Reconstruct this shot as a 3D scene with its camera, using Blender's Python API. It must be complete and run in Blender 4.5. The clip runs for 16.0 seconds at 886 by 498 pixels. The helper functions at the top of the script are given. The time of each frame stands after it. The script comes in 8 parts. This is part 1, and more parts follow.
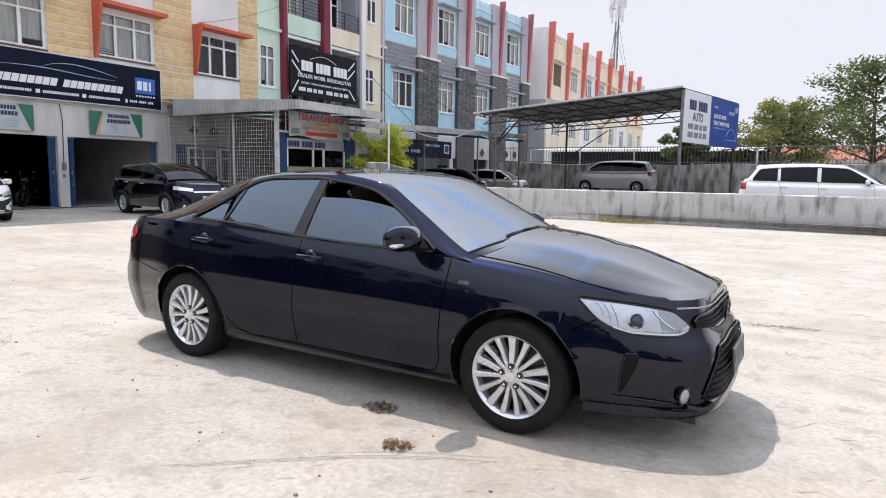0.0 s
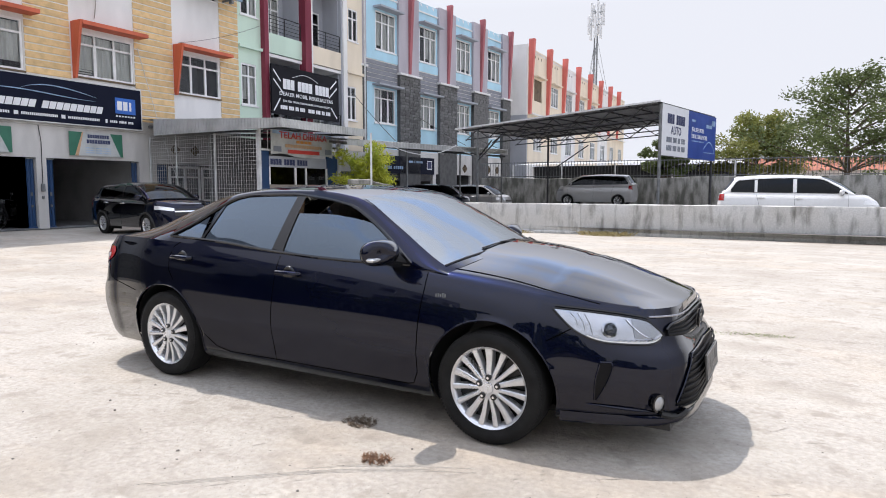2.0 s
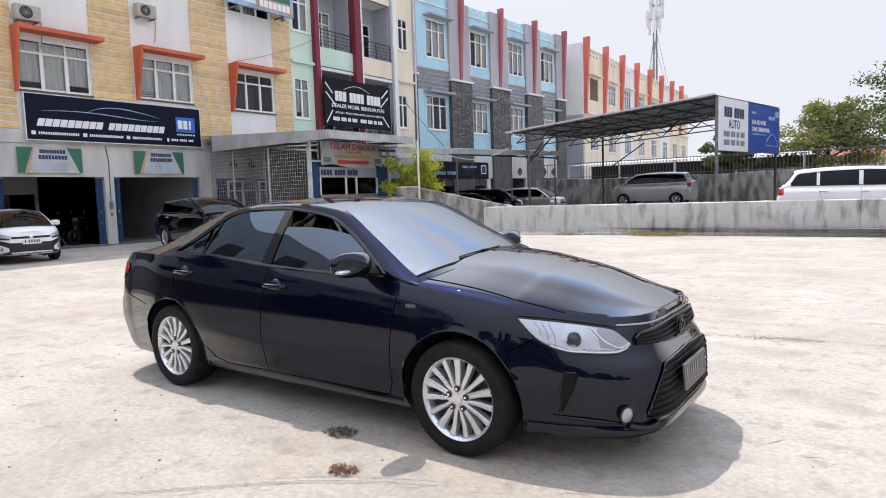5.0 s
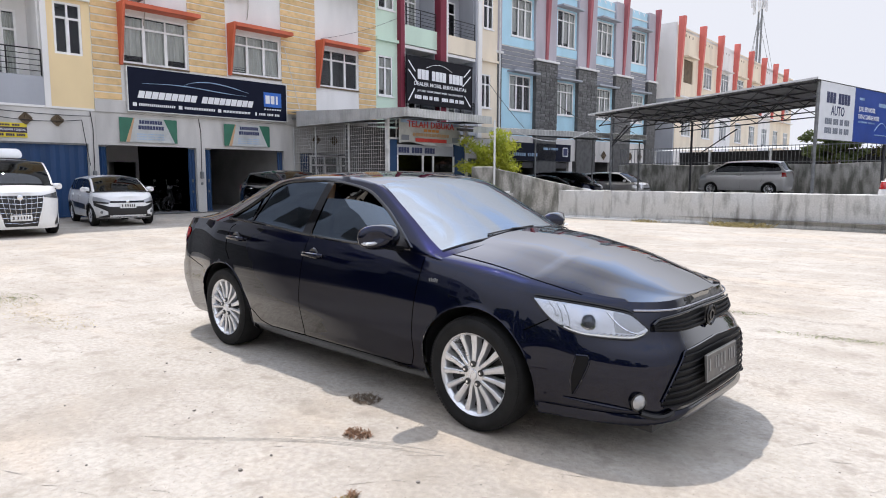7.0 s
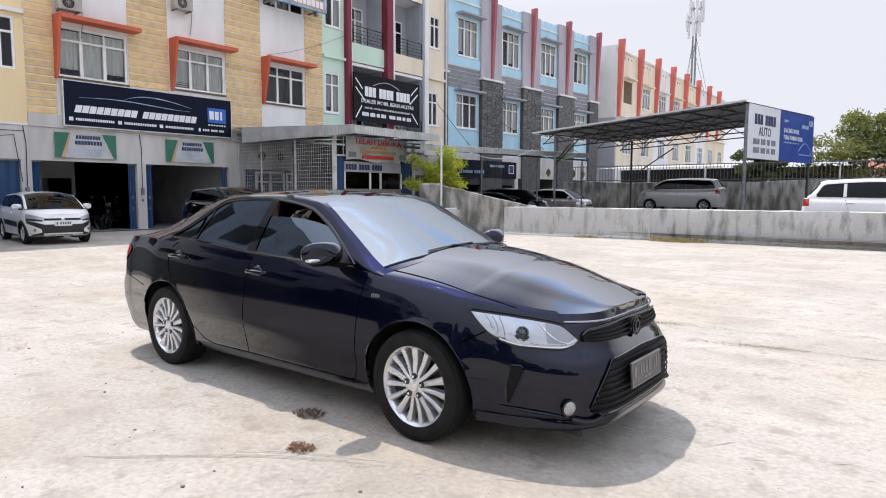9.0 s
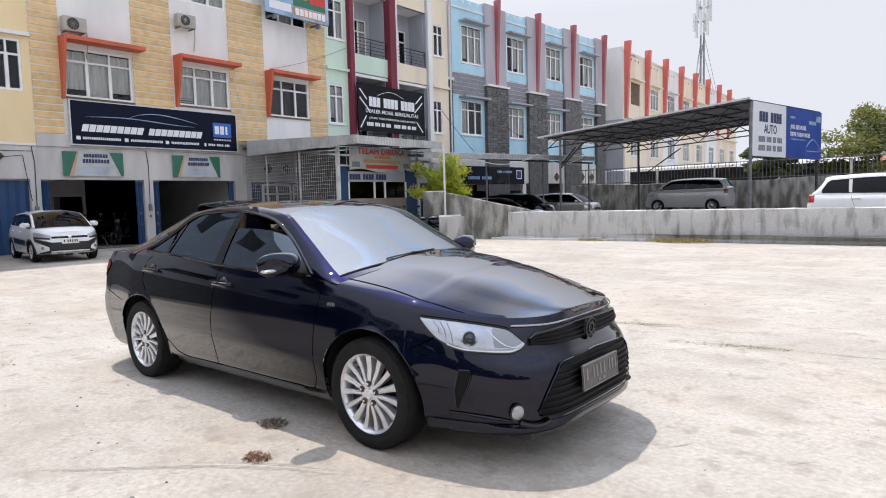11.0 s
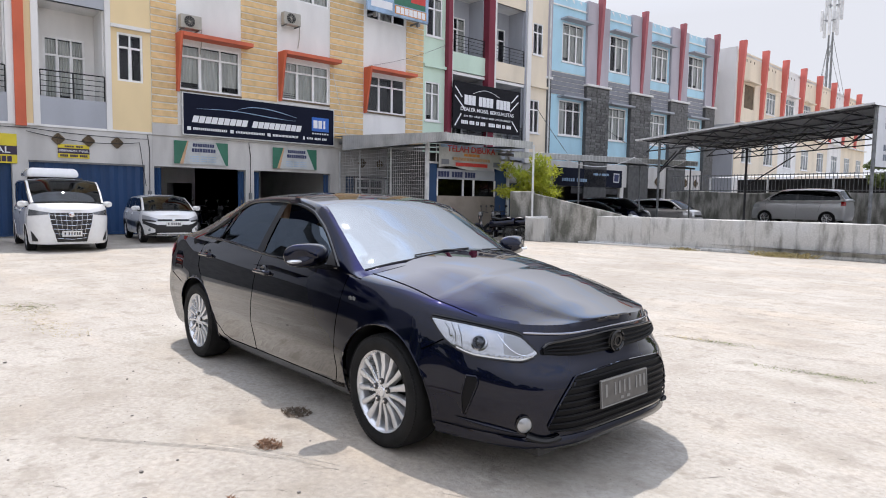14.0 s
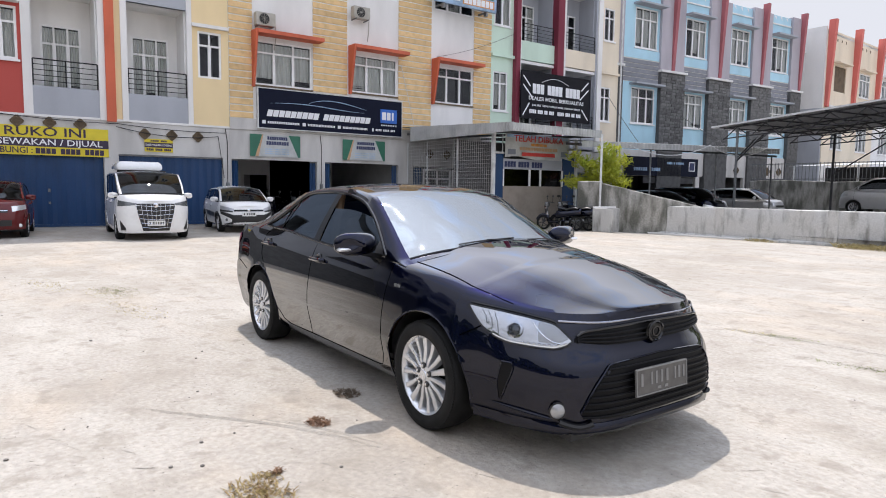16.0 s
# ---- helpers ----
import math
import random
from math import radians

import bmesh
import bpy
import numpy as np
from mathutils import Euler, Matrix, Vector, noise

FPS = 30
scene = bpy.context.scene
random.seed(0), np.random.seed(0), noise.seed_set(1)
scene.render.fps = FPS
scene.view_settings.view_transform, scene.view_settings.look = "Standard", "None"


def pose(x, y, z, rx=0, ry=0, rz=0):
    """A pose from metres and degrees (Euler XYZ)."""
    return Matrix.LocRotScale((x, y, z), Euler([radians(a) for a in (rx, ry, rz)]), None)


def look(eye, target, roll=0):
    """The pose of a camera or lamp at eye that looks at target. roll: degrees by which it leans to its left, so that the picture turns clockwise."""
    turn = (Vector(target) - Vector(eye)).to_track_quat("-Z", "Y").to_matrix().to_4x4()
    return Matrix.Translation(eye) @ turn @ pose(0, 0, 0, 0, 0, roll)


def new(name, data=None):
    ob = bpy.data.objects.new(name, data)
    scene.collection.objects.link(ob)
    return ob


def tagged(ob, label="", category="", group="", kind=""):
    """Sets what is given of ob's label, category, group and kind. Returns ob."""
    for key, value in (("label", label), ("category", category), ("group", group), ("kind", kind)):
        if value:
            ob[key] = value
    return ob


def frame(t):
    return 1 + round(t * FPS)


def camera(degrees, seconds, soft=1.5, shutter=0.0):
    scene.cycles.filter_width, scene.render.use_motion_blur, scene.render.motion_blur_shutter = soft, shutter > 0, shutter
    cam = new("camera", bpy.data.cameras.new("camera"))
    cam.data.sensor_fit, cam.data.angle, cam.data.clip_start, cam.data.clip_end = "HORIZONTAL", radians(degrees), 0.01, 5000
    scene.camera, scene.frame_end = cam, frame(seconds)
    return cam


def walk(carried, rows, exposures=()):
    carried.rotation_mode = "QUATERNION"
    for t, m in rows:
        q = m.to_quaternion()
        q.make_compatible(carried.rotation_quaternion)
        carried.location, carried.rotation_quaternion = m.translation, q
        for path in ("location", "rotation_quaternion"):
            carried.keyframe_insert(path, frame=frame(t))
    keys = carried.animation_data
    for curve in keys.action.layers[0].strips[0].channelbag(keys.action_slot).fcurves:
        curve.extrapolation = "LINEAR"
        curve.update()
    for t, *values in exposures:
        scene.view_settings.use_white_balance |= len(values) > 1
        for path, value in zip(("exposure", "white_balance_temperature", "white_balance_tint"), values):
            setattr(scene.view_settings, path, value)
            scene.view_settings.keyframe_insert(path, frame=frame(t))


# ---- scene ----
cam = camera(69.4, 16.0, soft=1.0)

PATH = [
    (0, (1.465, -4.088, 1.475), (0.445, -2.384, 1.238), 0.9),
    (0.5, (1.505, -4.103, 1.474), (0.477, -2.397, 1.287), 0.9),
    (1, (1.524, -4.105, 1.468), (0.503, -2.395, 1.284), -0.0),
    (1.5, (1.518, -4.111, 1.471), (0.495, -2.403, 1.278), -0.1),
    (2, (1.533, -4.101, 1.465), (0.55, -2.369, 1.278), 0.1),
    (2.5, (1.588, -4.104, 1.469), (0.63, -2.36, 1.275), -0.7),
    (3, (1.763, -4.069, 1.471), (0.747, -2.352, 1.333), -1.5),
    (3.2, (1.831, -4.041, 1.472), (0.774, -2.349, 1.333), -0.5),
    (5.3, (2.036, -3.729, 1.491), (0.838, -2.136, 1.324), -2.6),
    (5.5, (2.075, -3.684, 1.485), (0.78, -2.167, 1.332), -1.0),
    (6, (2.211, -3.599, 1.486), (0.792, -2.2, 1.317), -0.6),
    (6.5, (2.288, -3.626, 1.466), (0.898, -2.205, 1.243), -0.7),
    (7, (2.276, -3.601, 1.456), (0.93, -2.139, 1.23), 0.1),
    (7.5, (2.294, -3.618, 1.449), (0.987, -2.118, 1.247), 1.5),
    (8, (2.288, -3.586, 1.467), (1.018, -2.056, 1.25), -0.1),
    (8.5, (2.345, -3.658, 1.471), (1.08, -2.118, 1.304), -0.0),
    (8.7, (2.366, -3.683, 1.473), (1.137, -2.115, 1.295), 0.4),
    (10.8, (2.721, -3.496, 1.455), (1.447, -1.962, 1.306), -1.8),
    (11, (2.718, -3.454, 1.466), (1.452, -1.914, 1.314), -1.5),
    (11.5, (2.673, -3.293, 1.458), (1.425, -1.744, 1.248), -0.2),
    (12, (2.71, -3.194, 1.458), (1.305, -1.787, 1.238), 0.6),
    (12.5, (2.821, -3.064, 1.443), (1.267, -1.825, 1.219), 0.6),
    (13, (2.883, -3.022, 1.449), (1.34, -1.765, 1.25), -1.1),
    (13.5, (2.908, -3.0, 1.442), (1.385, -1.724, 1.215), -0.6),
    (14, (2.949, -3.065, 1.452), (1.467, -1.731, 1.299), 0.9),
    (14.5, (2.993, -3.143, 1.447), (1.617, -1.708, 1.235), 2.5),
    (15, (3.067, -3.181, 1.47), (1.625, -1.802, 1.336), 0.8),
    (15.5, (3.102, -3.119, 1.455), (1.553, -1.862, 1.304), 1.4),
    (16, (3.144, -3.001, 1.457), (1.527, -1.839, 1.271), 0.7),
]
walk(cam, [(t, look(eye, target, roll)) for t, eye, target, roll in PATH], [(0.0, 0.0, 6500, 15), (8.5, -0.02, 6500, 15), (11.0, -0.07, 6500, 15), (16.0, -0.10, 6500, 15)])

# ---- light ----
SUN_DIR = Vector((-0.40, 0.135, 0.906)).normalized()
world = bpy.data.worlds.new("sky")
scene.world = world
world.use_nodes = True
wn, wl = world.node_tree.nodes, world.node_tree.links
wn.clear()
w_out = wn.new("ShaderNodeOutputWorld")
w_bg = wn.new("ShaderNodeBackground")
w_sky = wn.new("ShaderNodeTexSky")
w_sky.sky_type = "NISHITA"
w_sky.sun_disc = False
w_sky.sun_elevation = math.asin(SUN_DIR.z)
w_sky.sun_rotation = math.atan2(SUN_DIR.x, SUN_DIR.y)
w_sky.air_density, w_sky.dust_density, w_sky.ozone_density = 1.0, 0.6, 2.0
# bright broken cloud over hazy blue
w_tc = wn.new("ShaderNodeTexCoord")
w_map = wn.new("ShaderNodeMapping")
w_map.inputs["Scale"].default_value = (1.6, 1.6, 3.2)
w_noise = wn.new("ShaderNodeTexNoise")
w_noise.inputs["Scale"].default_value = 2.3
w_noise.inputs["Detail"].default_value = 5
w_noise.inputs["Roughness"].default_value = 0.58
w_ramp = wn.new("ShaderNodeValToRGB")
w_ramp.color_ramp.elements[0].position, w_ramp.color_ramp.elements[0].color = 0.43, (0.50, 0.50, 0.50, 1)
w_ramp.color_ramp.elements[1].position, w_ramp.color_ramp.elements[1].color = 0.60, (1.0, 1.0, 1.0, 1)
w_sep = wn.new("ShaderNodeSeparateXYZ")
w_low = wn.new("ShaderNodeMapRange")
w_low.inputs["From Min"].default_value, w_low.inputs["From Max"].default_value = 0.55, 0.26
w_low.inputs["To Min"].default_value, w_low.inputs["To Max"].default_value = 0.0, 1.0
w_haze = wn.new("ShaderNodeMixRGB")
w_haze.inputs[2].default_value = (7.0, 7.4, 7.9, 1)
w_mix = wn.new("ShaderNodeMixRGB")
w_mix.inputs[2].default_value = (11.3, 12.1, 13.5, 1)
wl.new(w_tc.outputs["Generated"], w_map.inputs["Vector"])
wl.new(w_map.outputs[0], w_noise.inputs["Vector"])
# cover thins out overhead
w_bias = wn.new("ShaderNodeMath")
w_bias.operation = "MULTIPLY_ADD"
w_bias.inputs[1].default_value, w_bias.inputs[2].default_value = -0.12, 0.17
w_cover = wn.new("ShaderNodeMath")
w_cover.operation = "ADD"
wl.new(w_sep.outputs["Z"], w_bias.inputs[0])
wl.new(w_noise.outputs["Fac"], w_cover.inputs[0])
wl.new(w_bias.outputs[0], w_cover.inputs[1])
wl.new(w_cover.outputs[0], w_ramp.inputs[0])
wl.new(w_tc.outputs["Generated"], w_sep.inputs[0])
wl.new(w_sep.outputs["Z"], w_low.inputs["Value"])
wl.new(w_ramp.outputs[0], w_mix.inputs[0])
wl.new(w_low.outputs[0], w_haze.inputs[0])
wl.new(w_mix.outputs[0], w_haze.inputs[1])
w_blue = wn.new("ShaderNodeVectorMath")
w_blue.operation = "MULTIPLY"
w_blue.inputs[1].default_value = (3.6, 4.2, 4.4)
wl.new(w_sky.outputs[0], w_blue.inputs[0])
wl.new(w_blue.outputs[0], w_mix.inputs[1])
# thin cloud brightens towards the sun
w_dot = wn.new("ShaderNodeVectorMath")
w_dot.operation = "DOT_PRODUCT"
w_dot.inputs[1].default_value = SUN_DIR
w_pow = wn.new("ShaderNodeMath")
w_pow.operation = "POWER"
w_pos = wn.new("ShaderNodeMath")
w_pos.operation = "MAXIMUM"
w_pos.inputs[1].default_value = 0.0
w_gain = wn.new("ShaderNodeMath")
w_gain.operation = "MULTIPLY_ADD"
w_gain.inputs[1].default_value, w_gain.inputs[2].default_value = 0.6, 1.0
w_pow.inputs[1].default_value = 14.0
w_mul = wn.new("ShaderNodeVectorMath")
w_mul.operation = "SCALE"
wl.new(w_tc.outputs["Generated"], w_dot.inputs[0])
wl.new(w_dot.outputs["Value"], w_pos.inputs[0])
wl.new(w_pos.outputs[0], w_pow.inputs[0])
wl.new(w_pow.outputs[0], w_gain.inputs[0])
wl.new(w_haze.outputs[0], w_mul.inputs[0])
wl.new(w_gain.outputs[0], w_mul.inputs["Scale"])
wl.new(w_mul.outputs[0], w_bg.inputs["Color"])
w_bg.inputs["Strength"].default_value = 0.118
wl.new(w_bg.outputs[0], w_out.inputs["Surface"])

sun_data = bpy.data.lights.new("sun", "SUN")
sun_data.energy, sun_data.angle, sun_data.color = 4.0, radians(0.6), (1.0, 0.95, 0.88)
sun = new("sun", sun_data)
sun.matrix_world = look(SUN_DIR * 50, (0, 0, 0))


# ---- materials ----
def mat(name, base, rough=0.6, metal=0.0, var=0.15, scale=3.0, bump=0.0, bscale=40.0, alt=None, coat=0.0, spec=0.5, streak=1.0, detail=5.0, rnd=0.0, spread=(0.42, 0.72)):
    """A surface with colour variation at two scales, roughness variation and fine relief, in world metres."""
    m = bpy.data.materials.new(name)
    m.use_nodes = True
    n, l = m.node_tree.nodes, m.node_tree.links
    b = n["Principled BSDF"]
    b.inputs["Metallic"].default_value = metal
    b.inputs["Specular IOR Level"].default_value = spec
    b.inputs["Coat Weight"].default_value = coat
    b.inputs["Coat Roughness"].default_value = 0.015
    b.inputs["Coat IOR"].default_value = 1.5
    geo = n.new("ShaderNodeNewGeometry")
    mp = n.new("ShaderNodeMapping")
    mp.inputs["Scale"].default_value = (1, 1, streak)
    l.new(geo.outputs["Position"], mp.inputs["Vector"])
    big = n.new("ShaderNodeTexNoise")
    big.inputs["Scale"].default_value, big.inputs["Detail"].default_value = scale, detail
    fine = n.new("ShaderNodeTexNoise")
    fine.inputs["Scale"].default_value, fine.inputs["Detail"].default_value = bscale, 3
    l.new(mp.outputs[0], big.inputs["Vector"])
    l.new(geo.outputs["Position"], fine.inputs["Vector"])
    mix = n.new("ShaderNodeMixRGB")
    lo = alt or tuple(c * (1 - 2.2 * var) for c in base)
    mix.inputs[1].default_value, mix.inputs[2].default_value = (*base, 1), (*lo, 1)
    ramp = n.new("ShaderNodeMapRange")
    ramp.inputs["From Min"].default_value, ramp.inputs["From Max"].default_value = spread
    l.new(big.outputs["Fac"], ramp.inputs["Value"])
    l.new(ramp.outputs[0], mix.inputs[0])
    grain = n.new("ShaderNodeMixRGB")
    grain.blend_type = "MULTIPLY"
    grain.inputs[0].default_value = 1.0
    gr = n.new("ShaderNodeMapRange")
    gr.inputs["From Min"].default_value, gr.inputs["From Max"].default_value = 0.3, 0.7
    gr.inputs["To Min"].default_value, gr.inputs["To Max"].default_value = 1 - var, 1 + var * 0.4
    l.new(fine.outputs["Fac"], gr.inputs["Value"])
    l.new(mix.outputs[0], grain.inputs[1])
    l.new(gr.outputs[0], grain.inputs[2])
    last = grain.outputs[0]
    if rnd:
        oi = n.new("ShaderNodeObjectInfo")
        rr = n.new("ShaderNodeMapRange")
        rr.inputs["To Min"].default_value, rr.inputs["To Max"].default_value = 1 - rnd, 1 + rnd * 0.5
        l.new(oi.outputs["Random"], rr.inputs["Value"])
        rm = n.new("ShaderNodeMixRGB")
        rm.blend_type = "MULTIPLY"
        rm.inputs[0].default_value = 1.0
        l.new(last, rm.inputs[1])
        l.new(rr.outputs[0], rm.inputs[2])
        last = rm.outputs[0]
    l.new(last, b.inputs["Base Color"])
    rv = n.new("ShaderNodeMapRange")
    rv.inputs["To Min"].default_value, rv.inputs["To Max"].default_value = max(0.0, rough - 0.12 * min(1, rough * 3)), min(1, rough + 0.12 * min(1, rough * 3))
    l.new(big.outputs["Fac"], rv.inputs["Value"])
    l.new(rv.outputs[0], b.inputs["Roughness"])
    if bump:
        bp = n.new("ShaderNodeBump")
        bp.inputs["Strength"].default_value, bp.inputs["Distance"].default_value = 0.6, bump
        l.new(fine.outputs["Fac"], bp.inputs["Height"])
        l.new(bp.outputs[0], b.inputs["Normal"])
    return m


def glass(name, tint, gloss=(0.9, 0.95, 1.0), ior=1.65):
    """Thin window glass: clear mirror by Fresnel over a tinted see-through layer."""
    m = bpy.data.materials.new(name)
    m.use_nodes = True
    n, l = m.node_tree.nodes, m.node_tree.links
    n.clear()
    out = n.new("ShaderNodeOutputMaterial")
    mix, fr = n.new("ShaderNodeMixShader"), n.new("ShaderNodeFresnel")
    tr, gl = n.new("ShaderNodeBsdfTransparent"), n.new("ShaderNodeBsdfGlossy")
    fr.inputs["IOR"].default_value = ior
    tr.inputs["Color"].default_value = (*tint, 1)
    gl.inputs["Color"].default_value = (*gloss, 1)
    gl.inputs["Roughness"].default_value = 0.015
    l.new(fr.outputs[0], mix.inputs[0])
    l.new(tr.outputs[0], mix.inputs[1])
    l.new(gl.outputs[0], mix.inputs[2])
    l.new(mix.outputs[0], out.inputs["Surface"])
    return m


def paint(name, base, rough=0.08, coat=1.0, flake=0.0):
    return mat(name, base, rough=0.35 if coat else rough, metal=flake, var=0.04, scale=0.8, bscale=12, coat=coat, spec=0.0)


def ground_mat():
    """Dusty worn concrete: broad stains, mottling, drag streaks and fine speckle."""
    m = mat("pale_concrete_yard", (0.445, 0.412, 0.360), 0.9, var=0.2, scale=0.35, bump=0.008, bscale=30, detail=9, alt=(0.349, 0.312, 0.262))
    n, l = m.node_tree.nodes, m.node_tree.links
    b = n["Principled BSDF"]
    src = b.inputs["Base Color"].links[0].from_socket
    geo = n.new("ShaderNodeNewGeometry")
    for scale, lo, hi, col, amt, stretch, turn in ((0.45, 0.50, 0.66, (0.56, 0.45, 0.33), 0.38, (0.7, 1.5, 1), 0.4), (1.3, 0.50, 0.68, (0.294, 0.259, 0.208), 0.6, (1, 1, 1), 0.0), (0.9, 0.50, 0.75, (0.545, 0.522, 0.463), 0.7, (0.6, 1.4, 1), -0.3), (5.0, 0.53, 0.66, (0.273, 0.242, 0.198), 0.75, (1, 1, 1), 0.0), (2.6, 0.57, 0.70, (0.300, 0.272, 0.228), 0.25, (0.5, 1.8, 1), 0.7), (14.0, 0.60, 0.70, (0.240, 0.220, 0.182), 0.35, (0.5, 1.8, 1), 0.7), (24.0, 0.50, 0.66, (0.305, 0.275, 0.229), 0.5, (1, 1, 1), 0.0), (60.0, 0.60, 0.68, (0.174, 0.154, 0.125), 0.8, (1, 1, 1), 0.0)):
        mp, nz, mr, mx = n.new("ShaderNodeMapping"), n.new("ShaderNodeTexNoise"), n.new("ShaderNodeMapRange"), n.new("ShaderNodeMixRGB")
        mp.inputs["Scale"].default_value, mp.inputs["Rotation"].default_value = stretch, (0, 0, turn)
        nz.inputs["Scale"].default_value, nz.inputs["Detail"].default_value, nz.inputs["Roughness"].default_value = scale, 8, 0.62
        mr.inputs["From Min"].default_value, mr.inputs["From Max"].default_value, mr.inputs["To Max"].default_value = lo, hi, amt
        mx.inputs[2].default_value = (*col, 1)
        l.new(geo.outputs["Position"], mp.inputs["Vector"])
        l.new(mp.outputs[0], nz.inputs["Vector"])
        l.new(nz.outputs["Fac"], mr.inputs["Value"])
        l.new(mr.outputs[0], mx.inputs[0])
        l.new(src, mx.inputs[1])
        src = mx.outputs[0]
    l.new(src, b.inputs["Base Color"])
    # crumbly relief: shallow hollows and coarse grit
    first = b.inputs["Normal"].links[0].from_socket
    for scale, depth in ((7.0, 0.03), (75.0, 0.006)):
        nz, bp = n.new("ShaderNodeTexNoise"), n.new("ShaderNodeBump")
        nz.inputs["Scale"].default_value, nz.inputs["Detail"].default_value, nz.inputs["Roughness"].default_value = scale, 6, 0.65
        bp.inputs["Strength"].default_value, bp.inputs["Distance"].default_value = 0.8, depth
        l.new(geo.outputs["Position"], nz.inputs["Vector"])
        l.new(nz.outputs["Fac"], bp.inputs["Height"])
        l.new(first, bp.inputs["Normal"])
        first = bp.outputs[0]
    l.new(first, b.inputs["Normal"])
    return m


M_BLACK_PAINT = mat("blue_black_pearl_paint", (0.0038, 0.0056, 0.0190), 0.43, metal=1.0, var=0.04, scale=0.8, bscale=12, coat=1.0)
pn, pl_ = M_BLACK_PAINT.node_tree.nodes, M_BLACK_PAINT.node_tree.links
pn["Principled BSDF"].inputs["Specular Tint"].default_value = (0.13, 0.15, 0.19, 1)
pn["Principled BSDF"].inputs["Coat IOR"].default_value = 3.5
# waxed clear coat: gloss builds up towards grazing view
p_lw, p_mr = pn.new("ShaderNodeLayerWeight"), pn.new("ShaderNodeMapRange")
p_mr.inputs["From Min"].default_value, p_mr.inputs["From Max"].default_value = 0.45, 0.63
p_mr.inputs["To Min"].default_value, p_mr.inputs["To Max"].default_value = 0.11, 1.0
pl_.new(p_lw.outputs["Facing"], p_mr.inputs["Value"])
pl_.new(p_mr.outputs[0], pn["Principled BSDF"].inputs["Coat Weight"])
M_WHITE_PAINT = paint("white_car_paint", (0.78, 0.78, 0.77))
M_SILVER_PAINT = paint("silver_car_paint", (0.58, 0.58, 0.585), flake=0.3)
M_RED_PAINT = paint("dark_red_car_paint", (0.12, 0.012, 0.012))
M_GLASS_TINT = glass("tinted_glass", (0.03, 0.034, 0.038), ior=1.36)
M_GLASS_SIDE = glass("polished_tinted_glass", (0.035, 0.04, 0.045), (0.68, 0.83, 1.0), 2.3)
M_LAMP_GREY = mat("smoked_headlamp", (0.22, 0.23, 0.24), 0.12, metal=0.5, var=0.2, scale=25)
M_GLASS_SHIELD = glass("windscreen_glass", (0.08, 0.10, 0.13), (0.90, 0.96, 1.0), 3.7)
M_GLASS_HOUSE = glass("window_glass", (0.84, 0.87, 0.88), ior=1.5)
M_TRIM = mat("black_plastic_trim", (0.012, 0.012, 0.013), 0.38, var=0.1)
M_GLOSS_TRIM = mat("gloss_black_trim", (0.006, 0.006, 0.007), 0.12, var=0.05)
M_GRILLE = mat("matt_black_grille", (0.006, 0.006, 0.007), 0.5, spec=0.15, var=0.1)
M_SEAM = mat("dark_panel_gap", (0.0015, 0.0015, 0.0015), 0.9, spec=0.0, var=0.02)
M_LAMP_CHROME = mat("bright_lamp_bowl", (0.52, 0.53, 0.56), 0.10, metal=0.95, var=0.12, scale=9, bump=0.010, bscale=9)
M_PILLAR = mat("polished_black_pillar", (0.004, 0.004, 0.005), 0.03, var=0.02)
M_RUBBER = mat("tyre_rubber", (0.011, 0.011, 0.011), 0.75, spec=0.25, var=0.2, scale=9, bump=0.001, bscale=180)
M_ALLOY = mat("silver_alloy", (0.74, 0.75, 0.77), 0.28, metal=0.75, var=0.06)
M_ALLOY_DARK = mat("dark_wheel_hub", (0.05, 0.05, 0.052), 0.5, metal=0.4, var=0.2)
M_CHROME = mat("chrome", (0.82, 0.83, 0.85), 0.06, metal=1.0, var=0.02)
M_LAMP_BODY = mat("headlamp_reflector", (0.88, 0.89, 0.90), 0.2, metal=0.55, var=0.05, scale=34)
M_LENS = mat("projector_glass", (0.09, 0.095, 0.105), 0.06, metal=0.8, var=0.05)
M_LAMP_DARK = mat("headlamp_lens_dark", (0.03, 0.035, 0.04), 0.05, var=0.05)
M_LAMP_CLEAR = glass("lamp_cover", (0.97, 0.98, 0.99), ior=1.4)
M_LAMP_RED = mat("red_lamp_lens", (0.42, 0.012, 0.012), 0.12, var=0.1, coat=1.0)
M_TAN = mat("tan_car_upholstery", (0.30, 0.19, 0.11), 0.7, var=0.12, scale=14, bump=0.002)
M_DARK_CLOTH = mat("dark_car_interior", (0.03, 0.03, 0.032), 0.8, var=0.15)
M_PLATE = mat("dark_number_plate", (0.03, 0.03, 0.032), 0.4, var=0.15, scale=30)
M_PLATE_WHITE = mat("white_number_plate", (0.75, 0.75, 0.73), 0.4, var=0.08)
M_PLATE_INK = mat("plate_bars", (0.20, 0.20, 0.195), 0.45, var=0.05)
M_PLATE_DARKINK = mat("plate_dark_bars", (0.03, 0.03, 0.03), 0.45, var=0.05)


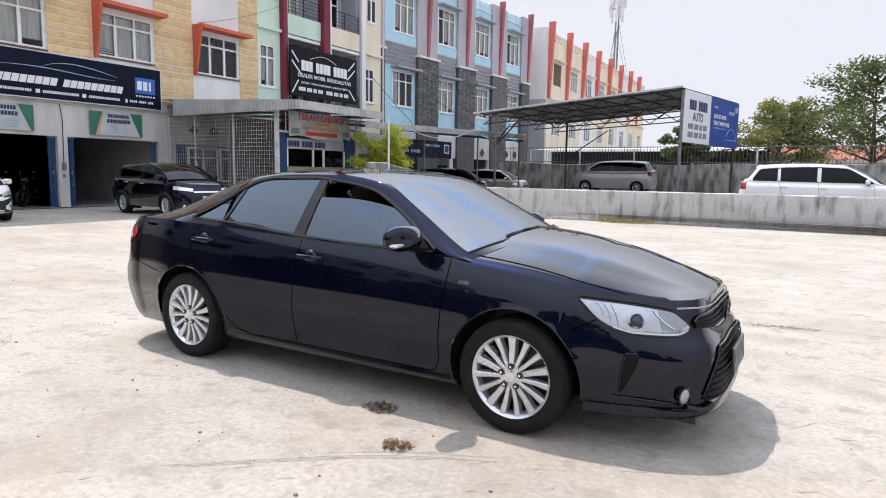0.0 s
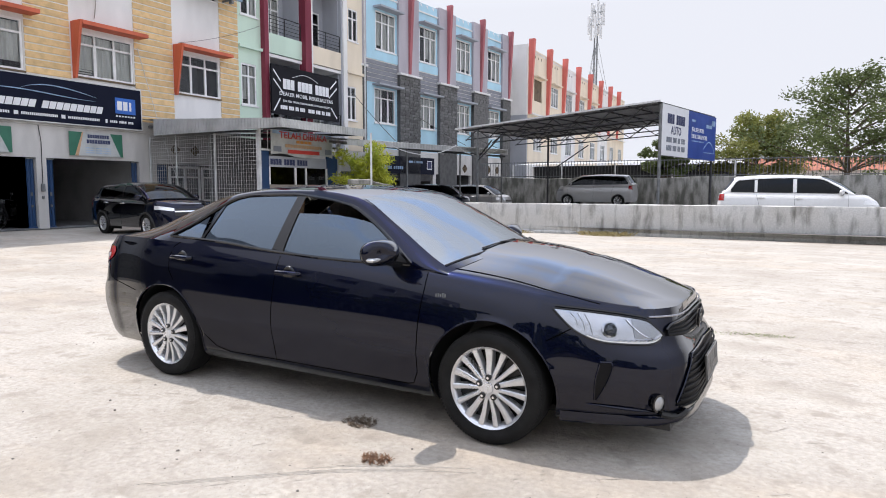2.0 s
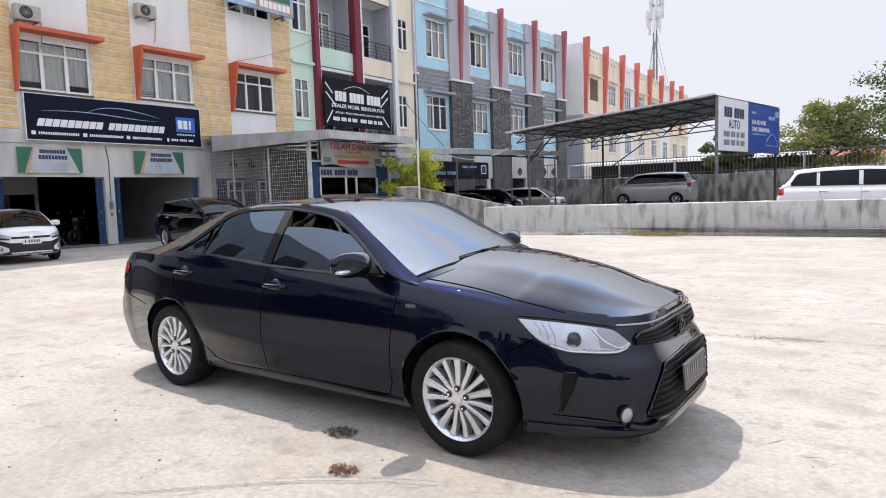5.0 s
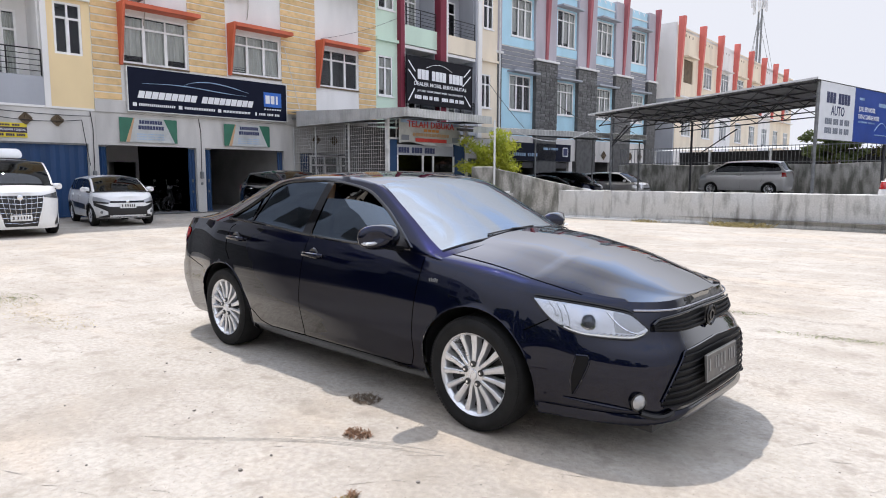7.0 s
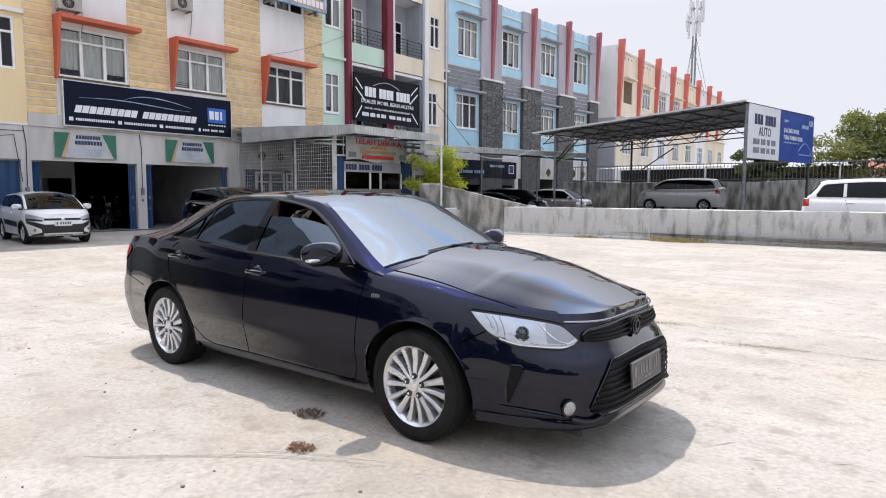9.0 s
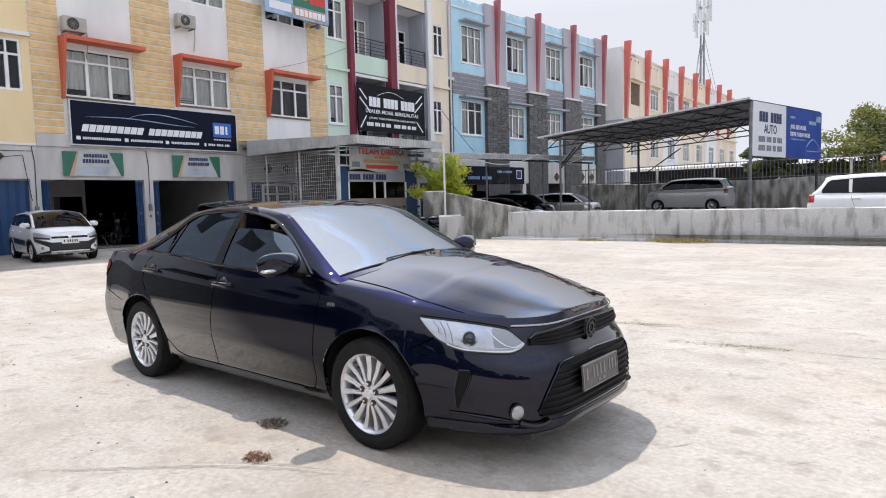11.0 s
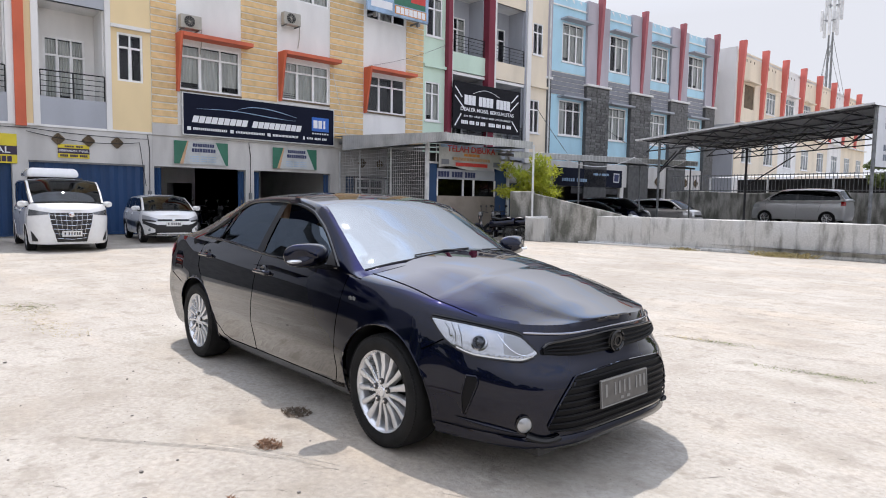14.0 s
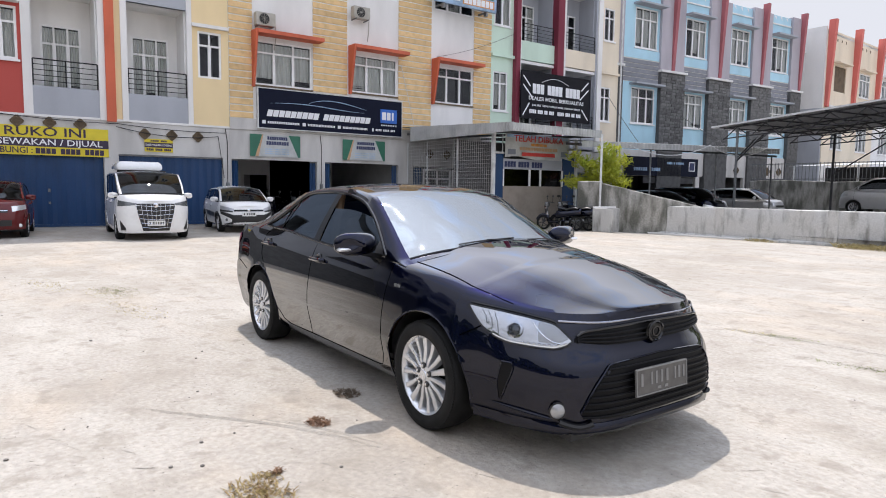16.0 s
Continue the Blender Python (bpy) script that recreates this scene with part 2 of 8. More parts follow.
# ---- mesh helpers ----
def part(name, bm, material, parent=None, label="", smooth=True, angle=35, recalc=True):
    """Links a bmesh as one mesh object under a thing or part."""
    me = bpy.data.meshes.new(name)
    if recalc:
        bmesh.ops.recalc_face_normals(bm, faces=bm.faces)
    bm.to_mesh(me)
    bm.free()
    if smooth:
        me.polygons.foreach_set("use_smooth", [True] * len(me.polygons))
        me.set_sharp_from_angle(angle=radians(angle))
    me.materials.append(material)
    ob = new(name, me)
    ob.parent = parent
    if label:
        ob["label"] = label
    return ob


def thing(name, label, category, group="", kind="", at=None):
    ob = tagged(new(name), label, category, group, kind)
    ob.empty_display_size = 0.2
    if at is not None:
        ob.matrix_world = at
    return ob


def grid_bm(pts, bm=None, close_u=False):
    """A quad sheet through rows of points."""
    bm = bm or bmesh.new()
    vs = [[bm.verts.new(p) for p in row] for row in pts]
    for i in range(len(vs) - 1 + close_u):
        a, b = vs[i], vs[(i + 1) % len(vs)]
        for j in range(len(a) - 1):
            q = [a[j], a[j + 1], b[j + 1], b[j]]
            try:
                bm.faces.new(q)
            except ValueError:
                pass
    return bm


def box_bm(x0, x1, y0, y1, z0, z1, bevel=0.0, bm=None, seg=1):
    own = bm is None
    bm = bm or bmesh.new()
    r = bmesh.ops.create_cube(bm, size=1.0, matrix=Matrix.Translation(((x0 + x1) / 2, (y0 + y1) / 2, (z0 + z1) / 2)) @ Matrix.Diagonal((abs(x1 - x0), abs(y1 - y0), abs(z1 - z0), 1)))
    if bevel:
        es = list({e for v in r["verts"] for e in v.link_edges})
        bmesh.ops.bevel(bm, geom=es, offset=min(bevel, 0.45 * min(abs(x1 - x0), abs(y1 - y0), abs(z1 - z0))), segments=seg, affect="EDGES", profile=0.5)
    return bm


def tube_bm(path, r, sides=8, bm=None, caps=True):
    """A round bar along a path of points; r may be one radius or one a point."""
    bm = bm or bmesh.new()
    path = [Vector(p) for p in path]
    rs = r if isinstance(r, (list, tuple)) else [r] * len(path)
    rings = []
    for i, p in enumerate(path):
        d = (path[min(i + 1, len(path) - 1)] - path[max(i - 1, 0)]).normalized()
        a = d.cross(Vector((0, 0, 1)) if abs(d.z) < 0.9 else Vector((1, 0, 0))).normalized()
        b = d.cross(a)
        rings.append([bm.verts.new(p + rs[i] * (math.cos(k * math.tau / sides) * a + math.sin(k * math.tau / sides) * b)) for k in range(sides)])
    for i in range(len(rings) - 1):
        for k in range(sides):
            bm.faces.new((rings[i][k], rings[i][(k + 1) % sides], rings[i + 1][(k + 1) % sides], rings[i + 1][k]))
    if caps:
        bm.faces.new(rings[0])
        bm.faces.new(rings[-1])
    return bm


def beam_bm(a, b, w, h, bm=None):
    """A square bar between two points, w wide and h high."""
    bm = bm or bmesh.new()
    a, b = Vector(a), Vector(b)
    d = (b - a).normalized()
    s = d.cross(Vector((0, 0, 1)) if abs(d.z) < 0.95 else Vector((1, 0, 0))).normalized()
    u = s.cross(d)
    vs = [bm.verts.new(p + i * s * w / 2 + j * u * h / 2) for p in (a, b) for i, j in ((-1, -1), (1, -1), (1, 1), (-1, 1))]
    for q in ((0, 1, 2, 3), (4, 5, 6, 7), (0, 1, 5, 4), (1, 2, 6, 5), (2, 3, 7, 6), (3, 0, 4, 7)):
        bm.faces.new([vs[i] for i in q])
    return bm


def lathe_bm(profile, axis="y", steps=48, bm=None):
    """Turns (radius, offset) pairs round an axis through the origin."""
    bm = bm or bmesh.new()
    rows = []
    for k in range(steps):
        a = k * math.tau / steps
        c, s = math.cos(a), math.sin(a)
        rows.append([(r * c, o, r * s) if axis == "y" else (r * c, r * s, o) for r, o in profile])
    return grid_bm(rows, bm, close_u=True)


def smoothcurve(*keys):
    """A smooth curve through (x, y) keys that does not overshoot."""
    keys = sorted(keys)
    xs, ys = [k[0] for k in keys], [k[1] for k in keys]
    d = [(ys[i + 1] - ys[i]) / (xs[i + 1] - xs[i]) for i in range(len(xs) - 1)]
    m = [d[0]] + [0 if d[i - 1] * d[i] <= 0 else 2 * d[i - 1] * d[i] / (d[i - 1] + d[i]) for i in range(1, len(d))] + [d[-1]]

    def f(x):
        if x <= xs[0]:
            return ys[0]
        if x >= xs[-1]:
            return ys[-1]
        i = max(k for k in range(len(xs) - 1) if xs[k] <= x)
        h = xs[i + 1] - xs[i]
        t = (x - xs[i]) / h
        return ys[i] * (1 + 2 * t) * (1 - t) ** 2 + h * m[i] * t * (1 - t) ** 2 + ys[i + 1] * t * t * (3 - 2 * t) + h * m[i + 1] * t * t * (t - 1)

    return f


# ---- cars ----
class CarShape:
    """The outer skin of a car as smooth functions. x ahead, y to its left, z up; the front hubs stand at x = 0."""

    def __init__(self, s):
        self.s = s
        self.x0, self.xr, self.wb, self.hw = s["front"], s["rear"], s["wb"], s["hw"]
        self.df, self.dr = s.get("df", 0.72), s.get("dr", 0.55)
        self.xa, self.xb = self.x0 - self.df, self.xr + self.dr
        self.w = smoothcurve((self.xb, 0.955 * self.hw), (self.xb + 0.5, self.hw), (-0.45 * self.wb, self.hw), (-0.1, self.hw), (self.xa, 0.972 * self.hw))
        self.zs = smoothcurve(*s["shoulder"])
        self.ztop, self.zrail, self.yrail = smoothcurve(*s["top"]), smoothcurve(*s["rail"]), smoothcurve(*s["railw"])
        self.crown = smoothcurve(*s["crown"])
        self.bow = smoothcurve(*s["bow"])
        self.prof = smoothcurve(*s.get("prof", ((0, 0.945), (0.12, 0.972), (0.4, 0.992), (0.56, 1.0), (0.66, 0.997), (0.72, 0.987), (0.86, 0.968), (0.95, 0.938), (1, 0.895))))
        self.fx = smoothcurve(*s.get("fx", ((0, -0.05), (0.12, 0.0), (0.45, 0.0), (0.72, -0.02), (0.86, -0.055), (0.94, -0.075), (1, -0.10))))
        self.rx = smoothcurve(*s.get("rx", ((0, 0.08), (0.2, 0.01), (0.5, 0.0), (0.8, 0.03), (1, 0.06))))
        self.zl = s.get("zl", 0.2)

    def side(self, u, v):
        """The lower body's right side: u runs 0 to 1 round the nose, 1 to 2 along the side, 2 to 3 round the tail; v from sill to shoulder."""
        pa, pb = self.s.get("nose_p", (6.4, 1.9))
        yc, p = self.prof(v), pa - pb * v
        if u <= 1:
            x = self.x0 + self.fx(v) - (self.df + self.fx(v)) * u**p
            y = self.w(self.xa) * u
        elif u < 2:
            x = self.xa + (self.xb - self.xa) * (u - 1)
            y = self.w(x)
        else:
            k = 3 - u
            a, n = (1 - k) * math.pi / 2, self.s.get("rear_round", 3.6)
            x = self.xb - (self.dr - self.rx(v)) * math.sin(a) ** (2 / n)
            y = self.w(self.xb) * max(0.0, math.cos(a)) ** (2 / n)
        zs = self.zs(x)
        return Vector((x, -y * yc, self.zl + (zs - self.zl) * v))

    def u_of(self, x):
        return 1 + (x - self.xa) / (self.xb - self.xa)

    def skin(self, x, z, off=0.0):
        """A point of the right side at x and height z, off metres proud."""
        if x > self.xa:
            u = ((self.x0 - x) / self.df) ** (1 / 5.0) if x < self.x0 else 0.0
        else:
            u = self.u_of(x)
        return self.skin_u(u, z, off)

    def skin_u(self, u, z, off=0.0):
        v = 0.5
        for _ in range(6):
            p = self.side(u, v)
            v = min(1.0, max(0.0, (z - self.zl) / max(1e-3, self.zs(p.x) - self.zl)))
        p = self.side(u, v)
        if off:
            a, b = self.side(min(3, u + 0.01), v) - self.side(max(0, u - 0.01), v), self.side(u, min(1, v + 0.02)) - self.side(u, max(0, v - 0.02))
            n = a.cross(b).normalized()
            if n.dot(Vector((p.x - (self.xa if u < 1 else self.xb if u > 2 else p.x), p.y, 0))) < 0:
                n = -n
            p = p + n * off
        return p

    def base(self, x):
        v = self.side(self.u_of(x), 1.0)
        return -v.y, v.z

    def pane(self, x, z, off=0.0):
        """A point of the right side of the cabin."""
        yb, zb = self.base(x)
        zr, yr = max(self.zrail(x), zb + 0.001), self.yrail(x)
        k = min(1.0, max(0.0, (z - zb) / (zr - zb)))
        y = yb + (min(yr, yb) - yb) * k + 0.05 * k * (1 - k)
        return Vector((x, -(y + off), z))

    def roof(self, x, t, off=0.0):
        """The cabin's upper skin, t from -1 at the right rail to 1 at the left."""
        yb, zb = self.base(x)
        yr = min(self.yrail(x), yb)
        zr, zt = max(self.zrail(x), zb), max(self.ztop(x), zb)
        a = abs(t)
        z = zr + (zt - zr) * (1 - a**2.6)
        return Vector((x + self.bow(x) * (1 - t * t), yr * t, z + off))


def mirrored(bm):
    """Adds the left half."""
    r = bmesh.ops.duplicate(bm, geom=bm.verts[:] + bm.edges[:] + bm.faces[:])
    vs = [g for g in r["geom"] if isinstance(g, bmesh.types.BMVert)]
    for v in vs:
        v.co.y = -v.co.y
    bmesh.ops.reverse_faces(bm, faces=[g for g in r["geom"] if isinstance(g, bmesh.types.BMFace)])
    return bm


def flip_y(ob_bm):
    for v in ob_bm.verts:
        v.co.y = -v.co.y
    return ob_bm


def ruled_bm(lo, hi, n, m, f, bm=None):
    """A sheet from curve lo(i) to curve hi(i), i from 0 to 1, laid on f(x, z)."""
    rows = []
    for i in range(n + 1):
        a, b = lo(i / n), hi(i / n)
        rows.append([f(a[0] + (b[0] - a[0]) * j / m, a[1] + (b[1] - a[1]) * j / m) for j in range(m + 1)])
    return grid_bm(rows, bm)


def wheel_thing(parent, x, y, r, rim_r, side, spokes, fine=True):
    """One wheel: tyre, rim and hub, on the car's right (side -1) or left (1)."""
    w = new("wheel")
    w.parent = parent
    w.location = (x, y, r)
    s = side
    k = r / 0.334
    prof = [(rim_r, -0.10), (rim_r + 0.03, -0.108), (r - 0.045, -0.112), (r - 0.014, -0.098), (r - 0.003, -0.08), (r, -0.04), (r, 0.04), (r - 0.003, 0.08), (r - 0.014, 0.098), (r - 0.045, 0.112), (rim_r + 0.03, 0.108), (rim_r, 0.10)]
    bm = lathe_bm([(a, b * k) for a, b in prof], steps=56 if fine else 32)
    if fine:
        # shoulder lugs of the tread
        for i in range(100):
            a = i * math.tau / 100
            for o in (-0.088, 0.088):
                c = Matrix.Rotation(-a, 4, "Y") @ Matrix.Translation((r - 0.0135, o, 0)) @ Matrix.Diagonal((0.010, 0.026, 0.012, 1))
                bmesh.ops.create_cube(bm, size=1, matrix=c)
    part("tyre", bm, M_RUBBER, w, angle=50)
    o = s * 0.098
    bm = lathe_bm([(rim_r + 0.004, o - s * 0.19), (rim_r - 0.012, o - s * 0.15), (rim_r - 0.022, o - s * 0.03), (rim_r - 0.008, o - s * 0.006), (rim_r + 0.006, o), (rim_r + 0.008, o - s * 0.008)], steps=56 if fine else 32)
    n = spokes
    for i in range(n):
        a = i * math.tau / n + math.pi / 2
        wide = 0.021 if i % 3 == 0 else 0.016
        rows = []
        for q, (rr, dep) in enumerate(((0.045, 0.012), (0.09, 0.010), (0.15, 0.016), (rim_r - 0.012, 0.008))):
            wd = wide * (0.75, 0.8, 0.95, 1.25)[q] * rim_r / 0.23
            y0 = o - s * dep
            rows.append([(rr, y0 - s * 0.045, -wd), (rr, y0 - s * 0.004, -wd * 0.85), (rr, y0, -wd * 0.5), (rr, y0, wd * 0.5), (rr, y0 - s * 0.004, wd * 0.85), (rr, y0 - s * 0.045, wd)])
        rot = Matrix.Rotation(-a, 3, "Y")
        grid_bm([[rot @ Vector(p) for p in row] for row in rows], bm)
    lathe_bm([(0.0005, o + s * 0.001), (0.03, o), (0.033, o - s * 0.006), (0.068, o - s * 0.012), (0.072, o - s * 0.04)], steps=24, bm=bm)
    part("rim", bm, M_ALLOY, w, angle=40)
    bm = lathe_bm([(0.001, o - s * 0.075), (rim_r - 0.02, o - s * 0.085)], steps=28)
    for i in range(5):
        a = i * math.tau / 5 + 0.3
        # bolt pocket
        bmesh.ops.create_cone(bm, segments=14, radius1=0.0185, radius2=0.0185, depth=0.014, cap_ends=True, matrix=Matrix.Translation((0.060 * math.cos(a), o - s * 0.010, 0.060 * math.sin(a))) @ Matrix.Rotation(math.pi / 2, 4, "X"))
    part("brake", bm, M_ALLOY_DARK if not fine else M_TRIM, w)
    if fine:
        for i in range(5):
            a = i * math.tau / 5 + 0.3
            bm = bmesh.new()
            bmesh.ops.create_cone(bm, segments=6, radius1=0.0095, radius2=0.008, depth=0.012, cap_ends=True, matrix=Matrix.Translation((0.060 * math.cos(a), o - s * 0.002, 0.060 * math.sin(a))) @ Matrix.Rotation(math.pi / 2, 4, "X"))
            part("wheel_bolt", bm, M_CHROME, w)
    return w


def build_car(name, s, label, at=None, group=""):
    """A car from its outline numbers, with glass, wheels, lamps, handles and plates."""
    C = CarShape(s)
    car = thing(name, label, "car", group)
    pm = s["paint"]
    fine = s.get("fine", False)
    hubs, R, hz = (0.0, -s["wb"]), s["wr"] + (0.060 if fine else 0.038), s["wr"] - (0.0 if fine else 0.008)
    # lower body
    nf, ns, nr, nv = (26, 130, 20, 26) if fine else (12, 56, 10, 12)
    us = [1 - (1 - i / nf) ** 1.6 for i in range(nf)] + [1 + i / ns for i in range(ns)] + [2 + (i / nr) ** 1.6 for i in range(nr + 1)]
    vs = [j / nv for j in range(nv + 1)]
    bm = grid_bm([[C.side(u, v) for v in vs] for u in us])
    bm.verts.ensure_lookup_table()

    def gap(v):
        return min(math.hypot(v.co.x - h, v.co.z - hz) for h in hubs) if v.co.y < -0.45 else 9

    dead = [f for f in bm.faces if all(gap(v) < R for v in f.verts)]
    bmesh.ops.delete(bm, geom=dead, context="FACES")
    for v in bm.verts:
        g = gap(v)
        if g < R:
            h = min(hubs, key=lambda h: abs(v.co.x - h))
            d = Vector((v.co.x - h, 0, v.co.z - hz)).normalized()
            v.co.x, v.co.z = h + d.x * R, max(C.zl, hz + d.z * R)
    if fine:
        # fair the corner where nose and flank meet
        soft = [v for v in bm.verts if abs(v.co.x - C.xa) < 0.24 and not v.is_boundary and all(not w.other_vert(v).is_boundary for w in v.link_edges)]
        for _ in range(14):
            bmesh.ops.smooth_vert(bm, verts=soft, factor=0.5, use_axis_x=False, use_axis_y=True, use_axis_z=False)
    mirrored(bm)
    # bonnet and boot deck
    cowl, deck = s["cowl"], s["deck"]
    for us2 in ([u for u in us if u < C.u_of(cowl)] + [C.u_of(cowl)], [C.u_of(deck)] + [u for u in us if u > C.u_of(deck)]):
        rows = []
        nt = 28 if fine else 14
        for u in us2:
            p = C.side(u, 1.0)
            row = []
            for j in range(nt + 1):
                t = -1 + 2 * j / nt
                bulge = C.crown(p.x) * (1 - abs(t) ** (2.0 if fine else 2.4)) + (0.012 * min(1.0, u) / (1 + math.exp((abs(t) - 0.60) * 28)) if fine and u < 2 else 0)
                lead = (0.03 * (1 - t * t) * min(1, u)) if u < 1 else 0
                row.append((p.x + lead, -p.y * t, p.z + bulge))
            rows.append(row)
        grid_bm(rows, bm)
    # floor of the body
    grid_bm([[(C.xb - 0.3, -0.7 * C.hw, C.zl + 0.02), (C.xb - 0.3, 0.7 * C.hw, C.zl + 0.02)], [(C.xa + 0.4, -0.7 * C.hw, C.zl + 0.02), (C.xa + 0.4, 0.7 * C.hw, C.zl + 0.02)]], bm)
    bmesh.ops.remove_doubles(bm, verts=bm.verts[:], dist=0.0015)
    body = part("body", bm, pm, car, angle=42)
    # wheel arch liners and lips
    for h in hubs:
        for sd in (-1, 1):
            yb = abs(C.skin(h, 0.6).y)
            a0, a1 = math.radians(-22), math.radians(202)
            n = 28
            rows = [[(h + R * math.cos(a0 + (a1 - a0) * i / n), sd * y, max(0.12, hz + R * math.sin(a0 + (a1 - a0) * i / n))) for y in (yb - 0.42, abs(C.skin(h + R * math.cos(a0 + (a1 - a0) * i / n), max(C.zl + 0.01, hz + R * math.sin(a0 + (a1 - a0) * i / n))).y) - 0.025)] for i in range(n + 1)]
            bm = grid_bm(rows)
            grid_bm([[(h + k * R, sd * (yb - 0.42), 0.15), (h + k * R, sd * (yb - 0.42), hz + R)] for k in (-1, 1)], bm)
            part("arch_liner", bm, M_TRIM, car)
            pts = []
            for i in range(n + 1):
                a = a0 + (a1 - a0) * i / n
                x, z = h + R * math.cos(a), hz + R * math.sin(a)
                if z < C.zl + 0.01:
                    continue
                p = C.skin(x, z, 0.001)
                pts.append((p.x, -p.y * sd if sd > 0 else p.y, p.z))
            part("arch_lip", tube_bm(pts, 0.03 if s.get("clad") else 0.005 if fine else 0.009, 6), pm if not s.get("clad") else M_TRIM, car)
    # cabin: rails, pillars and roof
    d0, d1 = s["dlo"]
    xs0, xs1 = s["cabin"]
    zb_, zt_ = smoothcurve(*s["dlo_low"]), smoothcurve(*s["dlo_top"])
    w0, w1 = s["screen"]
    r0, r1 = s["rear_screen"]
    n = 70 if fine else 34
    stations = sorted({round(xs0 + (xs1 - xs0) * i / n, 4) for i in range(n + 1)} | {d0, d1, w0, w1, r0, r1}, reverse=True)
    bm = bmesh.new()
    for a, b in zip(stations, stations[1:]):
        mid = (a + b) / 2
        m = 6 if fine else 3
        if d1 <= mid <= d0:
            for lo, hi in ((lambda x: C.base(x)[1], lambda x: zb_(x)), (lambda x: zt_(x), lambda x: max(C.zrail(x), zt_(x)))):
                grid_bm([[C.pane(x, lo(x) + (hi(x) - lo(x)) * j / 2) for j in range(3)] for x in (a, b)], bm)
        else:
            grid_bm([[C.pane(x, C.base(x)[1] + (max(C.zrail(x), C.base(x)[1]) - C.base(x)[1]) * j / m) for j in range(m + 1)] for x in (a, b)], bm)
    mirrored(bm)
    nt = 24 if fine else 12
    ts = [-1, -0.97] + [-0.94 + 1.88 * j / nt for j in range(nt + 1)] + [0.97, 1]
    for a, b in zip(stations, stations[1:]):
        mid = (a + b) / 2
        holed = w1 <= mid <= w0 or r1 <= mid <= r0
        if holed:
            grid_bm([[C.roof(x, t) for t in ts[:3]] for x in (a, b)], bm)
            grid_bm([[C.roof(x, t) for t in ts[-3:]] for x in (a, b)], bm)
        else:
            grid_bm([[C.roof(x, t) for t in ts] for x in (a, b)], bm)
    bmesh.ops.remove_doubles(bm, verts=bm.verts[:], dist=0.001)
    part("cabin_shell", bm, s.get("roof_paint", pm), car, angle=50)
    # screens
    for nm, (a, b), gm in (("windscreen", (w0, w1), M_GLASS_SHIELD if fine else M_GLASS_TINT), ("rear_window", (r0, r1), M_GLASS_TINT)):
        k = 24 if fine else 10
        ob = part(nm, grid_bm([[C.roof(a + (b - a) * i / k, -0.945 + 1.89 * j / k, 0.001) for j in range(k + 1)] for i in range(k + 1)]), gm, car)
    # black surround of the windscreen
    pts = [C.roof(w0, -0.945 + 1.89 * j / 20, 0.002) for j in range(21)]
    part("cowl_trim", tube_bm(pts, 0.007, 6), M_TRIM, car)
    # side windows
    for sd in (-1, 1):
        fl = (lambda b: b) if sd < 0 else flip_y
        # dark frame round the opening, inside the skin
        bm = bmesh.new()
        rim = [(d0 + (d1 - d0) * i / 40) for i in range(41)]
        tube_bm([C.pane(x, zb_(x), 0.002) for x in rim], 0.011, 6, bm)
        tube_bm([C.pane(x, zt_(x), 0.002) for x in rim], 0.013, 6, bm)
        part("window_trim", fl(bm), s.get("dlo_trim", M_GLOSS_TRIM), car)
        for (a, b, drop) in s["panes"]:
            drop = drop if sd < 0 else 0
            top = (lambda x: zt_(x)) if not drop else (lambda x, b=b, a=a, drop=drop: max(zb_(x), min(zt_(x), zt_(b) - drop * (1.0 + 2.2 * max(0, (x - (b + 0.25)) / (a - b)) ** 2))))
            bm = ruled_bm(lambda i: (a + (b - a) * i, zb_(a + (b - a) * i)), lambda i: (a + (b - a) * i, top(a + (b - a) * i)), 20, 5, lambda x, z: C.pane(x, z, -0.004))
            part("side_window", fl(bm), M_GLASS_SIDE if fine else M_GLASS_TINT, car, "lowered tinted window" if drop else "")
        for a, b in s["pillars"]:
            bm = bmesh.new()
            # a pillar is a slanted strip from (x low, x high) to (x low, x high)
            rows = []
            for k in range(7):
                f = k / 6
                row = []
                for g in (0, 0.5, 1):
                    xl, xh = a[0] + (b[0] - a[0]) * g, a[1] + (b[1] - a[1]) * g
                    x = xl + (xh - xl) * f
                    row.append(C.pane(x, zb_(x) + (zt_(x) - zb_(x)) * f, 0.003))
                rows.append(row)
            grid_bm(rows, bm)
            part("window_pillar", fl(bm), s.get("pillar_mat", M_BLACK_PAINT if fine else M_PILLAR), car)
    # dark tub that closes the cabin below the glass
    bm = box_bm(d1 - 0.1, cowl - 0.02, -0.72 * C.hw, 0.72 * C.hw, C.zl + 0.04, C.zl + 0.08)
    part("cabin_floor", bm, M_DARK_CLOTH, car)
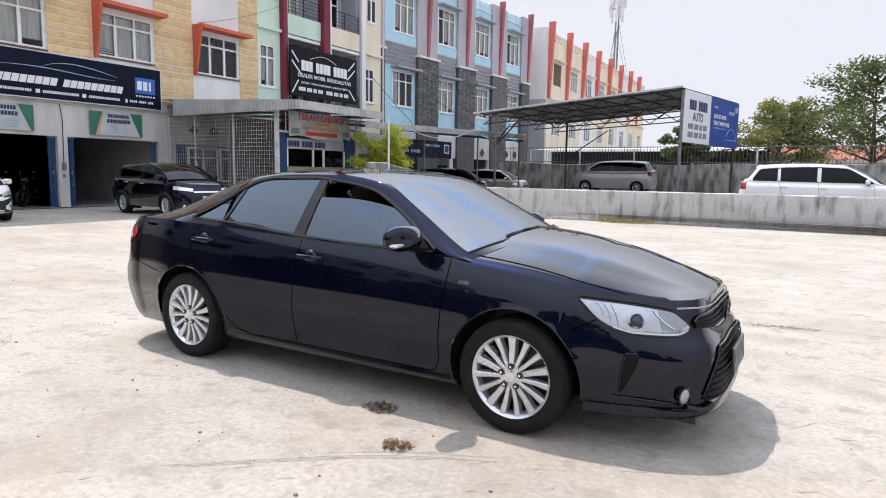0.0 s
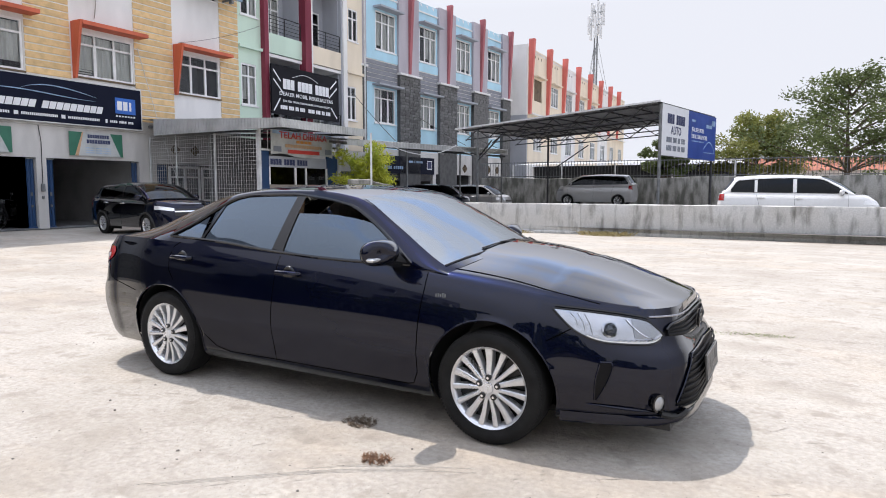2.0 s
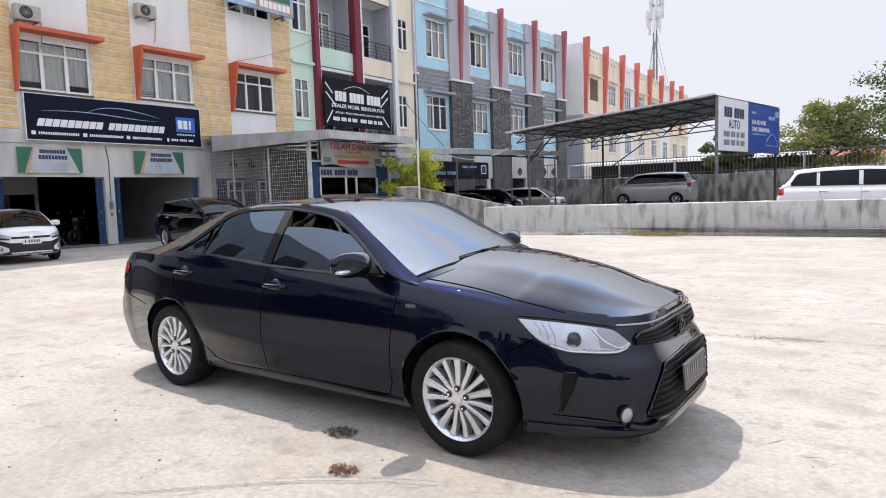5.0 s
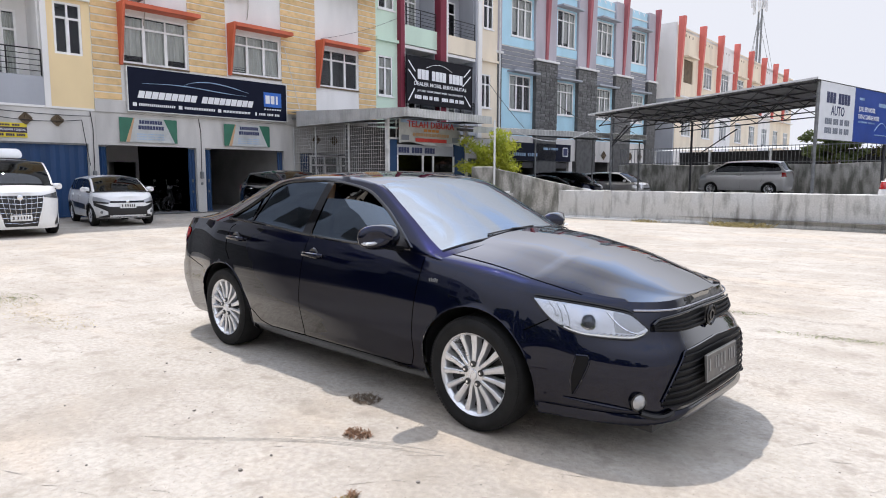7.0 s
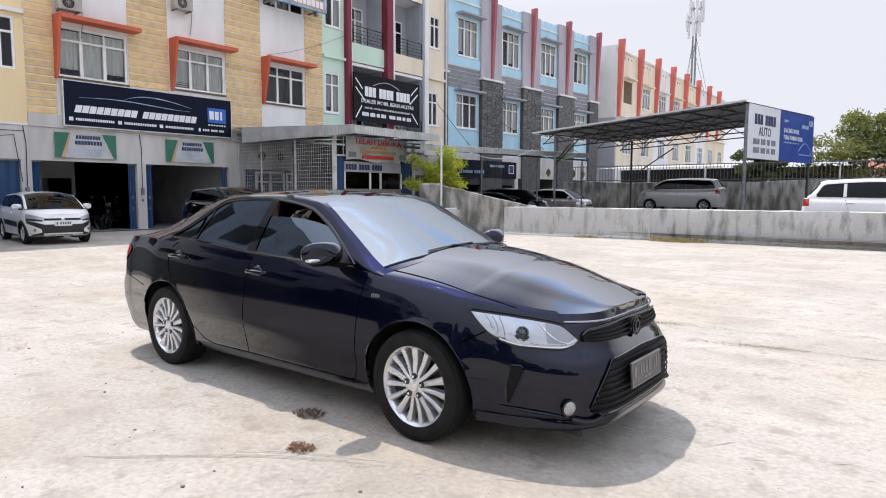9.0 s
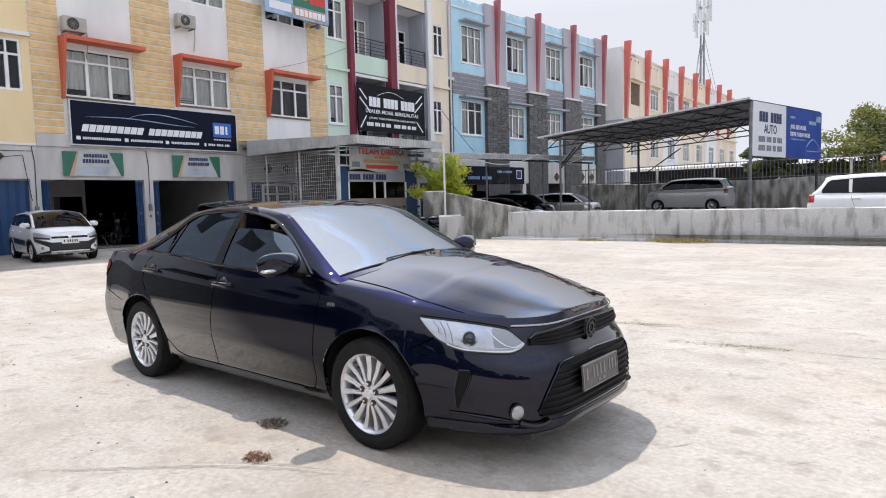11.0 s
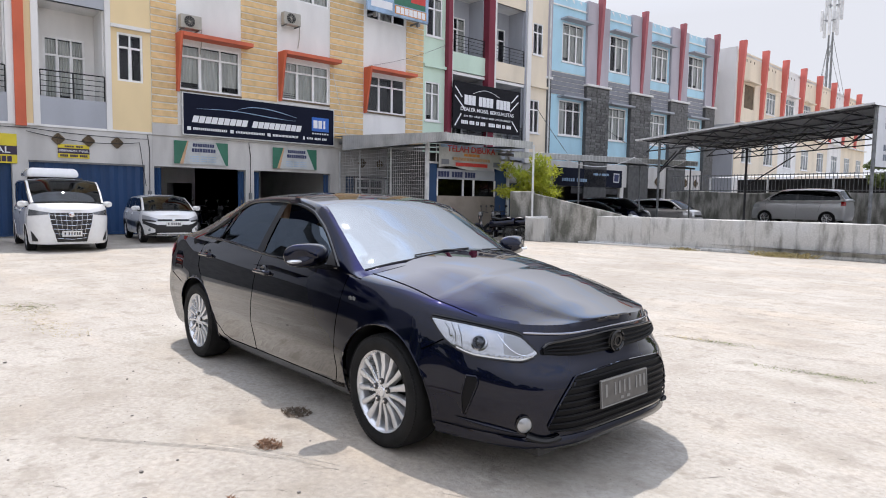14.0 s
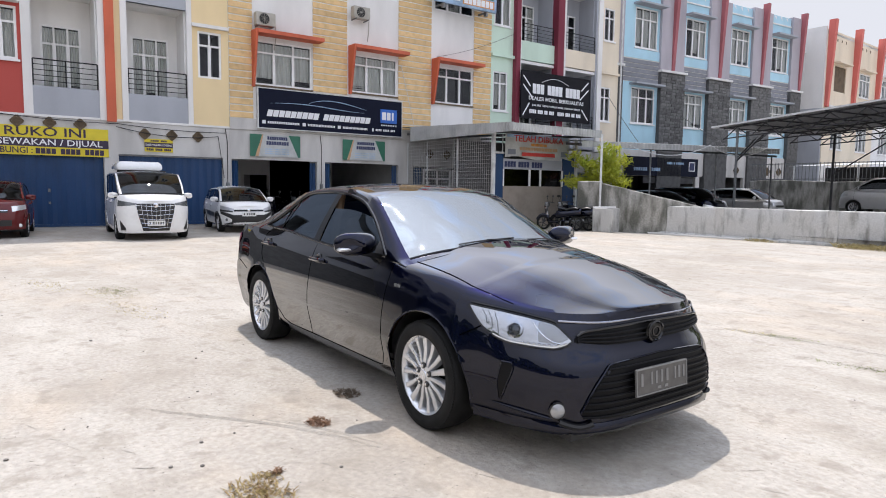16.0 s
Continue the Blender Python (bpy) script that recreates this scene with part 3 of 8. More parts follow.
    for sx in s["seats"]:
        for sd in (-1, 1):
            seat = new("seat")
            seat.parent = car
            seat.location = (sx, sd * 0.38, s.get("seat_z", 0.32))
            cm = s.get("cloth", M_DARK_CLOTH)
            part("cushion", box_bm(-0.25, 0.27, -0.25, 0.25, 0, 0.16, 0.05, seg=2), cm, seat)
            b = box_bm(-0.33, -0.2, -0.24, 0.24, 0.1, 0.72, 0.06, seg=2)
            bmesh.ops.rotate(b, verts=b.verts, cent=(-0.26, 0, 0.1), matrix=Matrix.Rotation(-0.25, 3, "Y"))
            part("seat_back", b, cm, seat)
            part("headrest", box_bm(-0.5, -0.4, -0.13, 0.13, 0.72, 0.9, 0.045, seg=2), cm, seat)
    bm = box_bm(cowl - 0.42, cowl + 0.02, -0.68, 0.68, 0.62, s["zdash"], 0.06, seg=2)
    part("dashboard", bm, M_DARK_CLOTH, car)
    # wheels
    for h in hubs:
        for sd in (-1, 1):
            wheel_thing(car, h, sd * (C.hw - 0.125), s["wr"], s["rim"], sd, s.get("spokes", 10), fine)
    # mirrors
    mx, mz = s["mirror"]
    for sd in (-1, 1):
        mir = new("wing_mirror")
        mir.parent = car
        mir.location = (mx, sd * (C.base(mx)[0] + (0.135 if fine else 0.10)), mz)
        bm = bmesh.new()
        rows = []
        for i in range(13):
            f = i / 12
            hw2, hh = (0.152 if fine else 0.125) * math.sin(math.pi * (0.12 + 0.76 * f)) ** 0.4, 0.078 * math.sin(math.pi * (0.1 + 0.78 * f)) ** 0.45
            xx = -0.06 + (0.17 if fine else 0.13) * f
            sc = 1.0 if f < 0.5 else math.sqrt(max(0.02, 1 - ((f - 0.5) / 0.52) ** 2))
            rows.append([(xx - 0.05 * max(0, math.cos(q)) * f, sd * 1.0 * hw2 * sc * math.copysign(abs(math.cos(q)) ** 0.7, math.cos(q)) + sd * 0.03, hh * sc * math.copysign(abs(math.sin(q)) ** 0.75, math.sin(q)) + 0.01) for q in [j * math.tau / 20 for j in range(21)]])
        grid_bm(rows, bm)
        bm.faces.new([bm.verts.new(p) for p in rows[-1][:-1]])
        bmesh.ops.remove_doubles(bm, verts=bm.verts[:], dist=0.0008)
        part("mirror_shell", bm, pm, mir)
        bm = bmesh.new()
        bm.faces.new([bm.verts.new((-0.052, p[1] * 0.97, p[2])) for p in rows[0][:-1]])
        part("mirror_glass", bm, M_CHROME, mir)
        part("mirror_foot", beam_bm((0.02, -sd * 0.17, -0.085), (0.02, sd * 0.0, -0.05), 0.07, 0.035), M_GLOSS_TRIM, mir)
        if fine:
            part("indicator", box_bm(0.0, 0.062, min(sd * 0.05, sd * 0.172), max(sd * 0.05, sd * 0.172), -0.034, -0.012, 0.01), M_LAMP_BODY, mir)
    # door handles
    for hx, hz2 in s["handles"]:
        for sd in (-1, 1):
            p = C.skin(hx, hz2, 0.0)
            dh = new("door_handle")
            dh.parent = car
            dh.location = (p.x, p.y if sd < 0 else -p.y, p.z)
            pts = [(-0.10, 0, 0), (-0.088, sd * 0.026, 0.002), (0, sd * 0.036, 0.004), (0.088, sd * 0.026, 0.002), (0.10, 0, 0)]
            part("grip", tube_bm(pts, [0.014, 0.017, 0.018, 0.017, 0.014], 10), pm if fine else s.get("handle_mat", pm), dh)
            part("cup", lathe_bm([(0.001, 0.006 * sd), (0.044, 0.007 * sd), (0.052, -0.006 * sd)], steps=24), M_GLOSS_TRIM if fine else pm, dh)
    # shut lines
    for line in s.get("seams", ()):
        for sd in (-1, 1):
            pts = []
            for (xa_, za_), (xb_, zb2) in zip(line, line[1:]):
                k = max(2, int(math.hypot(xb_ - xa_, zb2 - za_) / 0.05))
                for i in range(k + 1):
                    p = C.skin(xa_ + (xb_ - xa_) * i / k, za_ + (zb2 - za_) * i / k, -0.0005)
                    pts.append((p.x, p.y if sd < 0 else -p.y, p.z))
            part("shut_line", tube_bm(pts, 0.0034, 5), M_SEAM, car)
    return car, C



SEDAN = dict(front=1.045, nose_p=(5.8, 1.5), fx=((0, -0.05), (0.12, 0.0), (0.5, -0.005), (0.60, -0.022), (0.70, -0.060), (0.80, -0.080), (0.9, -0.093), (1, -0.108)), rear=-3.88, df=0.75, dr=0.47, wb=2.775, hw=0.91, wr=0.334, rim=0.240, spokes=15, paint=M_BLACK_PAINT, fine=True,
    rx=((0, 0.12), (0.12, 0.05), (0.3, 0.0), (0.52, 0.0), (0.57, 0.05), (0.8, 0.08), (0.93, 0.11), (1, 0.17)),
    prof=((0, 0.89), (0.04, 0.922), (0.10, 0.945), (0.16, 0.955), (0.27, 0.977), (0.40, 0.998), (0.50, 0.998), (0.69, 0.984), (0.80, 0.967), (0.91, 0.939), (1, 0.90)),
    shoulder=((-3.95, 0.96), (-3.82, 1.0), (-3.7, 1.04), (-3.5, 1.07), (-3.2, 1.07), (-2.77, 1.055), (-1.7, 1.015), (-0.7, 0.985), (-0.3, 0.96), (0.0, 0.93), (0.4, 0.867), (0.7, 0.822), (0.86, 0.812), (1.0, 0.808)),
    top=((-3.42, 1.095), (-3.2, 1.165), (-2.8, 1.325), (-2.4, 1.442), (-2.0, 1.488), (-1.6, 1.50), (-1.3, 1.487), (-1.05, 1.447), (-0.7, 1.28), (-0.36, 1.08)),
    rail=((-3.42, 1.075), (-3.1, 1.15), (-2.7, 1.297), (-2.3, 1.418), (-1.9, 1.452), (-1.5, 1.454), (-1.12, 1.408), (-0.8, 1.235), (-0.4, 1.0), (-0.3, 0.965)),
    railw=((-3.42, 0.72), (-3.0, 0.66), (-2.4, 0.60), (-1.8, 0.605), (-1.1, 0.635), (-0.7, 0.715), (-0.36, 0.80)),
    crown=((-3.9, 0.0), (-3.75, 0.02), (-3.0, 0.05), (-0.4, 0.150), (0.0, 0.150), (0.4, 0.128), (0.7, 0.078), (0.87, 0.026), (0.955, 0.0)),
    bow=((-3.4, -0.16), (-2.4, -0.08), (-1.6, 0.0), (-1.05, 0.07), (-0.36, 0.19)),
    cowl=-0.42, deck=-3.05, dlo=(-0.56, -2.80), cabin=(-0.30, -3.42), screen=(-0.37, -1.06), rear_screen=(-2.45, -3.28),
    dlo_low=((-2.80, 1.095), (-2.33, 1.078), (-1.65, 1.028), (-1.29, 1.010), (-0.92, 1.003), (-0.56, 1.004)),
    dlo_top=((-2.80, 1.097), (-2.62, 1.19), (-2.35, 1.345), (-2.24, 1.392), (-2.1, 1.414), (-1.68, 1.425), (-1.42, 1.405), (-1.13, 1.355), (-0.96, 1.275), (-0.75, 1.143), (-0.56, 1.006)),
    panes=((-0.58, -1.61, 0.13), (-1.615, -2.42, 0), (-2.46, -2.78, 0)), pillars=(((-1.612, -1.54), (-1.715, -1.618)), ((-2.43, -2.325), (-2.462, -2.35))),
    pillar_mat=M_PILLAR, seats=(-1.25, -2.15), zdash=0.98, cloth=M_TAN, mirror=(-0.68, 1.075), handles=((-1.51, 0.893), (-2.59, 0.943)), rear_round=2.8,
    seams=(((-0.43, 0.965), (-0.43, 0.88), (-0.455, 0.67), (-0.475, 0.36), (-0.51, 0.283), (-0.55, 0.272)), ((-0.55, 0.272), (-1.645, 0.275)), ((-1.62, 1.0), (-1.645, 0.6), (-1.645, 0.275)), ((-1.645, 0.275), (-2.10, 0.272), (-2.24, 0.30), (-2.36, 0.385)), ((-2.66, 0.765), (-2.72, 0.84), (-2.735, 0.93), (-2.71, 1.02), (-2.66, 1.055)), ((0.49, 0.715), (0.34, 0.645)), ((-3.13, 0.655), (-3.48, 0.72))))

# ---- the sedan in the yard ----
sedan, SC = build_car("sedan_car", SEDAN, "glossy black four-door sedan parked on sunlit concrete yard")

# ---- building materials ----
M_GROUND = ground_mat()
M_WHITE_WALL = mat("white_plaster", (0.80, 0.79, 0.77), 0.8, var=0.08, scale=0.9, bump=0.002, bscale=60, streak=0.3)
# ground-floor copy of the white plaster: dirt plus overhang shade in the colour
M_DULL_WALL = mat("dirty_shaded_white_plaster", (0.64, 0.625, 0.60), 0.85, var=0.14, scale=1.1, bump=0.002, bscale=60, streak=0.25)
M_CREAM = mat("cream_plaster", (0.80, 0.70, 0.55), 0.8, var=0.07, scale=0.8, bump=0.002, bscale=60, streak=0.3)
M_PEACH = mat("pale_yellow_plaster", (0.82, 0.65, 0.38), 0.8, var=0.06, scale=0.7, bump=0.002, bscale=60, streak=0.3)
M_RED_WALL = mat("red_plaster", (0.46, 0.075, 0.06), 0.8, var=0.08, scale=0.8, streak=0.3)
M_ORANGE = mat("orange_red_paint", (0.62, 0.13, 0.06), 0.6, var=0.1, scale=1.5, streak=0.4)
M_MAROON = mat("maroon_paint", (0.20, 0.022, 0.045), 0.7, var=0.1, scale=1.2, streak=0.3)
M_ROSE = mat("faded_red_paint", (0.42, 0.13, 0.145), 0.75, var=0.12, scale=1.2, streak=0.3)
M_GREYWALL = mat("blue_grey_plaster", (0.40, 0.42, 0.46), 0.8, var=0.08, scale=0.8, streak=0.3)
M_LILAC = mat("lilac_grey_plaster", (0.46, 0.43, 0.47), 0.8, var=0.08, scale=0.8, streak=0.3)
M_MINT = mat("mint_plaster", (0.60, 0.76, 0.63), 0.8, var=0.06, scale=0.8, streak=0.3)
M_SKYBLUE = mat("light_blue_plaster", (0.45, 0.70, 0.82), 0.8, var=0.07, scale=0.9, streak=0.3)
M_SIDING = mat("tan_siding_board", (0.76, 0.53, 0.26), 0.7, var=0.1, scale=4, bump=0.002, bscale=50, rnd=0.14)
M_SIDING_JOINT = mat("white_siding_backing", (0.78, 0.76, 0.70), 0.8, var=0.06)
M_SIDING_GREY = mat("grey_siding_board", (0.27, 0.28, 0.31), 0.75, var=0.1, scale=3, rnd=0.15)
M_STONE = mat("dark_stone_cladding", (0.17, 0.17, 0.168), 0.85, var=0.2, scale=5, bump=0.006, bscale=35, rnd=0.35)
M_MORTAR = mat("dark_mortar", (0.11, 0.11, 0.11), 0.9, var=0.15)
M_CORAL = mat("coral_red_paint", (0.66, 0.16, 0.13), 0.7, var=0.1, scale=1.2, streak=0.3)
M_FRAME = mat("white_window_frame", (0.82, 0.82, 0.81), 0.5, var=0.05)
M_CURTAIN = mat("pale_curtain", (0.76, 0.74, 0.70), 0.9, var=0.12, scale=6, streak=0.15)
# dark grey that stands in for shade in rooms and on walls
M_SHADE_GREY = mat("shade_grey_wall", (0.16, 0.16, 0.16), 0.9, var=0.1)
M_ROOM_PALE = mat("garage_plaster", (0.50, 0.50, 0.49), 0.85, var=0.12, scale=0.8)
M_ROOM_FLOOR = mat("garage_floor_tile", (0.28, 0.28, 0.28), 0.35, var=0.12, scale=1.5)
M_BLUE_SHUTTER = mat("blue_steel_shutter", (0.014, 0.055, 0.15), 0.45, var=0.16, scale=1.6, streak=0.25, metal=0.1)
M_NAVY = mat("navy_vinyl", (0.006, 0.009, 0.024), 0.55, spec=0.12, var=0.06)
M_BLACK_VINYL = mat("black_vinyl", (0.009, 0.009, 0.013), 0.55, spec=0.15, var=0.08)
M_BLUE_VINYL = mat("blue_vinyl", (0.02, 0.13, 0.52), 0.4, var=0.08)
M_ROYAL = mat("royal_blue_vinyl", (0.012, 0.06, 0.34), 0.4, var=0.12, scale=1.0)
M_WHITE_VINYL = mat("white_vinyl", (0.78, 0.79, 0.81), 0.4, var=0.03)
M_GREY_INK = mat("grey_print", (0.20, 0.22, 0.26), 0.5, var=0.04)
M_NAVY_INK = mat("navy_print", (0.02, 0.03, 0.10), 0.5, var=0.04)
M_SKY_INK = mat("pale_blue_print", (0.34, 0.50, 0.70), 0.5, var=0.2, scale=2)
M_RED_INK = mat("red_print", (0.60, 0.05, 0.04), 0.5, var=0.08)
M_GREEN_INK = mat("green_print", (0.03, 0.16, 0.10), 0.5, var=0.08)
M_TAN_INK = mat("tan_print", (0.55, 0.35, 0.20), 0.5, var=0.08)
M_YELLOW_INK = mat("yellow_print", (0.72, 0.58, 0.03), 0.5, var=0.06)
M_DARK_INK = mat("dark_purple_print", (0.035, 0.02, 0.05), 0.5, var=0.06)
M_BANNER = mat("pale_banner_cloth", (0.52, 0.54, 0.53), 0.8, var=0.12, scale=2)
M_ORANGE_INK = mat("orange_print", (0.66, 0.28, 0.06), 0.5, var=0.1)
M_RAIL = mat("black_steel_rail", (0.02, 0.02, 0.022), 0.5, metal=0.3, var=0.15)
M_STEEL = mat("grey_painted_steel", (0.22, 0.23, 0.235), 0.5, metal=0.3, var=0.2, scale=5)
M_DARK_STEEL = mat("dark_roof_steel", (0.07, 0.07, 0.075), 0.6, metal=0.3, var=0.2, scale=3)
M_WHITE_STEEL = mat("white_painted_steel", (0.66, 0.67, 0.67), 0.5, var=0.12, scale=4)
M_ROOF_SHEET = mat("pale_corrugated_sheet", (0.42, 0.42, 0.42), 0.5, metal=0.25, var=0.15, scale=1.2)
M_GALV = mat("galvanised_sheet", (0.52, 0.53, 0.52), 0.45, metal=0.35, var=0.14, scale=1.6)
M_WALL_CONC = mat("weathered_concrete", (0.52, 0.515, 0.495), 0.9, var=0.15, scale=4.5, bump=0.006, bscale=26, streak=0.26, detail=12, alt=(0.22, 0.217, 0.20), spread=(0.50, 0.72))
M_WALL_OLD = mat("mossy_dark_concrete", (0.36, 0.35, 0.32), 0.9, var=0.25, scale=3.2, bump=0.006, bscale=20, streak=0.30, detail=11, alt=(0.13, 0.13, 0.11), spread=(0.40, 0.60))
M_LOT = mat("grey_lot_paving", (0.16, 0.155, 0.15), 0.9, var=0.15, scale=0.8, bump=0.005)
M_AC = mat("beige_ac_casing", (0.42, 0.40, 0.35), 0.5, var=0.08)
M_VENT = mat("brown_vent_block", (0.14, 0.10, 0.06), 0.8, var=0.15)
M_PINKROOF = mat("orange_roof_tile", (0.42, 0.16, 0.10), 0.85, var=0.2, scale=2)


def boxes(name, material, parent, items, bevel=0.0, label=""):
    """One mesh of several boxes (x0, x1, y0, y1, z0, z1)."""
    bm = bmesh.new()
    for b in items:
        box_bm(*b, bevel=bevel, bm=bm)
    return part(name, bm, material, parent, label, smooth=False)


def slab(name, material, parent, x0, x1, y0, y1, z0, z1, bevel=0.0, label=""):
    return boxes(name, material, parent, [(x0, x1, y0, y1, z0, z1)], bevel, label)


def pierced(name, material, parent, y0, y1, z0, z1, holes=(), x=0.0, th=0.2, label=""):
    """An upright wall piece whose front lies at x, with openings (y0, y1, z0, z1) that go through."""
    ys = sorted({y0, y1, *[v for h in holes for v in h[:2] if y0 < v < y1]})
    zs = sorted({z0, z1, *[v for h in holes for v in h[2:] if z0 < v < z1]})
    bm = bmesh.new()
    for a, b in zip(ys, ys[1:]):
        for c, d in zip(zs, zs[1:]):
            cy, cz = (a + b) / 2, (c + d) / 2
            if any(h[0] < cy < h[1] and h[2] < cz < h[3] for h in holes):
                continue
            for xx in (x, x - th):
                bm.faces.new([bm.verts.new(p) for p in ((xx, a, c), (xx, b, c), (xx, b, d), (xx, a, d))])
    for a, b, c, d in [(y0, y1, z0, z1)] + [(max(h[0], y0), min(h[1], y1), max(h[2], z0), min(h[3], z1)) for h in holes]:
        for p, q in (((a, c), (b, c)), ((b, c), (b, d)), ((b, d), (a, d)), ((a, d), (a, c))):
            bm.faces.new([bm.verts.new(v) for v in ((x, *p), (x, *q), (x - th, *q), (x - th, *p))])
    bmesh.ops.remove_doubles(bm, verts=bm.verts[:], dist=0.0005)
    return part(name, bm, material, parent, label, smooth=False)


def window(parent, y0, y1, z0, z1, x=-0.06, cols=3, light=0.30, curtain=None, blind=False, seed=1, sill=True):
    """A white-framed casement window with fanlights, panes of glass and what hangs behind it."""
    w = new("window")
    w.parent = parent
    w.location = (x, 0, 0)
    fw, zt = 0.075, z1 - (z1 - z0) * light
    it = [(-0.04, 0.04, y0, y1, z0, z0 + fw), (-0.04, 0.04, y0, y1, z1 - fw, z1), (-0.04, 0.04, y0, y0 + fw, z0 + fw, z1 - fw), (-0.04, 0.04, y1 - fw, y1, z0 + fw, z1 - fw)]
    it.append((-0.035, 0.035, y0 + fw, y1 - fw, zt - 0.035, zt + 0.035))
    for k in range(1, cols):
        yy = y0 + (y1 - y0) * k / cols
        it.append((-0.035, 0.035, yy - 0.055, yy + 0.055, z0 + fw, zt - 0.035))
        it.append((-0.035, 0.035, yy - 0.03, yy + 0.03, zt + 0.035, z1 - fw))
    boxes("window_frame", M_FRAME, w, it)
    for k in range(cols):
        a, b = y0 + (y1 - y0) * k / cols + 0.03, y0 + (y1 - y0) * (k + 1) / cols - 0.03
        for c, d in ((z0 + 0.03, zt - 0.02), (zt + 0.02, z1 - 0.03)):
            bm = bmesh.new()
            bm.faces.new([bm.verts.new(p) for p in ((0.005, a, c), (0.005, b, c), (0.005, b, d), (0.005, a, d))])
            part("pane", bm, M_GLASS_HOUSE, w, smooth=False, recalc=False)
    if sill:
        slab("window_sill", M_FRAME, w, -0.04, 0.13, y0 - 0.06, y1 + 0.06, z0 - 0.07, z0 - 0.004)
    if curtain:
        rng = random.Random(seed)
        for k in range(cols):
            if rng.random() > curtain:
                continue
            a, b = y0 + (y1 - y0) * k / cols, y0 + (y1 - y0) * (k + 1) / cols
            n = 16
            lo = rng.choice((z0 + 0.05, z0 + 0.05, z0 + 0.3))
            rows = [[(-0.10 + 0.03 * math.sin(i * 1.9 + j * 0.3), a + (b - a) * i / n, lo + (z1 - 0.1 - lo) * j / 3) for j in range(4)] for i in range(n + 1)]
            part("curtain", grid_bm(rows), M_CURTAIN, w)
    if blind:
        n = int((z1 - z0) / 0.09)
        bm = bmesh.new()
        for i in range(n):
            z = z0 + 0.05 + i * 0.09
            for k in range(cols):
                a, b = y0 + (y1 - y0) * k / cols + 0.05, y0 + (y1 - y0) * (k + 1) / cols - 0.05
                box_bm(-0.13, -0.09, a, b, z, z + 0.05, bm=bm)
        part("blind", bm, M_CURTAIN, w, smooth=False)
    # the unlit room behind, its shade put into a dark wall colour
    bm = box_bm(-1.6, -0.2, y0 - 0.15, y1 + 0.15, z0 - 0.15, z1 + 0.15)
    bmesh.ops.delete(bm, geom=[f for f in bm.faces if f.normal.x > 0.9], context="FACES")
    part("room", bm, M_SHADE_GREY, w, smooth=False)
    return w


def folding_door(parent, y0, y1, z1, x=-0.12, name="shutter_door", leaf=0.14):
    """A closed accordion steel door of narrow upright leaves."""
    d = new(name)
    d.parent = parent
    d.location = (x, 0, 0)
    n = max(2, int((y1 - y0) / leaf))
    bm = bmesh.new()
    pts = []
    for i in range(n + 1):
        y = y0 + (y1 - y0) * i / n
        pts.append((0.0 if i % 2 else 0.05, y))
    grid_bm([[(a, b, 0.06), (a, b, z1)] for a, b in pts], bm)
    part("folding_sheet", bm, M_BLUE_SHUTTER, d, smooth=False)
    slab("bottom_rail", M_BLUE_SHUTTER, d, 0.0, 0.07, y0, y1, 0.03, 0.12)
    slab("track", M_STEEL, d, -0.02, 0.09, y0, y1, z1 - 0.06, z1 + 0.0)
    mid = (y0 + y1) / 2
    for za, zb in ((1.2, 1.32), (0.8, 0.88)):
        slab("lock", M_STEEL, d, 0.05, 0.09, mid - 0.03, mid + 0.03, za, zb)
    return d


def text_mesh(body, size, depth=0.004, space=1.0, shear=0.0):
    cu = bpy.data.curves.new("lettering", "FONT")
    cu.body, cu.size, cu.extrude, cu.align_x, cu.align_y, cu.space_character, cu.shear = body, size, depth, "CENTER", "CENTER", space, shear
    cu.resolution_u = 2
    cu.offset = size * 0.012
    ob = bpy.data.objects.new("lettering", cu)
    scene.collection.objects.link(ob)
    bpy.context.view_layer.update()
    me = bpy.data.meshes.new_from_object(ob.evaluated_get(bpy.context.evaluated_depsgraph_get()))
    bpy.data.objects.remove(ob)
    return me


ON_FACADE = Matrix(((0, 0, 1, 0), (1, 0, 0, 0), (0, 1, 0, 0), (0, 0, 0, 1)))


def lettering(parent, body, material, y, z, size, x=0.01, width=None, shear=0.0, turn=ON_FACADE):
    """Raised letters on an upright board that faces +x, centred at (y, z)."""
    me = text_mesh(body, size, shear=shear)
    me.materials.append(material)
    ob = new("lettering", me)
    ob.parent = parent
    k = 1.0
    if width:
        k = width / max(1e-3, ob.dimensions.x)
    ob.matrix_local = Matrix.Translation((x, y, z)) @ turn @ Matrix.Diagonal((k, 1, 1, 1))
    return ob


def glyph_row(parent, material, y0, y1, z0, z1, counts, x=0.008, slant=0.0, seed=3, gap=0.16):
    """A line of plain blocks that stands for a name or number, word by word."""
    rng = random.Random(seed)
    total = sum(counts) + 0.8 * (len(counts) - 1)
    step = (y1 - y0) / total
    y = y0
    for c in counts:
        for _ in range(c):
            a, b = y + step * gap / 2, y + step * (1 - gap / 2)
            bm = bmesh.new()
            vs = [[bm.verts.new((xx, p, q)) for p, q in ((a, z0), (b, z0), (b + slant, z1), (a + slant, z1))] for xx in (x, x - 0.006)]
            bm.faces.new(vs[0])
            for i in range(4):
                bm.faces.new((vs[0][i], vs[1][i], vs[1][(i + 1) % 4], vs[0][(i + 1) % 4]))
            part("printed_bar", bm, material, parent, smooth=False)
            y += step
        y += 0.8 * step


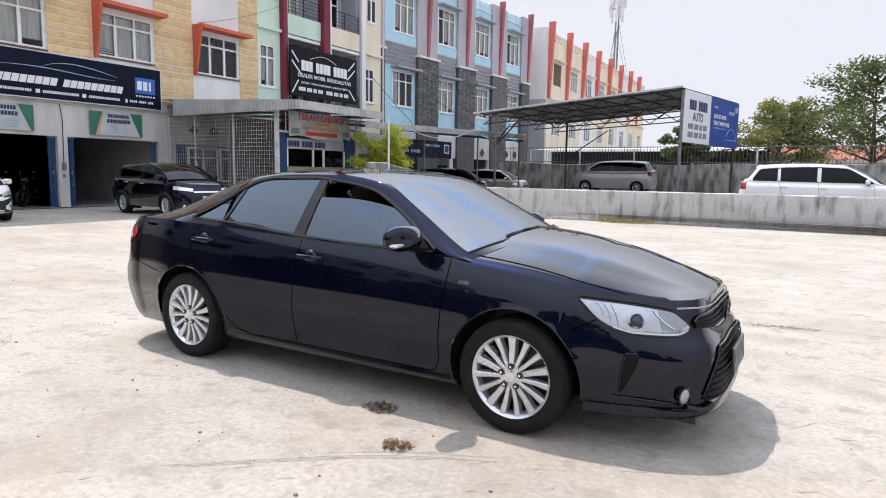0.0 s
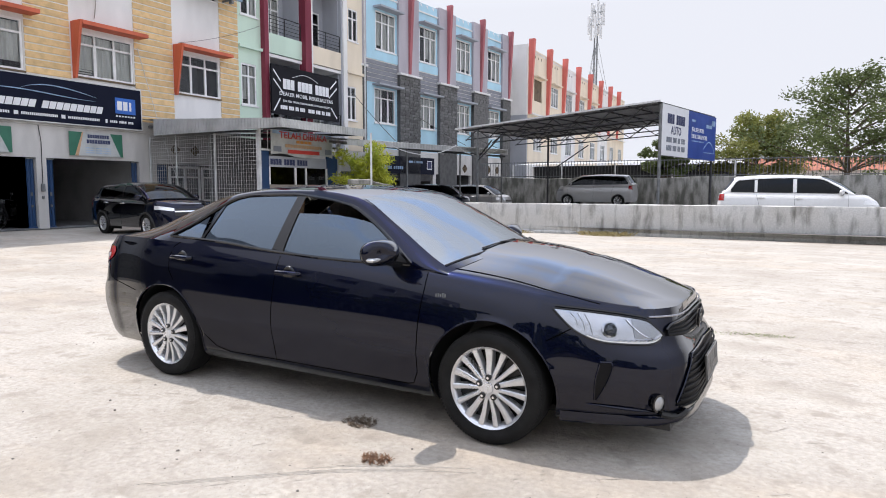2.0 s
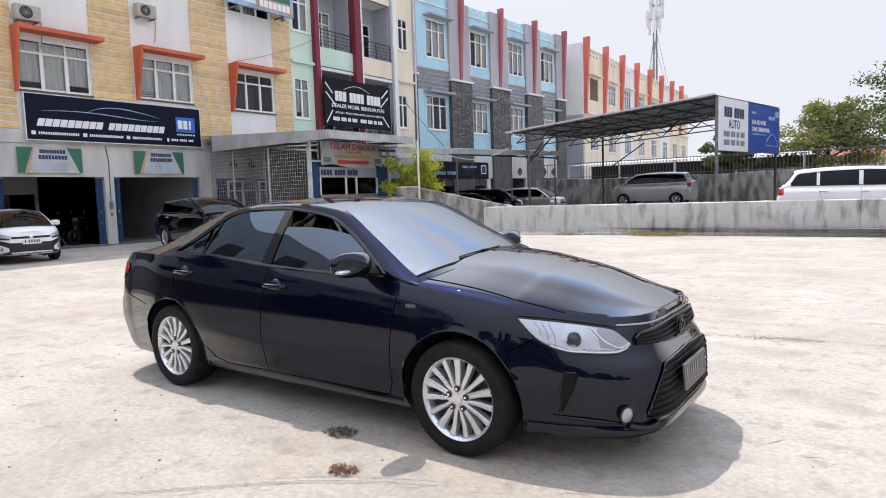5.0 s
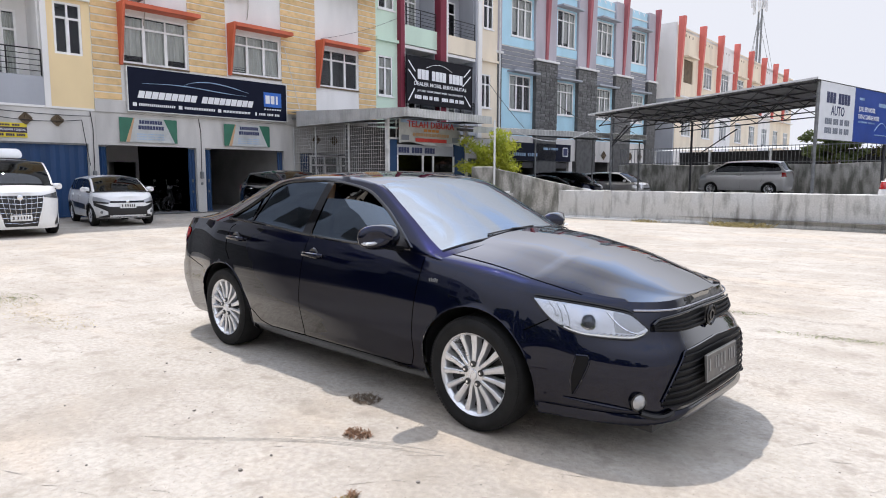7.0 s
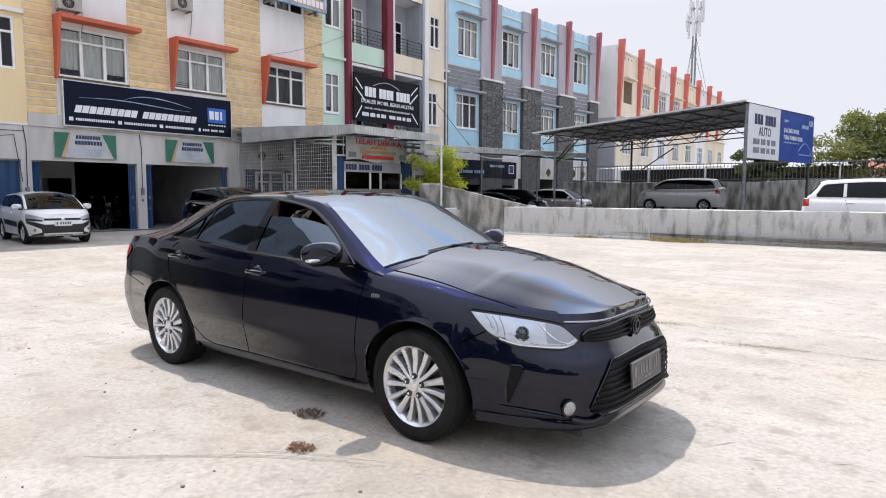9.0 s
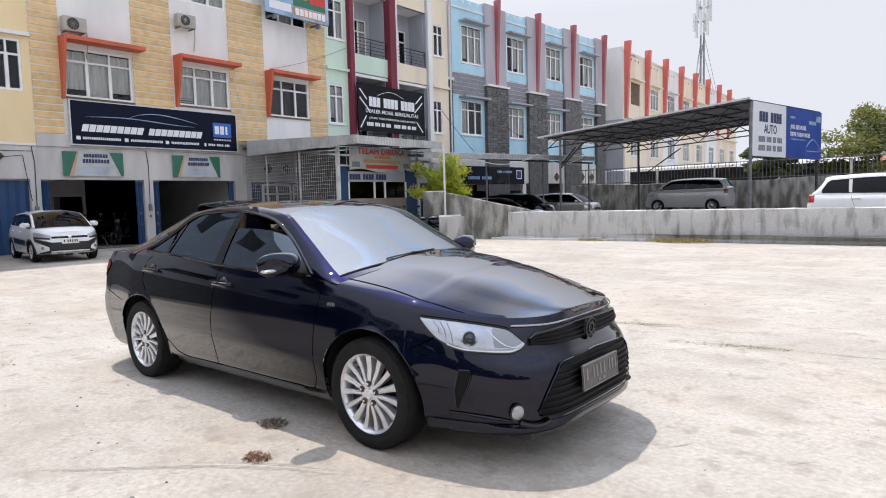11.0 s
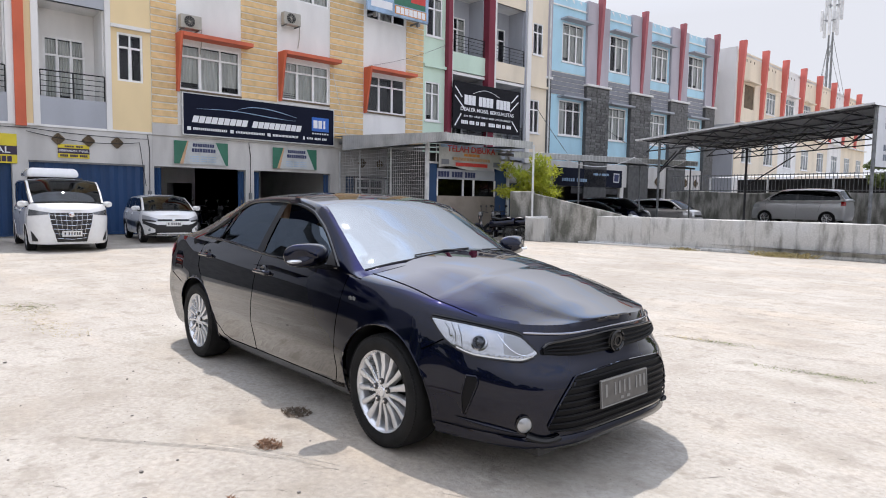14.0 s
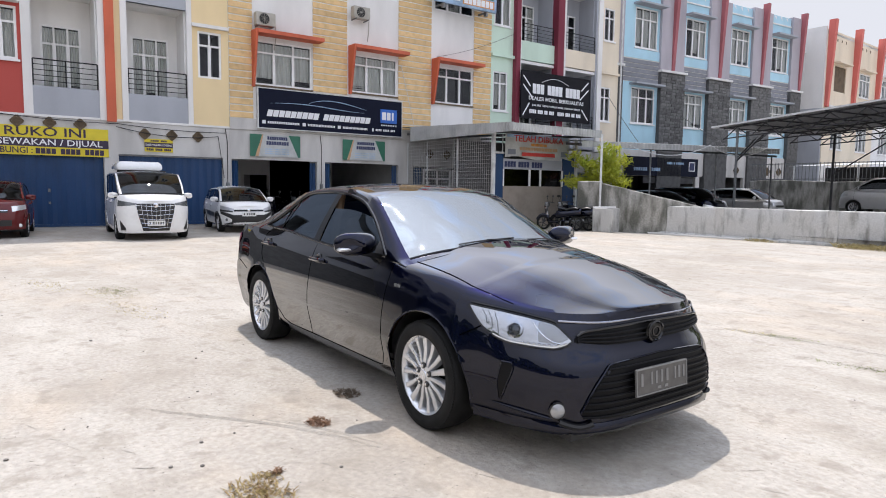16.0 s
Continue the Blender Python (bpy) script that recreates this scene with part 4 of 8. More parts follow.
def siding(parent, material, y0, y1, z0, z1, holes=(), pitch=0.26, gap=0.05, x=0.0, th=0.025, name="siding_board"):
    """Boards with open joints over a pale backing, each board a piece of its own."""
    cache = {}
    n = int((z1 - z0) / pitch)
    for i in range(n):
        z = z0 + i * pitch
        spans = [(y0, y1)]
        for h in holes:
            if h[2] < z + pitch and h[3] > z:
                spans = [s for a, b in spans for s in ((a, min(b, h[0])), (max(a, h[1]), b)) if s[1] - s[0] > 0.05]
        for a, b in spans:
            key = round(b - a, 3)
            if key not in cache:
                bm = box_bm(0, th, 0, b - a, 0, pitch - gap, 0.006)
                me = bpy.data.meshes.new(name)
                bm.to_mesh(me)
                bm.free()
                me.materials.append(material)
                cache[key] = me
            ob = new(name, cache[key])
            ob.parent = parent
            ob.location = (x, a, z)


def railing(parent, y0, y1, z0, z1, x=0.0, bars=5, posts=3):
    r = new("balcony_rail")
    r.parent = parent
    for i in range(posts):
        y = y0 + (y1 - y0) * i / (posts - 1)
        part("rail_post", tube_bm([(x, y, z0 - 0.05), (x, y, z1)], 0.022, 6), M_RAIL, r)
    for i in range(bars):
        z = z0 + (z1 - z0) * (i + 1) / bars
        part("rail_bar", tube_bm([(x, y0, z), (x, y1, z)], 0.022 if i == bars - 1 else 0.013, 6), M_RAIL, r)


def balcony(parent, y0, y1, floor, top, parapet, wall_mat, par_mat, deep=1.25, rail=0.87, seed=1, door=True):
    """A recessed balcony: parapet, rail, back wall with a glazed door, floor and soffit."""
    b = new("balcony")
    b.parent = parent
    slab("parapet", par_mat, b, -0.14, 0.02, y0, y1, floor, floor + parapet)
    slab("balcony_floor", M_WHITE_WALL, b, -deep, -0.14, y0, y1, floor, floor + 0.12)
    slab("soffit", M_WHITE_WALL, b, -deep, -0.002, y0, y1, top, top + 0.15)
    for yy in (y0, y1):
        slab("side_wall", wall_mat, b, -deep, -0.16, yy - 0.05, yy + 0.05, floor, top)
    dz = floor + 0.14
    o = (y0 + 0.35, y1 - 0.35, dz + 0.75, min(top - 0.35, dz + 3.05))
    holes = [o] if door else []
    pierced("back_wall", wall_mat, b, y0, y1, floor, top, holes, x=-deep, th=0.12)
    if door:
        window(b, *o, x=-deep - 0.05, cols=3, light=0.28, curtain=0.75, seed=seed, sill=False)
    railing(b, y0 + 0.03, y1 - 0.03, floor + parapet, floor + parapet + rail, x=-0.05)
    return b


def at_facade(x, y, turn=0.0):
    return pose(x, y, 0, 0, 0, turn)


# ---- ground and lot ----
bm = bmesh.new()
gx = [-1500, -300, -80] + [-40 + 4 * i for i in range(21)] + [80, 300, 1500]
grid_bm([[(x, y, 0) for y in gx] for x in gx], bm)
ground = tagged(part("ground", bm, M_GROUND, smooth=False), "pale dusty concrete yard with dirt stains and tyre marks", "ground", kind="structure")

# ---- left shophouse: red and pale yellow, two balconies ----
h1 = thing("shophouse", "red and pale yellow shophouse with balconies and closed blue doors", "building", "row of shophouses", at=at_facade(-22, 0))
doorsA = [(-2.85, 0.5, 0, 2.56), (0.95, 4.59, 0, 2.56)]
pierced("ground_wall", M_DULL_WALL, h1, -3.0, 4.86, 0, 3.68, doorsA)
slab("floor_band", M_WHITE_WALL, h1, -0.3, 0.03, -3.0, 4.86, 3.684, 3.76)
w_red = (-2.75, -1.88, 5.45, 7.12)
pierced("wall", M_RED_WALL, h1, -3.0, -1.78, 3.76, 14.2, [w_red])
window(h1, *w_red, cols=2, curtain=1.0, seed=4)
slab("hood", M_WHITE_WALL, h1, 0, 0.35, -3.4, -1.8, 7.22, 7.32)
w_yel = (3.73, 4.59, 5.5, 7.2)
pierced("wall", M_PEACH, h1, 3.52, 4.86, 3.76, 14.2, [w_yel, (3.73, 4.59, 9.7, 11.4)])
window(h1, *w_yel, cols=2, curtain=0.0, seed=5, sill=False)
window(h1, 3.73, 4.59, 9.7, 11.4, cols=2, curtain=0.0)
slab("ledge", M_WHITE_WALL, h1, 0.0, 0.12, 3.52, 4.86, 7.33, 7.45)
for a, b, m in ((-1.78, -1.52, M_WHITE_WALL), (0.42, 0.62, M_WHITE_WALL), (0.62, 0.92, M_ORANGE), (0.92, 1.13, M_PEACH), (1.13, 1.33, M_WHITE_WALL), (3.34, 3.52, M_WHITE_WALL)):
    slab("pilaster", m, h1, -0.2, 0.12 if m is M_ORANGE else 0.05 if m is M_WHITE_WALL else 0.0, a, b, 3.70 if m is not M_ORANGE else 3.66, 14.2)
for a, b, sd in ((-1.52, 0.42, 7), (1.33, 3.34, 8)):
    balcony(h1, a, b, 3.76, 7.85, 0.93, M_WHITE_WALL, M_GREYWALL, seed=sd)
    slab("beam", M_GREYWALL, h1, -0.16, 0.0, a, b, 7.85, 8.85)
    slab("upper_wall", M_WHITE_WALL, h1, -1.3, -1.2, a, b, 8.0, 14.2)
slab("party_wall", M_WHITE_WALL, h1, -9, -0.2, 4.80, 4.86, 0, 14.2)
slab("roof", M_WHITE_WALL, h1, -9, 0.05, -3.0, 4.86, 14.2, 14.4)
slab("back_wall", M_WHITE_WALL, h1, -9.2, -9, -3.0, 4.86, 0, 14.2)
for a, b, c, d in doorsA:
    folding_door(h1, a + 0.02, b - 0.02, d)


def vent_block(parent, y, z, s=0.19):
    v = new("vent_block")
    v.parent = parent
    v.location = (0.0, y, z)
    bm = bmesh.new()
    for k in range(4):
        a = k * math.pi / 2
        p0, p1 = (math.cos(a) * s, math.sin(a) * s), (math.cos(a + math.pi / 2) * s, math.sin(a + math.pi / 2) * s)
        beam_bm((0.03, *p0), (0.03, *p1), 0.05, 0.06, bm)
    part("vent_frame", bm, M_VENT, v, smooth=False)
    bm = bmesh.new()
    beam_bm((0.025, -s * 0.7, 0), (0.025, s * 0.7, 0), 0.04, 0.05, bm)
    beam_bm((0.025, 0, -s * 0.7), (0.025, 0, s * 0.7), 0.04, 0.05, bm)
    box_bm(0.004, 0.012, -s * 0.6, s * 0.6, -s * 0.6, s * 0.6, bm=bm)
    part("vent_cross", bm, M_VENT, v, smooth=False)


for y in (-2.0, -1.09, -0.2, 1.82, 2.74, 3.66):
    vent_block(h1, y, 3.30 if y > 0 else 3.5, 0.18)


def hang_board(name, label, y0, y1, z0, z1, material, x=-22 + 0.05, th=0.03, cat="sign", frame_mat=None):
    """A flat printed board or banner on the facade; its local origin is its lower left corner on the front face."""
    t = thing(name, label, cat, at=pose(x + th, y0, z0))
    slab("panel", material, t, -th, 0, 0, y1 - y0, 0, z1 - z0)
    if frame_mat:
        w, h, f = y1 - y0, z1 - z0, 0.035
        boxes("edge_frame", frame_mat, t, [(-th - 0.01, 0.012, -f, 0, -f, h + f), (-th - 0.01, 0.012, w, w + f, -f, h + f), (-th - 0.01, 0.012, 0, w, -f, 0), (-th - 0.01, 0.012, 0, w, h, h + f)])
    return t


# rent banner over the first door: yellow, dark band, yellow
b = hang_board("rent_banner", "yellow and dark banner offering the shophouse, over blue door", -2.95, 0.64, 2.42, 3.37, M_YELLOW_INK, x=-21.98, th=0.01, cat="banner")
slab("dark_band", M_DARK_INK, b, 0.001, 0.004, 0, 3.59, 0.28, 0.56)
lettering(b, "RUKO INI", M_DARK_INK, 1.75, 0.755, 0.40, 0.004, width=2.3)
lettering(b, "DISEWAKAN / DIJUAL", M_WHITE_VINYL, 1.72, 0.42, 0.28, 0.006, width=3.35)
lettering(b, "HUBUNGI :", M_DARK_INK, 0.72, 0.14, 0.28, 0.004, width=1.25)
glyph_row(b, M_DARK_INK, 1.42, 3.45, 0.05, 0.23, (4, 4, 4), x=0.006)
b = hang_board("small_rent_banner", "small yellow and dark banner over blue door", 1.8, 2.76, 2.68, 3.14, M_YELLOW_INK, x=-21.98, th=0.01, cat="banner")
slab("dark_band", M_DARK_INK, b, 0.001, 0.004, 0, 0.96, 0.15, 0.33)
lettering(b, "DISEWAKAN / DIJUAL", M_WHITE_VINYL, 0.48, 0.24, 0.10, 0.006, width=0.9)
glyph_row(b, M_DARK_INK, 0.06, 0.9, 0.04, 0.12, (4, 4, 4), x=0.004)
glyph_row(b, M_DARK_INK, 0.2, 0.76, 0.36, 0.42, (4, 3), x=0.004)

# ---- yellow shophouses with tan siding ----
h2 = thing("shophouse", "three-storey shophouses clad in tan siding with red-hooded windows and open garages", "building", "row of shophouses", at=at_facade(-22, 0))
gar = [(4.91, 8.5, 0, 2.54), (8.85, 12.5, 0, 2.54), (13.3, 17.4, 0, 2.5)]
pierced("ground_wall", M_DULL_WALL, h2, 4.864, 17.86, 0, 3.68, gar, th=0.18)
slab("fascia", M_DULL_WALL, h2, -0.2, 0.04, 4.864, 17.86, 3.684, 4.12)
bays = [(5.80, 8.32), (9.90, 12.45), (14.25, 16.75)]
wins = [(5.87, 8.28, 5.47, 7.2), (10.08, 12.40, 5.58, 7.2), (14.40, 16.72, 5.52, 7.22)]
for (a, b), w, sd in zip(bays, wins, (11, 12, 13)):
    up = (w[0], w[1], 9.75, 11.5)
    pierced("bay_wall", M_WHITE_WALL, h2, a, b, 4.12, 14.2, [w, up])
    window(h2, *w, cols=3, light=0.27, curtain=0.95 if sd < 13 else 0.0, blind=sd == 12, seed=sd, sill=False)
    window(h2, *up, cols=3, light=0.27, curtain=0.5, seed=sd + 9, sill=False)
    slab("sill_band", M_VENT, h2, 0.0, 0.06, w[0] - 0.03, w[1] + 0.04, w[2] - 0.07, w[2] - 0.004)
    # red hood: a tapering side fin and a sloping top slab
    hd = new("window_hood", None)
    hd.parent = h2
    bm = bmesh.new()
    y = w[0] - 0.03
    q = [(0.0, w[2] - 0.1), (0.16, w[2] - 0.1), (0.62, 7.5), (0.0, 7.5)]
    vs = [[bm.verts.new((xx, yy, zz)) for xx, zz in q] for yy in (y - 0.09, y)]
    for v4 in vs:
        bm.faces.new(v4)
    for i in range(4):
        bm.faces.new((vs[0][i], vs[0][(i + 1) % 4], vs[1][(i + 1) % 4], vs[1][i]))
    part("side_fin", bm, M_ORANGE, hd, smooth=False)
    slab("top_slab", M_ORANGE, hd, 0.0, 0.62, y + 0.002, w[1] + 0.3, 7.36, 7.5)
edges = [(4.864, 5.8), (8.32, 9.9), (12.45, 14.25), (16.75, 17.86)]
for a, b in edges:
    slab("siding_backing", M_SIDING_JOINT, h2, -0.2, 0.012, a, b, 4.12, 14.2)
slab("roof", M_WHITE_WALL, h2, -9, 0.05, 4.864, 17.86, 14.2, 14.4)
# garage rooms
for (a, b, c, d), sd in zip(gar[:2], (1, 2)):
    bm = box_bm(-8.5, -0.2, a - 0.3, b + 0.05, 0.02, 3.4)
    bmesh.ops.delete(bm, geom=[f for f in bm.faces if f.normal.x > 0.9 or f.normal.z < -0.9], context="FACES")
    part("garage_room", bm, M_ROOM_PALE, h2, smooth=False)
    slab("garage_floor", M_ROOM_FLOOR, h2, -8.5, 0.0, a - 0.3, b + 0.05, 0.0, 0.03)
    # folded blue leaves at both jambs
    for y0, y1 in ((a + 0.01, a + 0.30), (b - 0.30, b - 0.01)):
        folding_door(h2, y0, y1, d, x=-0.16, name="folded_door", leaf=0.05)
    slab("threshold", M_STEEL, h2, -0.1, 0.06, a, b, 0.03, 0.06)
pierced("inner_partition", M_WHITE_WALL, h2, 6.85, 8.54, 0.03, 3.4, [(7.25, 8.40, 0.03, 2.05)], x=-5.6, th=0.14)
slab("inner_column", M_WHITE_WALL, h2, -3.6, -3.3, 5.75, 6.05, 0.03, 3.4)
slab("inner_partition", M_ROOM_PALE, h2, -7.0, -3.4, 10.7, 10.8, 0.03, 3.4)
slab("back_wall", M_WHITE_WALL, h2, -9.2, -9, 4.864, 17.86, 0, 14.2)
# shop unit behind the mesh fence: blue panels and white window frames
window(h2, 13.9, 15.5, 0.9, 2.4, cols=2, curtain=0.0, sill=False)
window(h2, 15.6, 17.2, 0.9, 2.4, cols=2, curtain=0.0, sill=False)
folding_door(h2, 13.32, 13.85, 2.5)
slab("low_panel", M_BLUE_SHUTTER, h2, -0.15, -0.05, 13.86, 17.4, 0.0, 0.85)
for y in (14.2, 15.2, 16.2):
    vent_block(h2, y, 3.1, 0.2)
# service boxes and conduit on the white piers
for y in (4.74, 8.67):
    boxes("meter_box", M_STEEL, h2, [(0.0, 0.09, y - 0.06, y + 0.06, 1.35, 1.62), (0.0, 0.05, y - 0.04, y + 0.04, 1.1, 1.2)], 0.01)
    part("conduit", tube_bm([(0.03, y, 1.6), (0.03, y + 0.02, 3.1), (0.03, y - 0.05, 3.66)], 0.014, 6), M_RAIL, h2)

s = hang_board("shop_sign", "wide navy shop sign with car outline and white lettering bars", 5.95, 12.55, 3.80, 5.33, M_NAVY, x=-21.93, th=0.10, frame_mat=M_WHITE_STEEL)
glyph_row(s, M_WHITE_VINYL, 0.30, 4.95, 0.46, 0.72, (9, 9), slant=0.08, gap=0.12)
for y0, y1, n in ((0.35, 1.7, (18,)), (2.05, 3.3, (18,)), (3.65, 4.85, (18,)), (5.25, 6.25, (4, 4, 3))):
    glyph_row(s, M_WHITE_VINYL, y0, y1, 0.18, 0.27, n, gap=0.3)
boxes("icon", M_WHITE_VINYL, s, [(0.001, 0.006, y, y + 0.14, 0.16, 0.29) for y in (0.14, 1.83, 3.42)] + [(0.001, 0.006, 5.08, 5.16, 0.15, 0.29)])
pts1 = [(0.006, 0.5 + 4.2 * t, 0.98 + 0.06 * math.sin(t * 5) - 0.02 * t) for t in [i / 24 for i in range(25)]]
pts2 = [(0.006, 2.0 + 2.8 * t, 1.0 + 0.27 * math.sin(math.pi * min(1, t * 0.95) ** 0.7)) for t in [i / 24 for i in range(25)]]
for p in (pts1, pts2):
    part("car_outline", tube_bm(p, [0.004 + 0.016 * math.sin(math.pi * i / 24) for i in range(25)], 5), M_SKY_INK, s)
slab("logo_square", M_BLUE_VINYL, s, 0.001, 0.008, 5.5, 6.35, 0.55, 1.15)
boxes("logo_bar", M_WHITE_VINYL, s, [(0.009, 0.014, 5.58 + 0.25 * i, 5.58 + 0.25 * i + w, 0.68, 1.02) for i, w in ((0, 0.2), (1, 0.18), (2, 0.09))])
glyph_row(s, M_WHITE_VINYL, 5.5, 6.35, 0.42, 0.48, (7,), gap=0.4)


def leaflet_board(y0, y1, z0, z1):
    t = hang_board("hanging_banner", "white banner with green and tan corners over garage door", y0, y1, z0, z1, M_BANNER, x=-21.95, th=0.02, cat="banner")
    w, h = y1 - y0, z1 - z0
    for a, b, c, m in (((0, h), (0.5, h), (0.2, 0), M_GREEN_INK), ((0.36, h), (0.55, h), (0.22, 0.0), M_TAN_INK), ((w, h), (w - 0.5, h), (w - 0.1, 0), M_GREEN_INK)):
        bm = bmesh.new()
        sgn = 0 if a[0] == 0 else w
        q = [a, b, c, (sgn, 0)] if m is M_GREEN_INK else [a, b, (c[0] + 0.12, 0), c]
        bm.faces.new([bm.verts.new((0.003 if m is M_GREEN_INK else 0.002, *p)) for p in q])
        part("corner_print", bm, m, t, smooth=False)
    glyph_row(t, M_NAVY_INK, 0.70, 1.55, h - 0.2, h - 0.07, (9,), x=0.004)
    glyph_row(t, M_NAVY_INK, 0.66, 1.6, h - 0.4, h - 0.26, (9,), x=0.004)
    for k in range(3):
        glyph_row(t, M_SKY_INK, 0.6, 1.6, 0.1 + 0.09 * k, 0.14 + 0.09 * k, (7, 5, 6), x=0.004, gap=0.35)


leaflet_board(5.62, 7.72, 2.67, 3.54)
leaflet_board(9.65, 11.75, 2.67, 3.54)


def ac_unit(y, z):
    t = thing("air_conditioner", "beige outdoor air conditioner on a wall bracket", "air conditioner", "air conditioners", at=pose(-22, y, z))
    part("casing", box_bm(0.12, 0.42, 0, 0.78, 0.06, 0.56, 0.02), M_AC, t, smooth=False)
    bm = lathe_bm([(0.01, 0.0), (0.19, 0.0), (0.2, 0.012)], axis="z", steps=24)
    bm.transform(Matrix.Translation((0.422, 0.32, 0.31)) @ Matrix.Rotation(math.pi / 2, 4, "Y"))
    part("fan_recess", bm, M_TRIM, t)
    bm = bmesh.new()
    for k in range(6):
        a = k * math.pi / 6
        beam_bm((0.44, 0.32 - 0.19 * math.cos(a), 0.31 - 0.19 * math.sin(a)), (0.44, 0.32 + 0.19 * math.cos(a), 0.31 + 0.19 * math.sin(a)), 0.008, 0.008, bm)
    part("fan_guard", bm, M_AC, t, smooth=False)
    for yy in (0.1, 0.68):
        part("bracket", beam_bm((0.0, yy, 0.04), (0.46, yy, 0.04), 0.04, 0.04), M_STEEL, t)
    part("pipe", tube_bm([(0.14, 0.8, 0.3), (0.08, 0.9, 0.2), (0.03, 0.92, -0.3), (0.03, 0.85, -0.75)], 0.018, 6), M_AC, t)


ac_unit(5.82, 7.62)
ac_unit(10.02, 8.55)
s = thing("billboard", "colourful projecting billboard on steel arms", "billboard", at=pose(-22, 14.0, 9.95))
part("panel", box_bm(0.55, 0.67, 0, 3.6, 0, 1.7, 0.01), M_SKY_INK, s, smooth=False)
for i, (y0, y1, z0, z1, m) in enumerate(((0.1, 1.3, 0.75, 1.4, M_RED_INK), (1.5, 3.4, 0.55, 1.0, M_GREEN_INK), (1.6, 2.3, 0.9, 1.5, M_ORANGE_INK), (2.5, 3.4, 0.8, 1.4, M_RED_INK), (0.2, 1.4, 0.2, 0.55, M_WHITE_VINYL), (1.55, 3.45, 0.12, 0.5, M_ORANGE_INK))):
    slab("print", m, s, 0.671, 0.674 + 0.001 * i, y0, y1, z0, z1)
glyph_row(s, M_WHITE_VINYL, 1.6, 3.4, 0.16, 0.46, (7,), x=0.682)
for y in (0.5, 3.0):
    part("arm", beam_bm((0.0, y, -0.05), (0.66, y, -0.05), 0.06, 0.08), M_STEEL, s)
    part("arm_lug", box_bm(0.5, 0.7, y - 0.06, y + 0.06, -0.22, -0.09), M_STEEL, s, smooth=False)

# ---- green and cream shophouses ----
h3 = thing("shophouse", "three-storey mint and cream shophouses with maroon columns and balconies", "building", "row of shophouses", at=at_facade(-22, 0))
wg = [(18.02, 18.98, 5.45, 7.4), (18.05, 19.1, 9.65, 11.6)]
pierced("wall", M_MINT, h3, 17.865, 19.32, 3.7, 13.4, wg)
wc = [(26.0, 26.9, 5.48, 7.42), (26.2, 27.1, 10.03, 11.85)]
pierced("wall", M_CREAM, h3, 25.97, 27.54, 3.7, 13.4, wc)
for w, sd in zip(wg + wc, (21, 22, 23, 24)):
    window(h3, *w, cols=2, light=0.3, curtain=0.6, seed=sd)
for a, b, m, z in ((17.865, 19.32, M_MINT, 8.1), (25.97, 27.54, M_CREAM, 8.14)):
    slab("ledge", m, h3, 0, 0.15, a, b, z, z + 0.14)
for a, b, m, px in ((19.32, 19.59, M_MAROON, 0.28), (19.59, 19.84, M_WHITE_WALL, 0.06), (22.25, 22.72, M_MAROON, 0.28), (22.72, 23.04, M_WHITE_WALL, 0.10), (25.5, 25.62, M_GREYWALL, 0.04), (25.62, 25.965, M_WHITE_WALL, 0.12)):
    slab("column", m, h3, -0.25, px, a, b, 3.7, 13.9)
for a, b, pm, sd in ((19.84, 22.25, M_MINT, 31), (23.04, 25.5, M_CREAM, 32)):
    balcony(h3, a, b, 8.2, 12.3, 0.95, M_GREYWALL, pm, rail=0.9, seed=sd)
    balcony(h3, a, b, 3.8, 8.0, 0.95, M_GREYWALL, M_GREYWALL, rail=0.9, seed=sd + 3)
    slab("beam", pm, h3, -0.16, 0.0, a, b, 12.3, 13.4)
slab("roof", M_WHITE_WALL, h3, -9, 0.05, 17.865, 27.54, 13.4, 13.6)
slab("back_wall", M_WHITE_WALL, h3, -9.2, -9, 17.865, 27.54, 0, 13.4)
pierced("ground_wall", M_DULL_WALL, h3, 17.865, 27.98, 0, 3.68, [(18.3, 22.2, 0, 2.5), (22.8, 27.2, 0, 2.5)])
folding_door(h3, 18.32, 22.18, 2.5)
folding_door(h3, 22.82, 27.18, 2.5)
part("downpipe", tube_bm([(0.1, 27.66, 3.2), (0.1, 27.66, 13.3)], 0.05, 8), M_WHITE_STEEL, h3)
slab("joint_wall", M_LILAC, h3, -0.5, -0.1, 27.54, 28.1, 0, 13.6)

s = hang_board("dealer_sign", "black dealer sign with white lettering and crossed stripes", 19.55, 24.65, 5.2, 7.53, M_BLACK_VINYL, x=-21.6, th=0.06, frame_mat=M_BLACK_VINYL)
glyph_row(s, M_WHITE_VINYL, 0.75, 4.3, 1.25, 1.75, (3, 4, 4), gap=0.12)
lettering(s, "DEALER MOBIL BERKUALITAS", M_WHITE_VINYL, 2.55, 1.0, 0.27, 0.006, width=4.1)
lettering(s, "JUAL BELI  TUKAR TAMBAH MOBIL CASH DAN KREDIT", M_WHITE_VINYL, 2.55, 0.66, 0.14, 0.006, width=3.6)
glyph_row(s, M_WHITE_VINYL, 0.55, 2.35, 0.24, 0.43, (4, 3, 2, 3), gap=0.15)
glyph_row(s, M_WHITE_VINYL, 2.6, 4.4, 0.24, 0.43, (4, 3, 2, 3), gap=0.15)
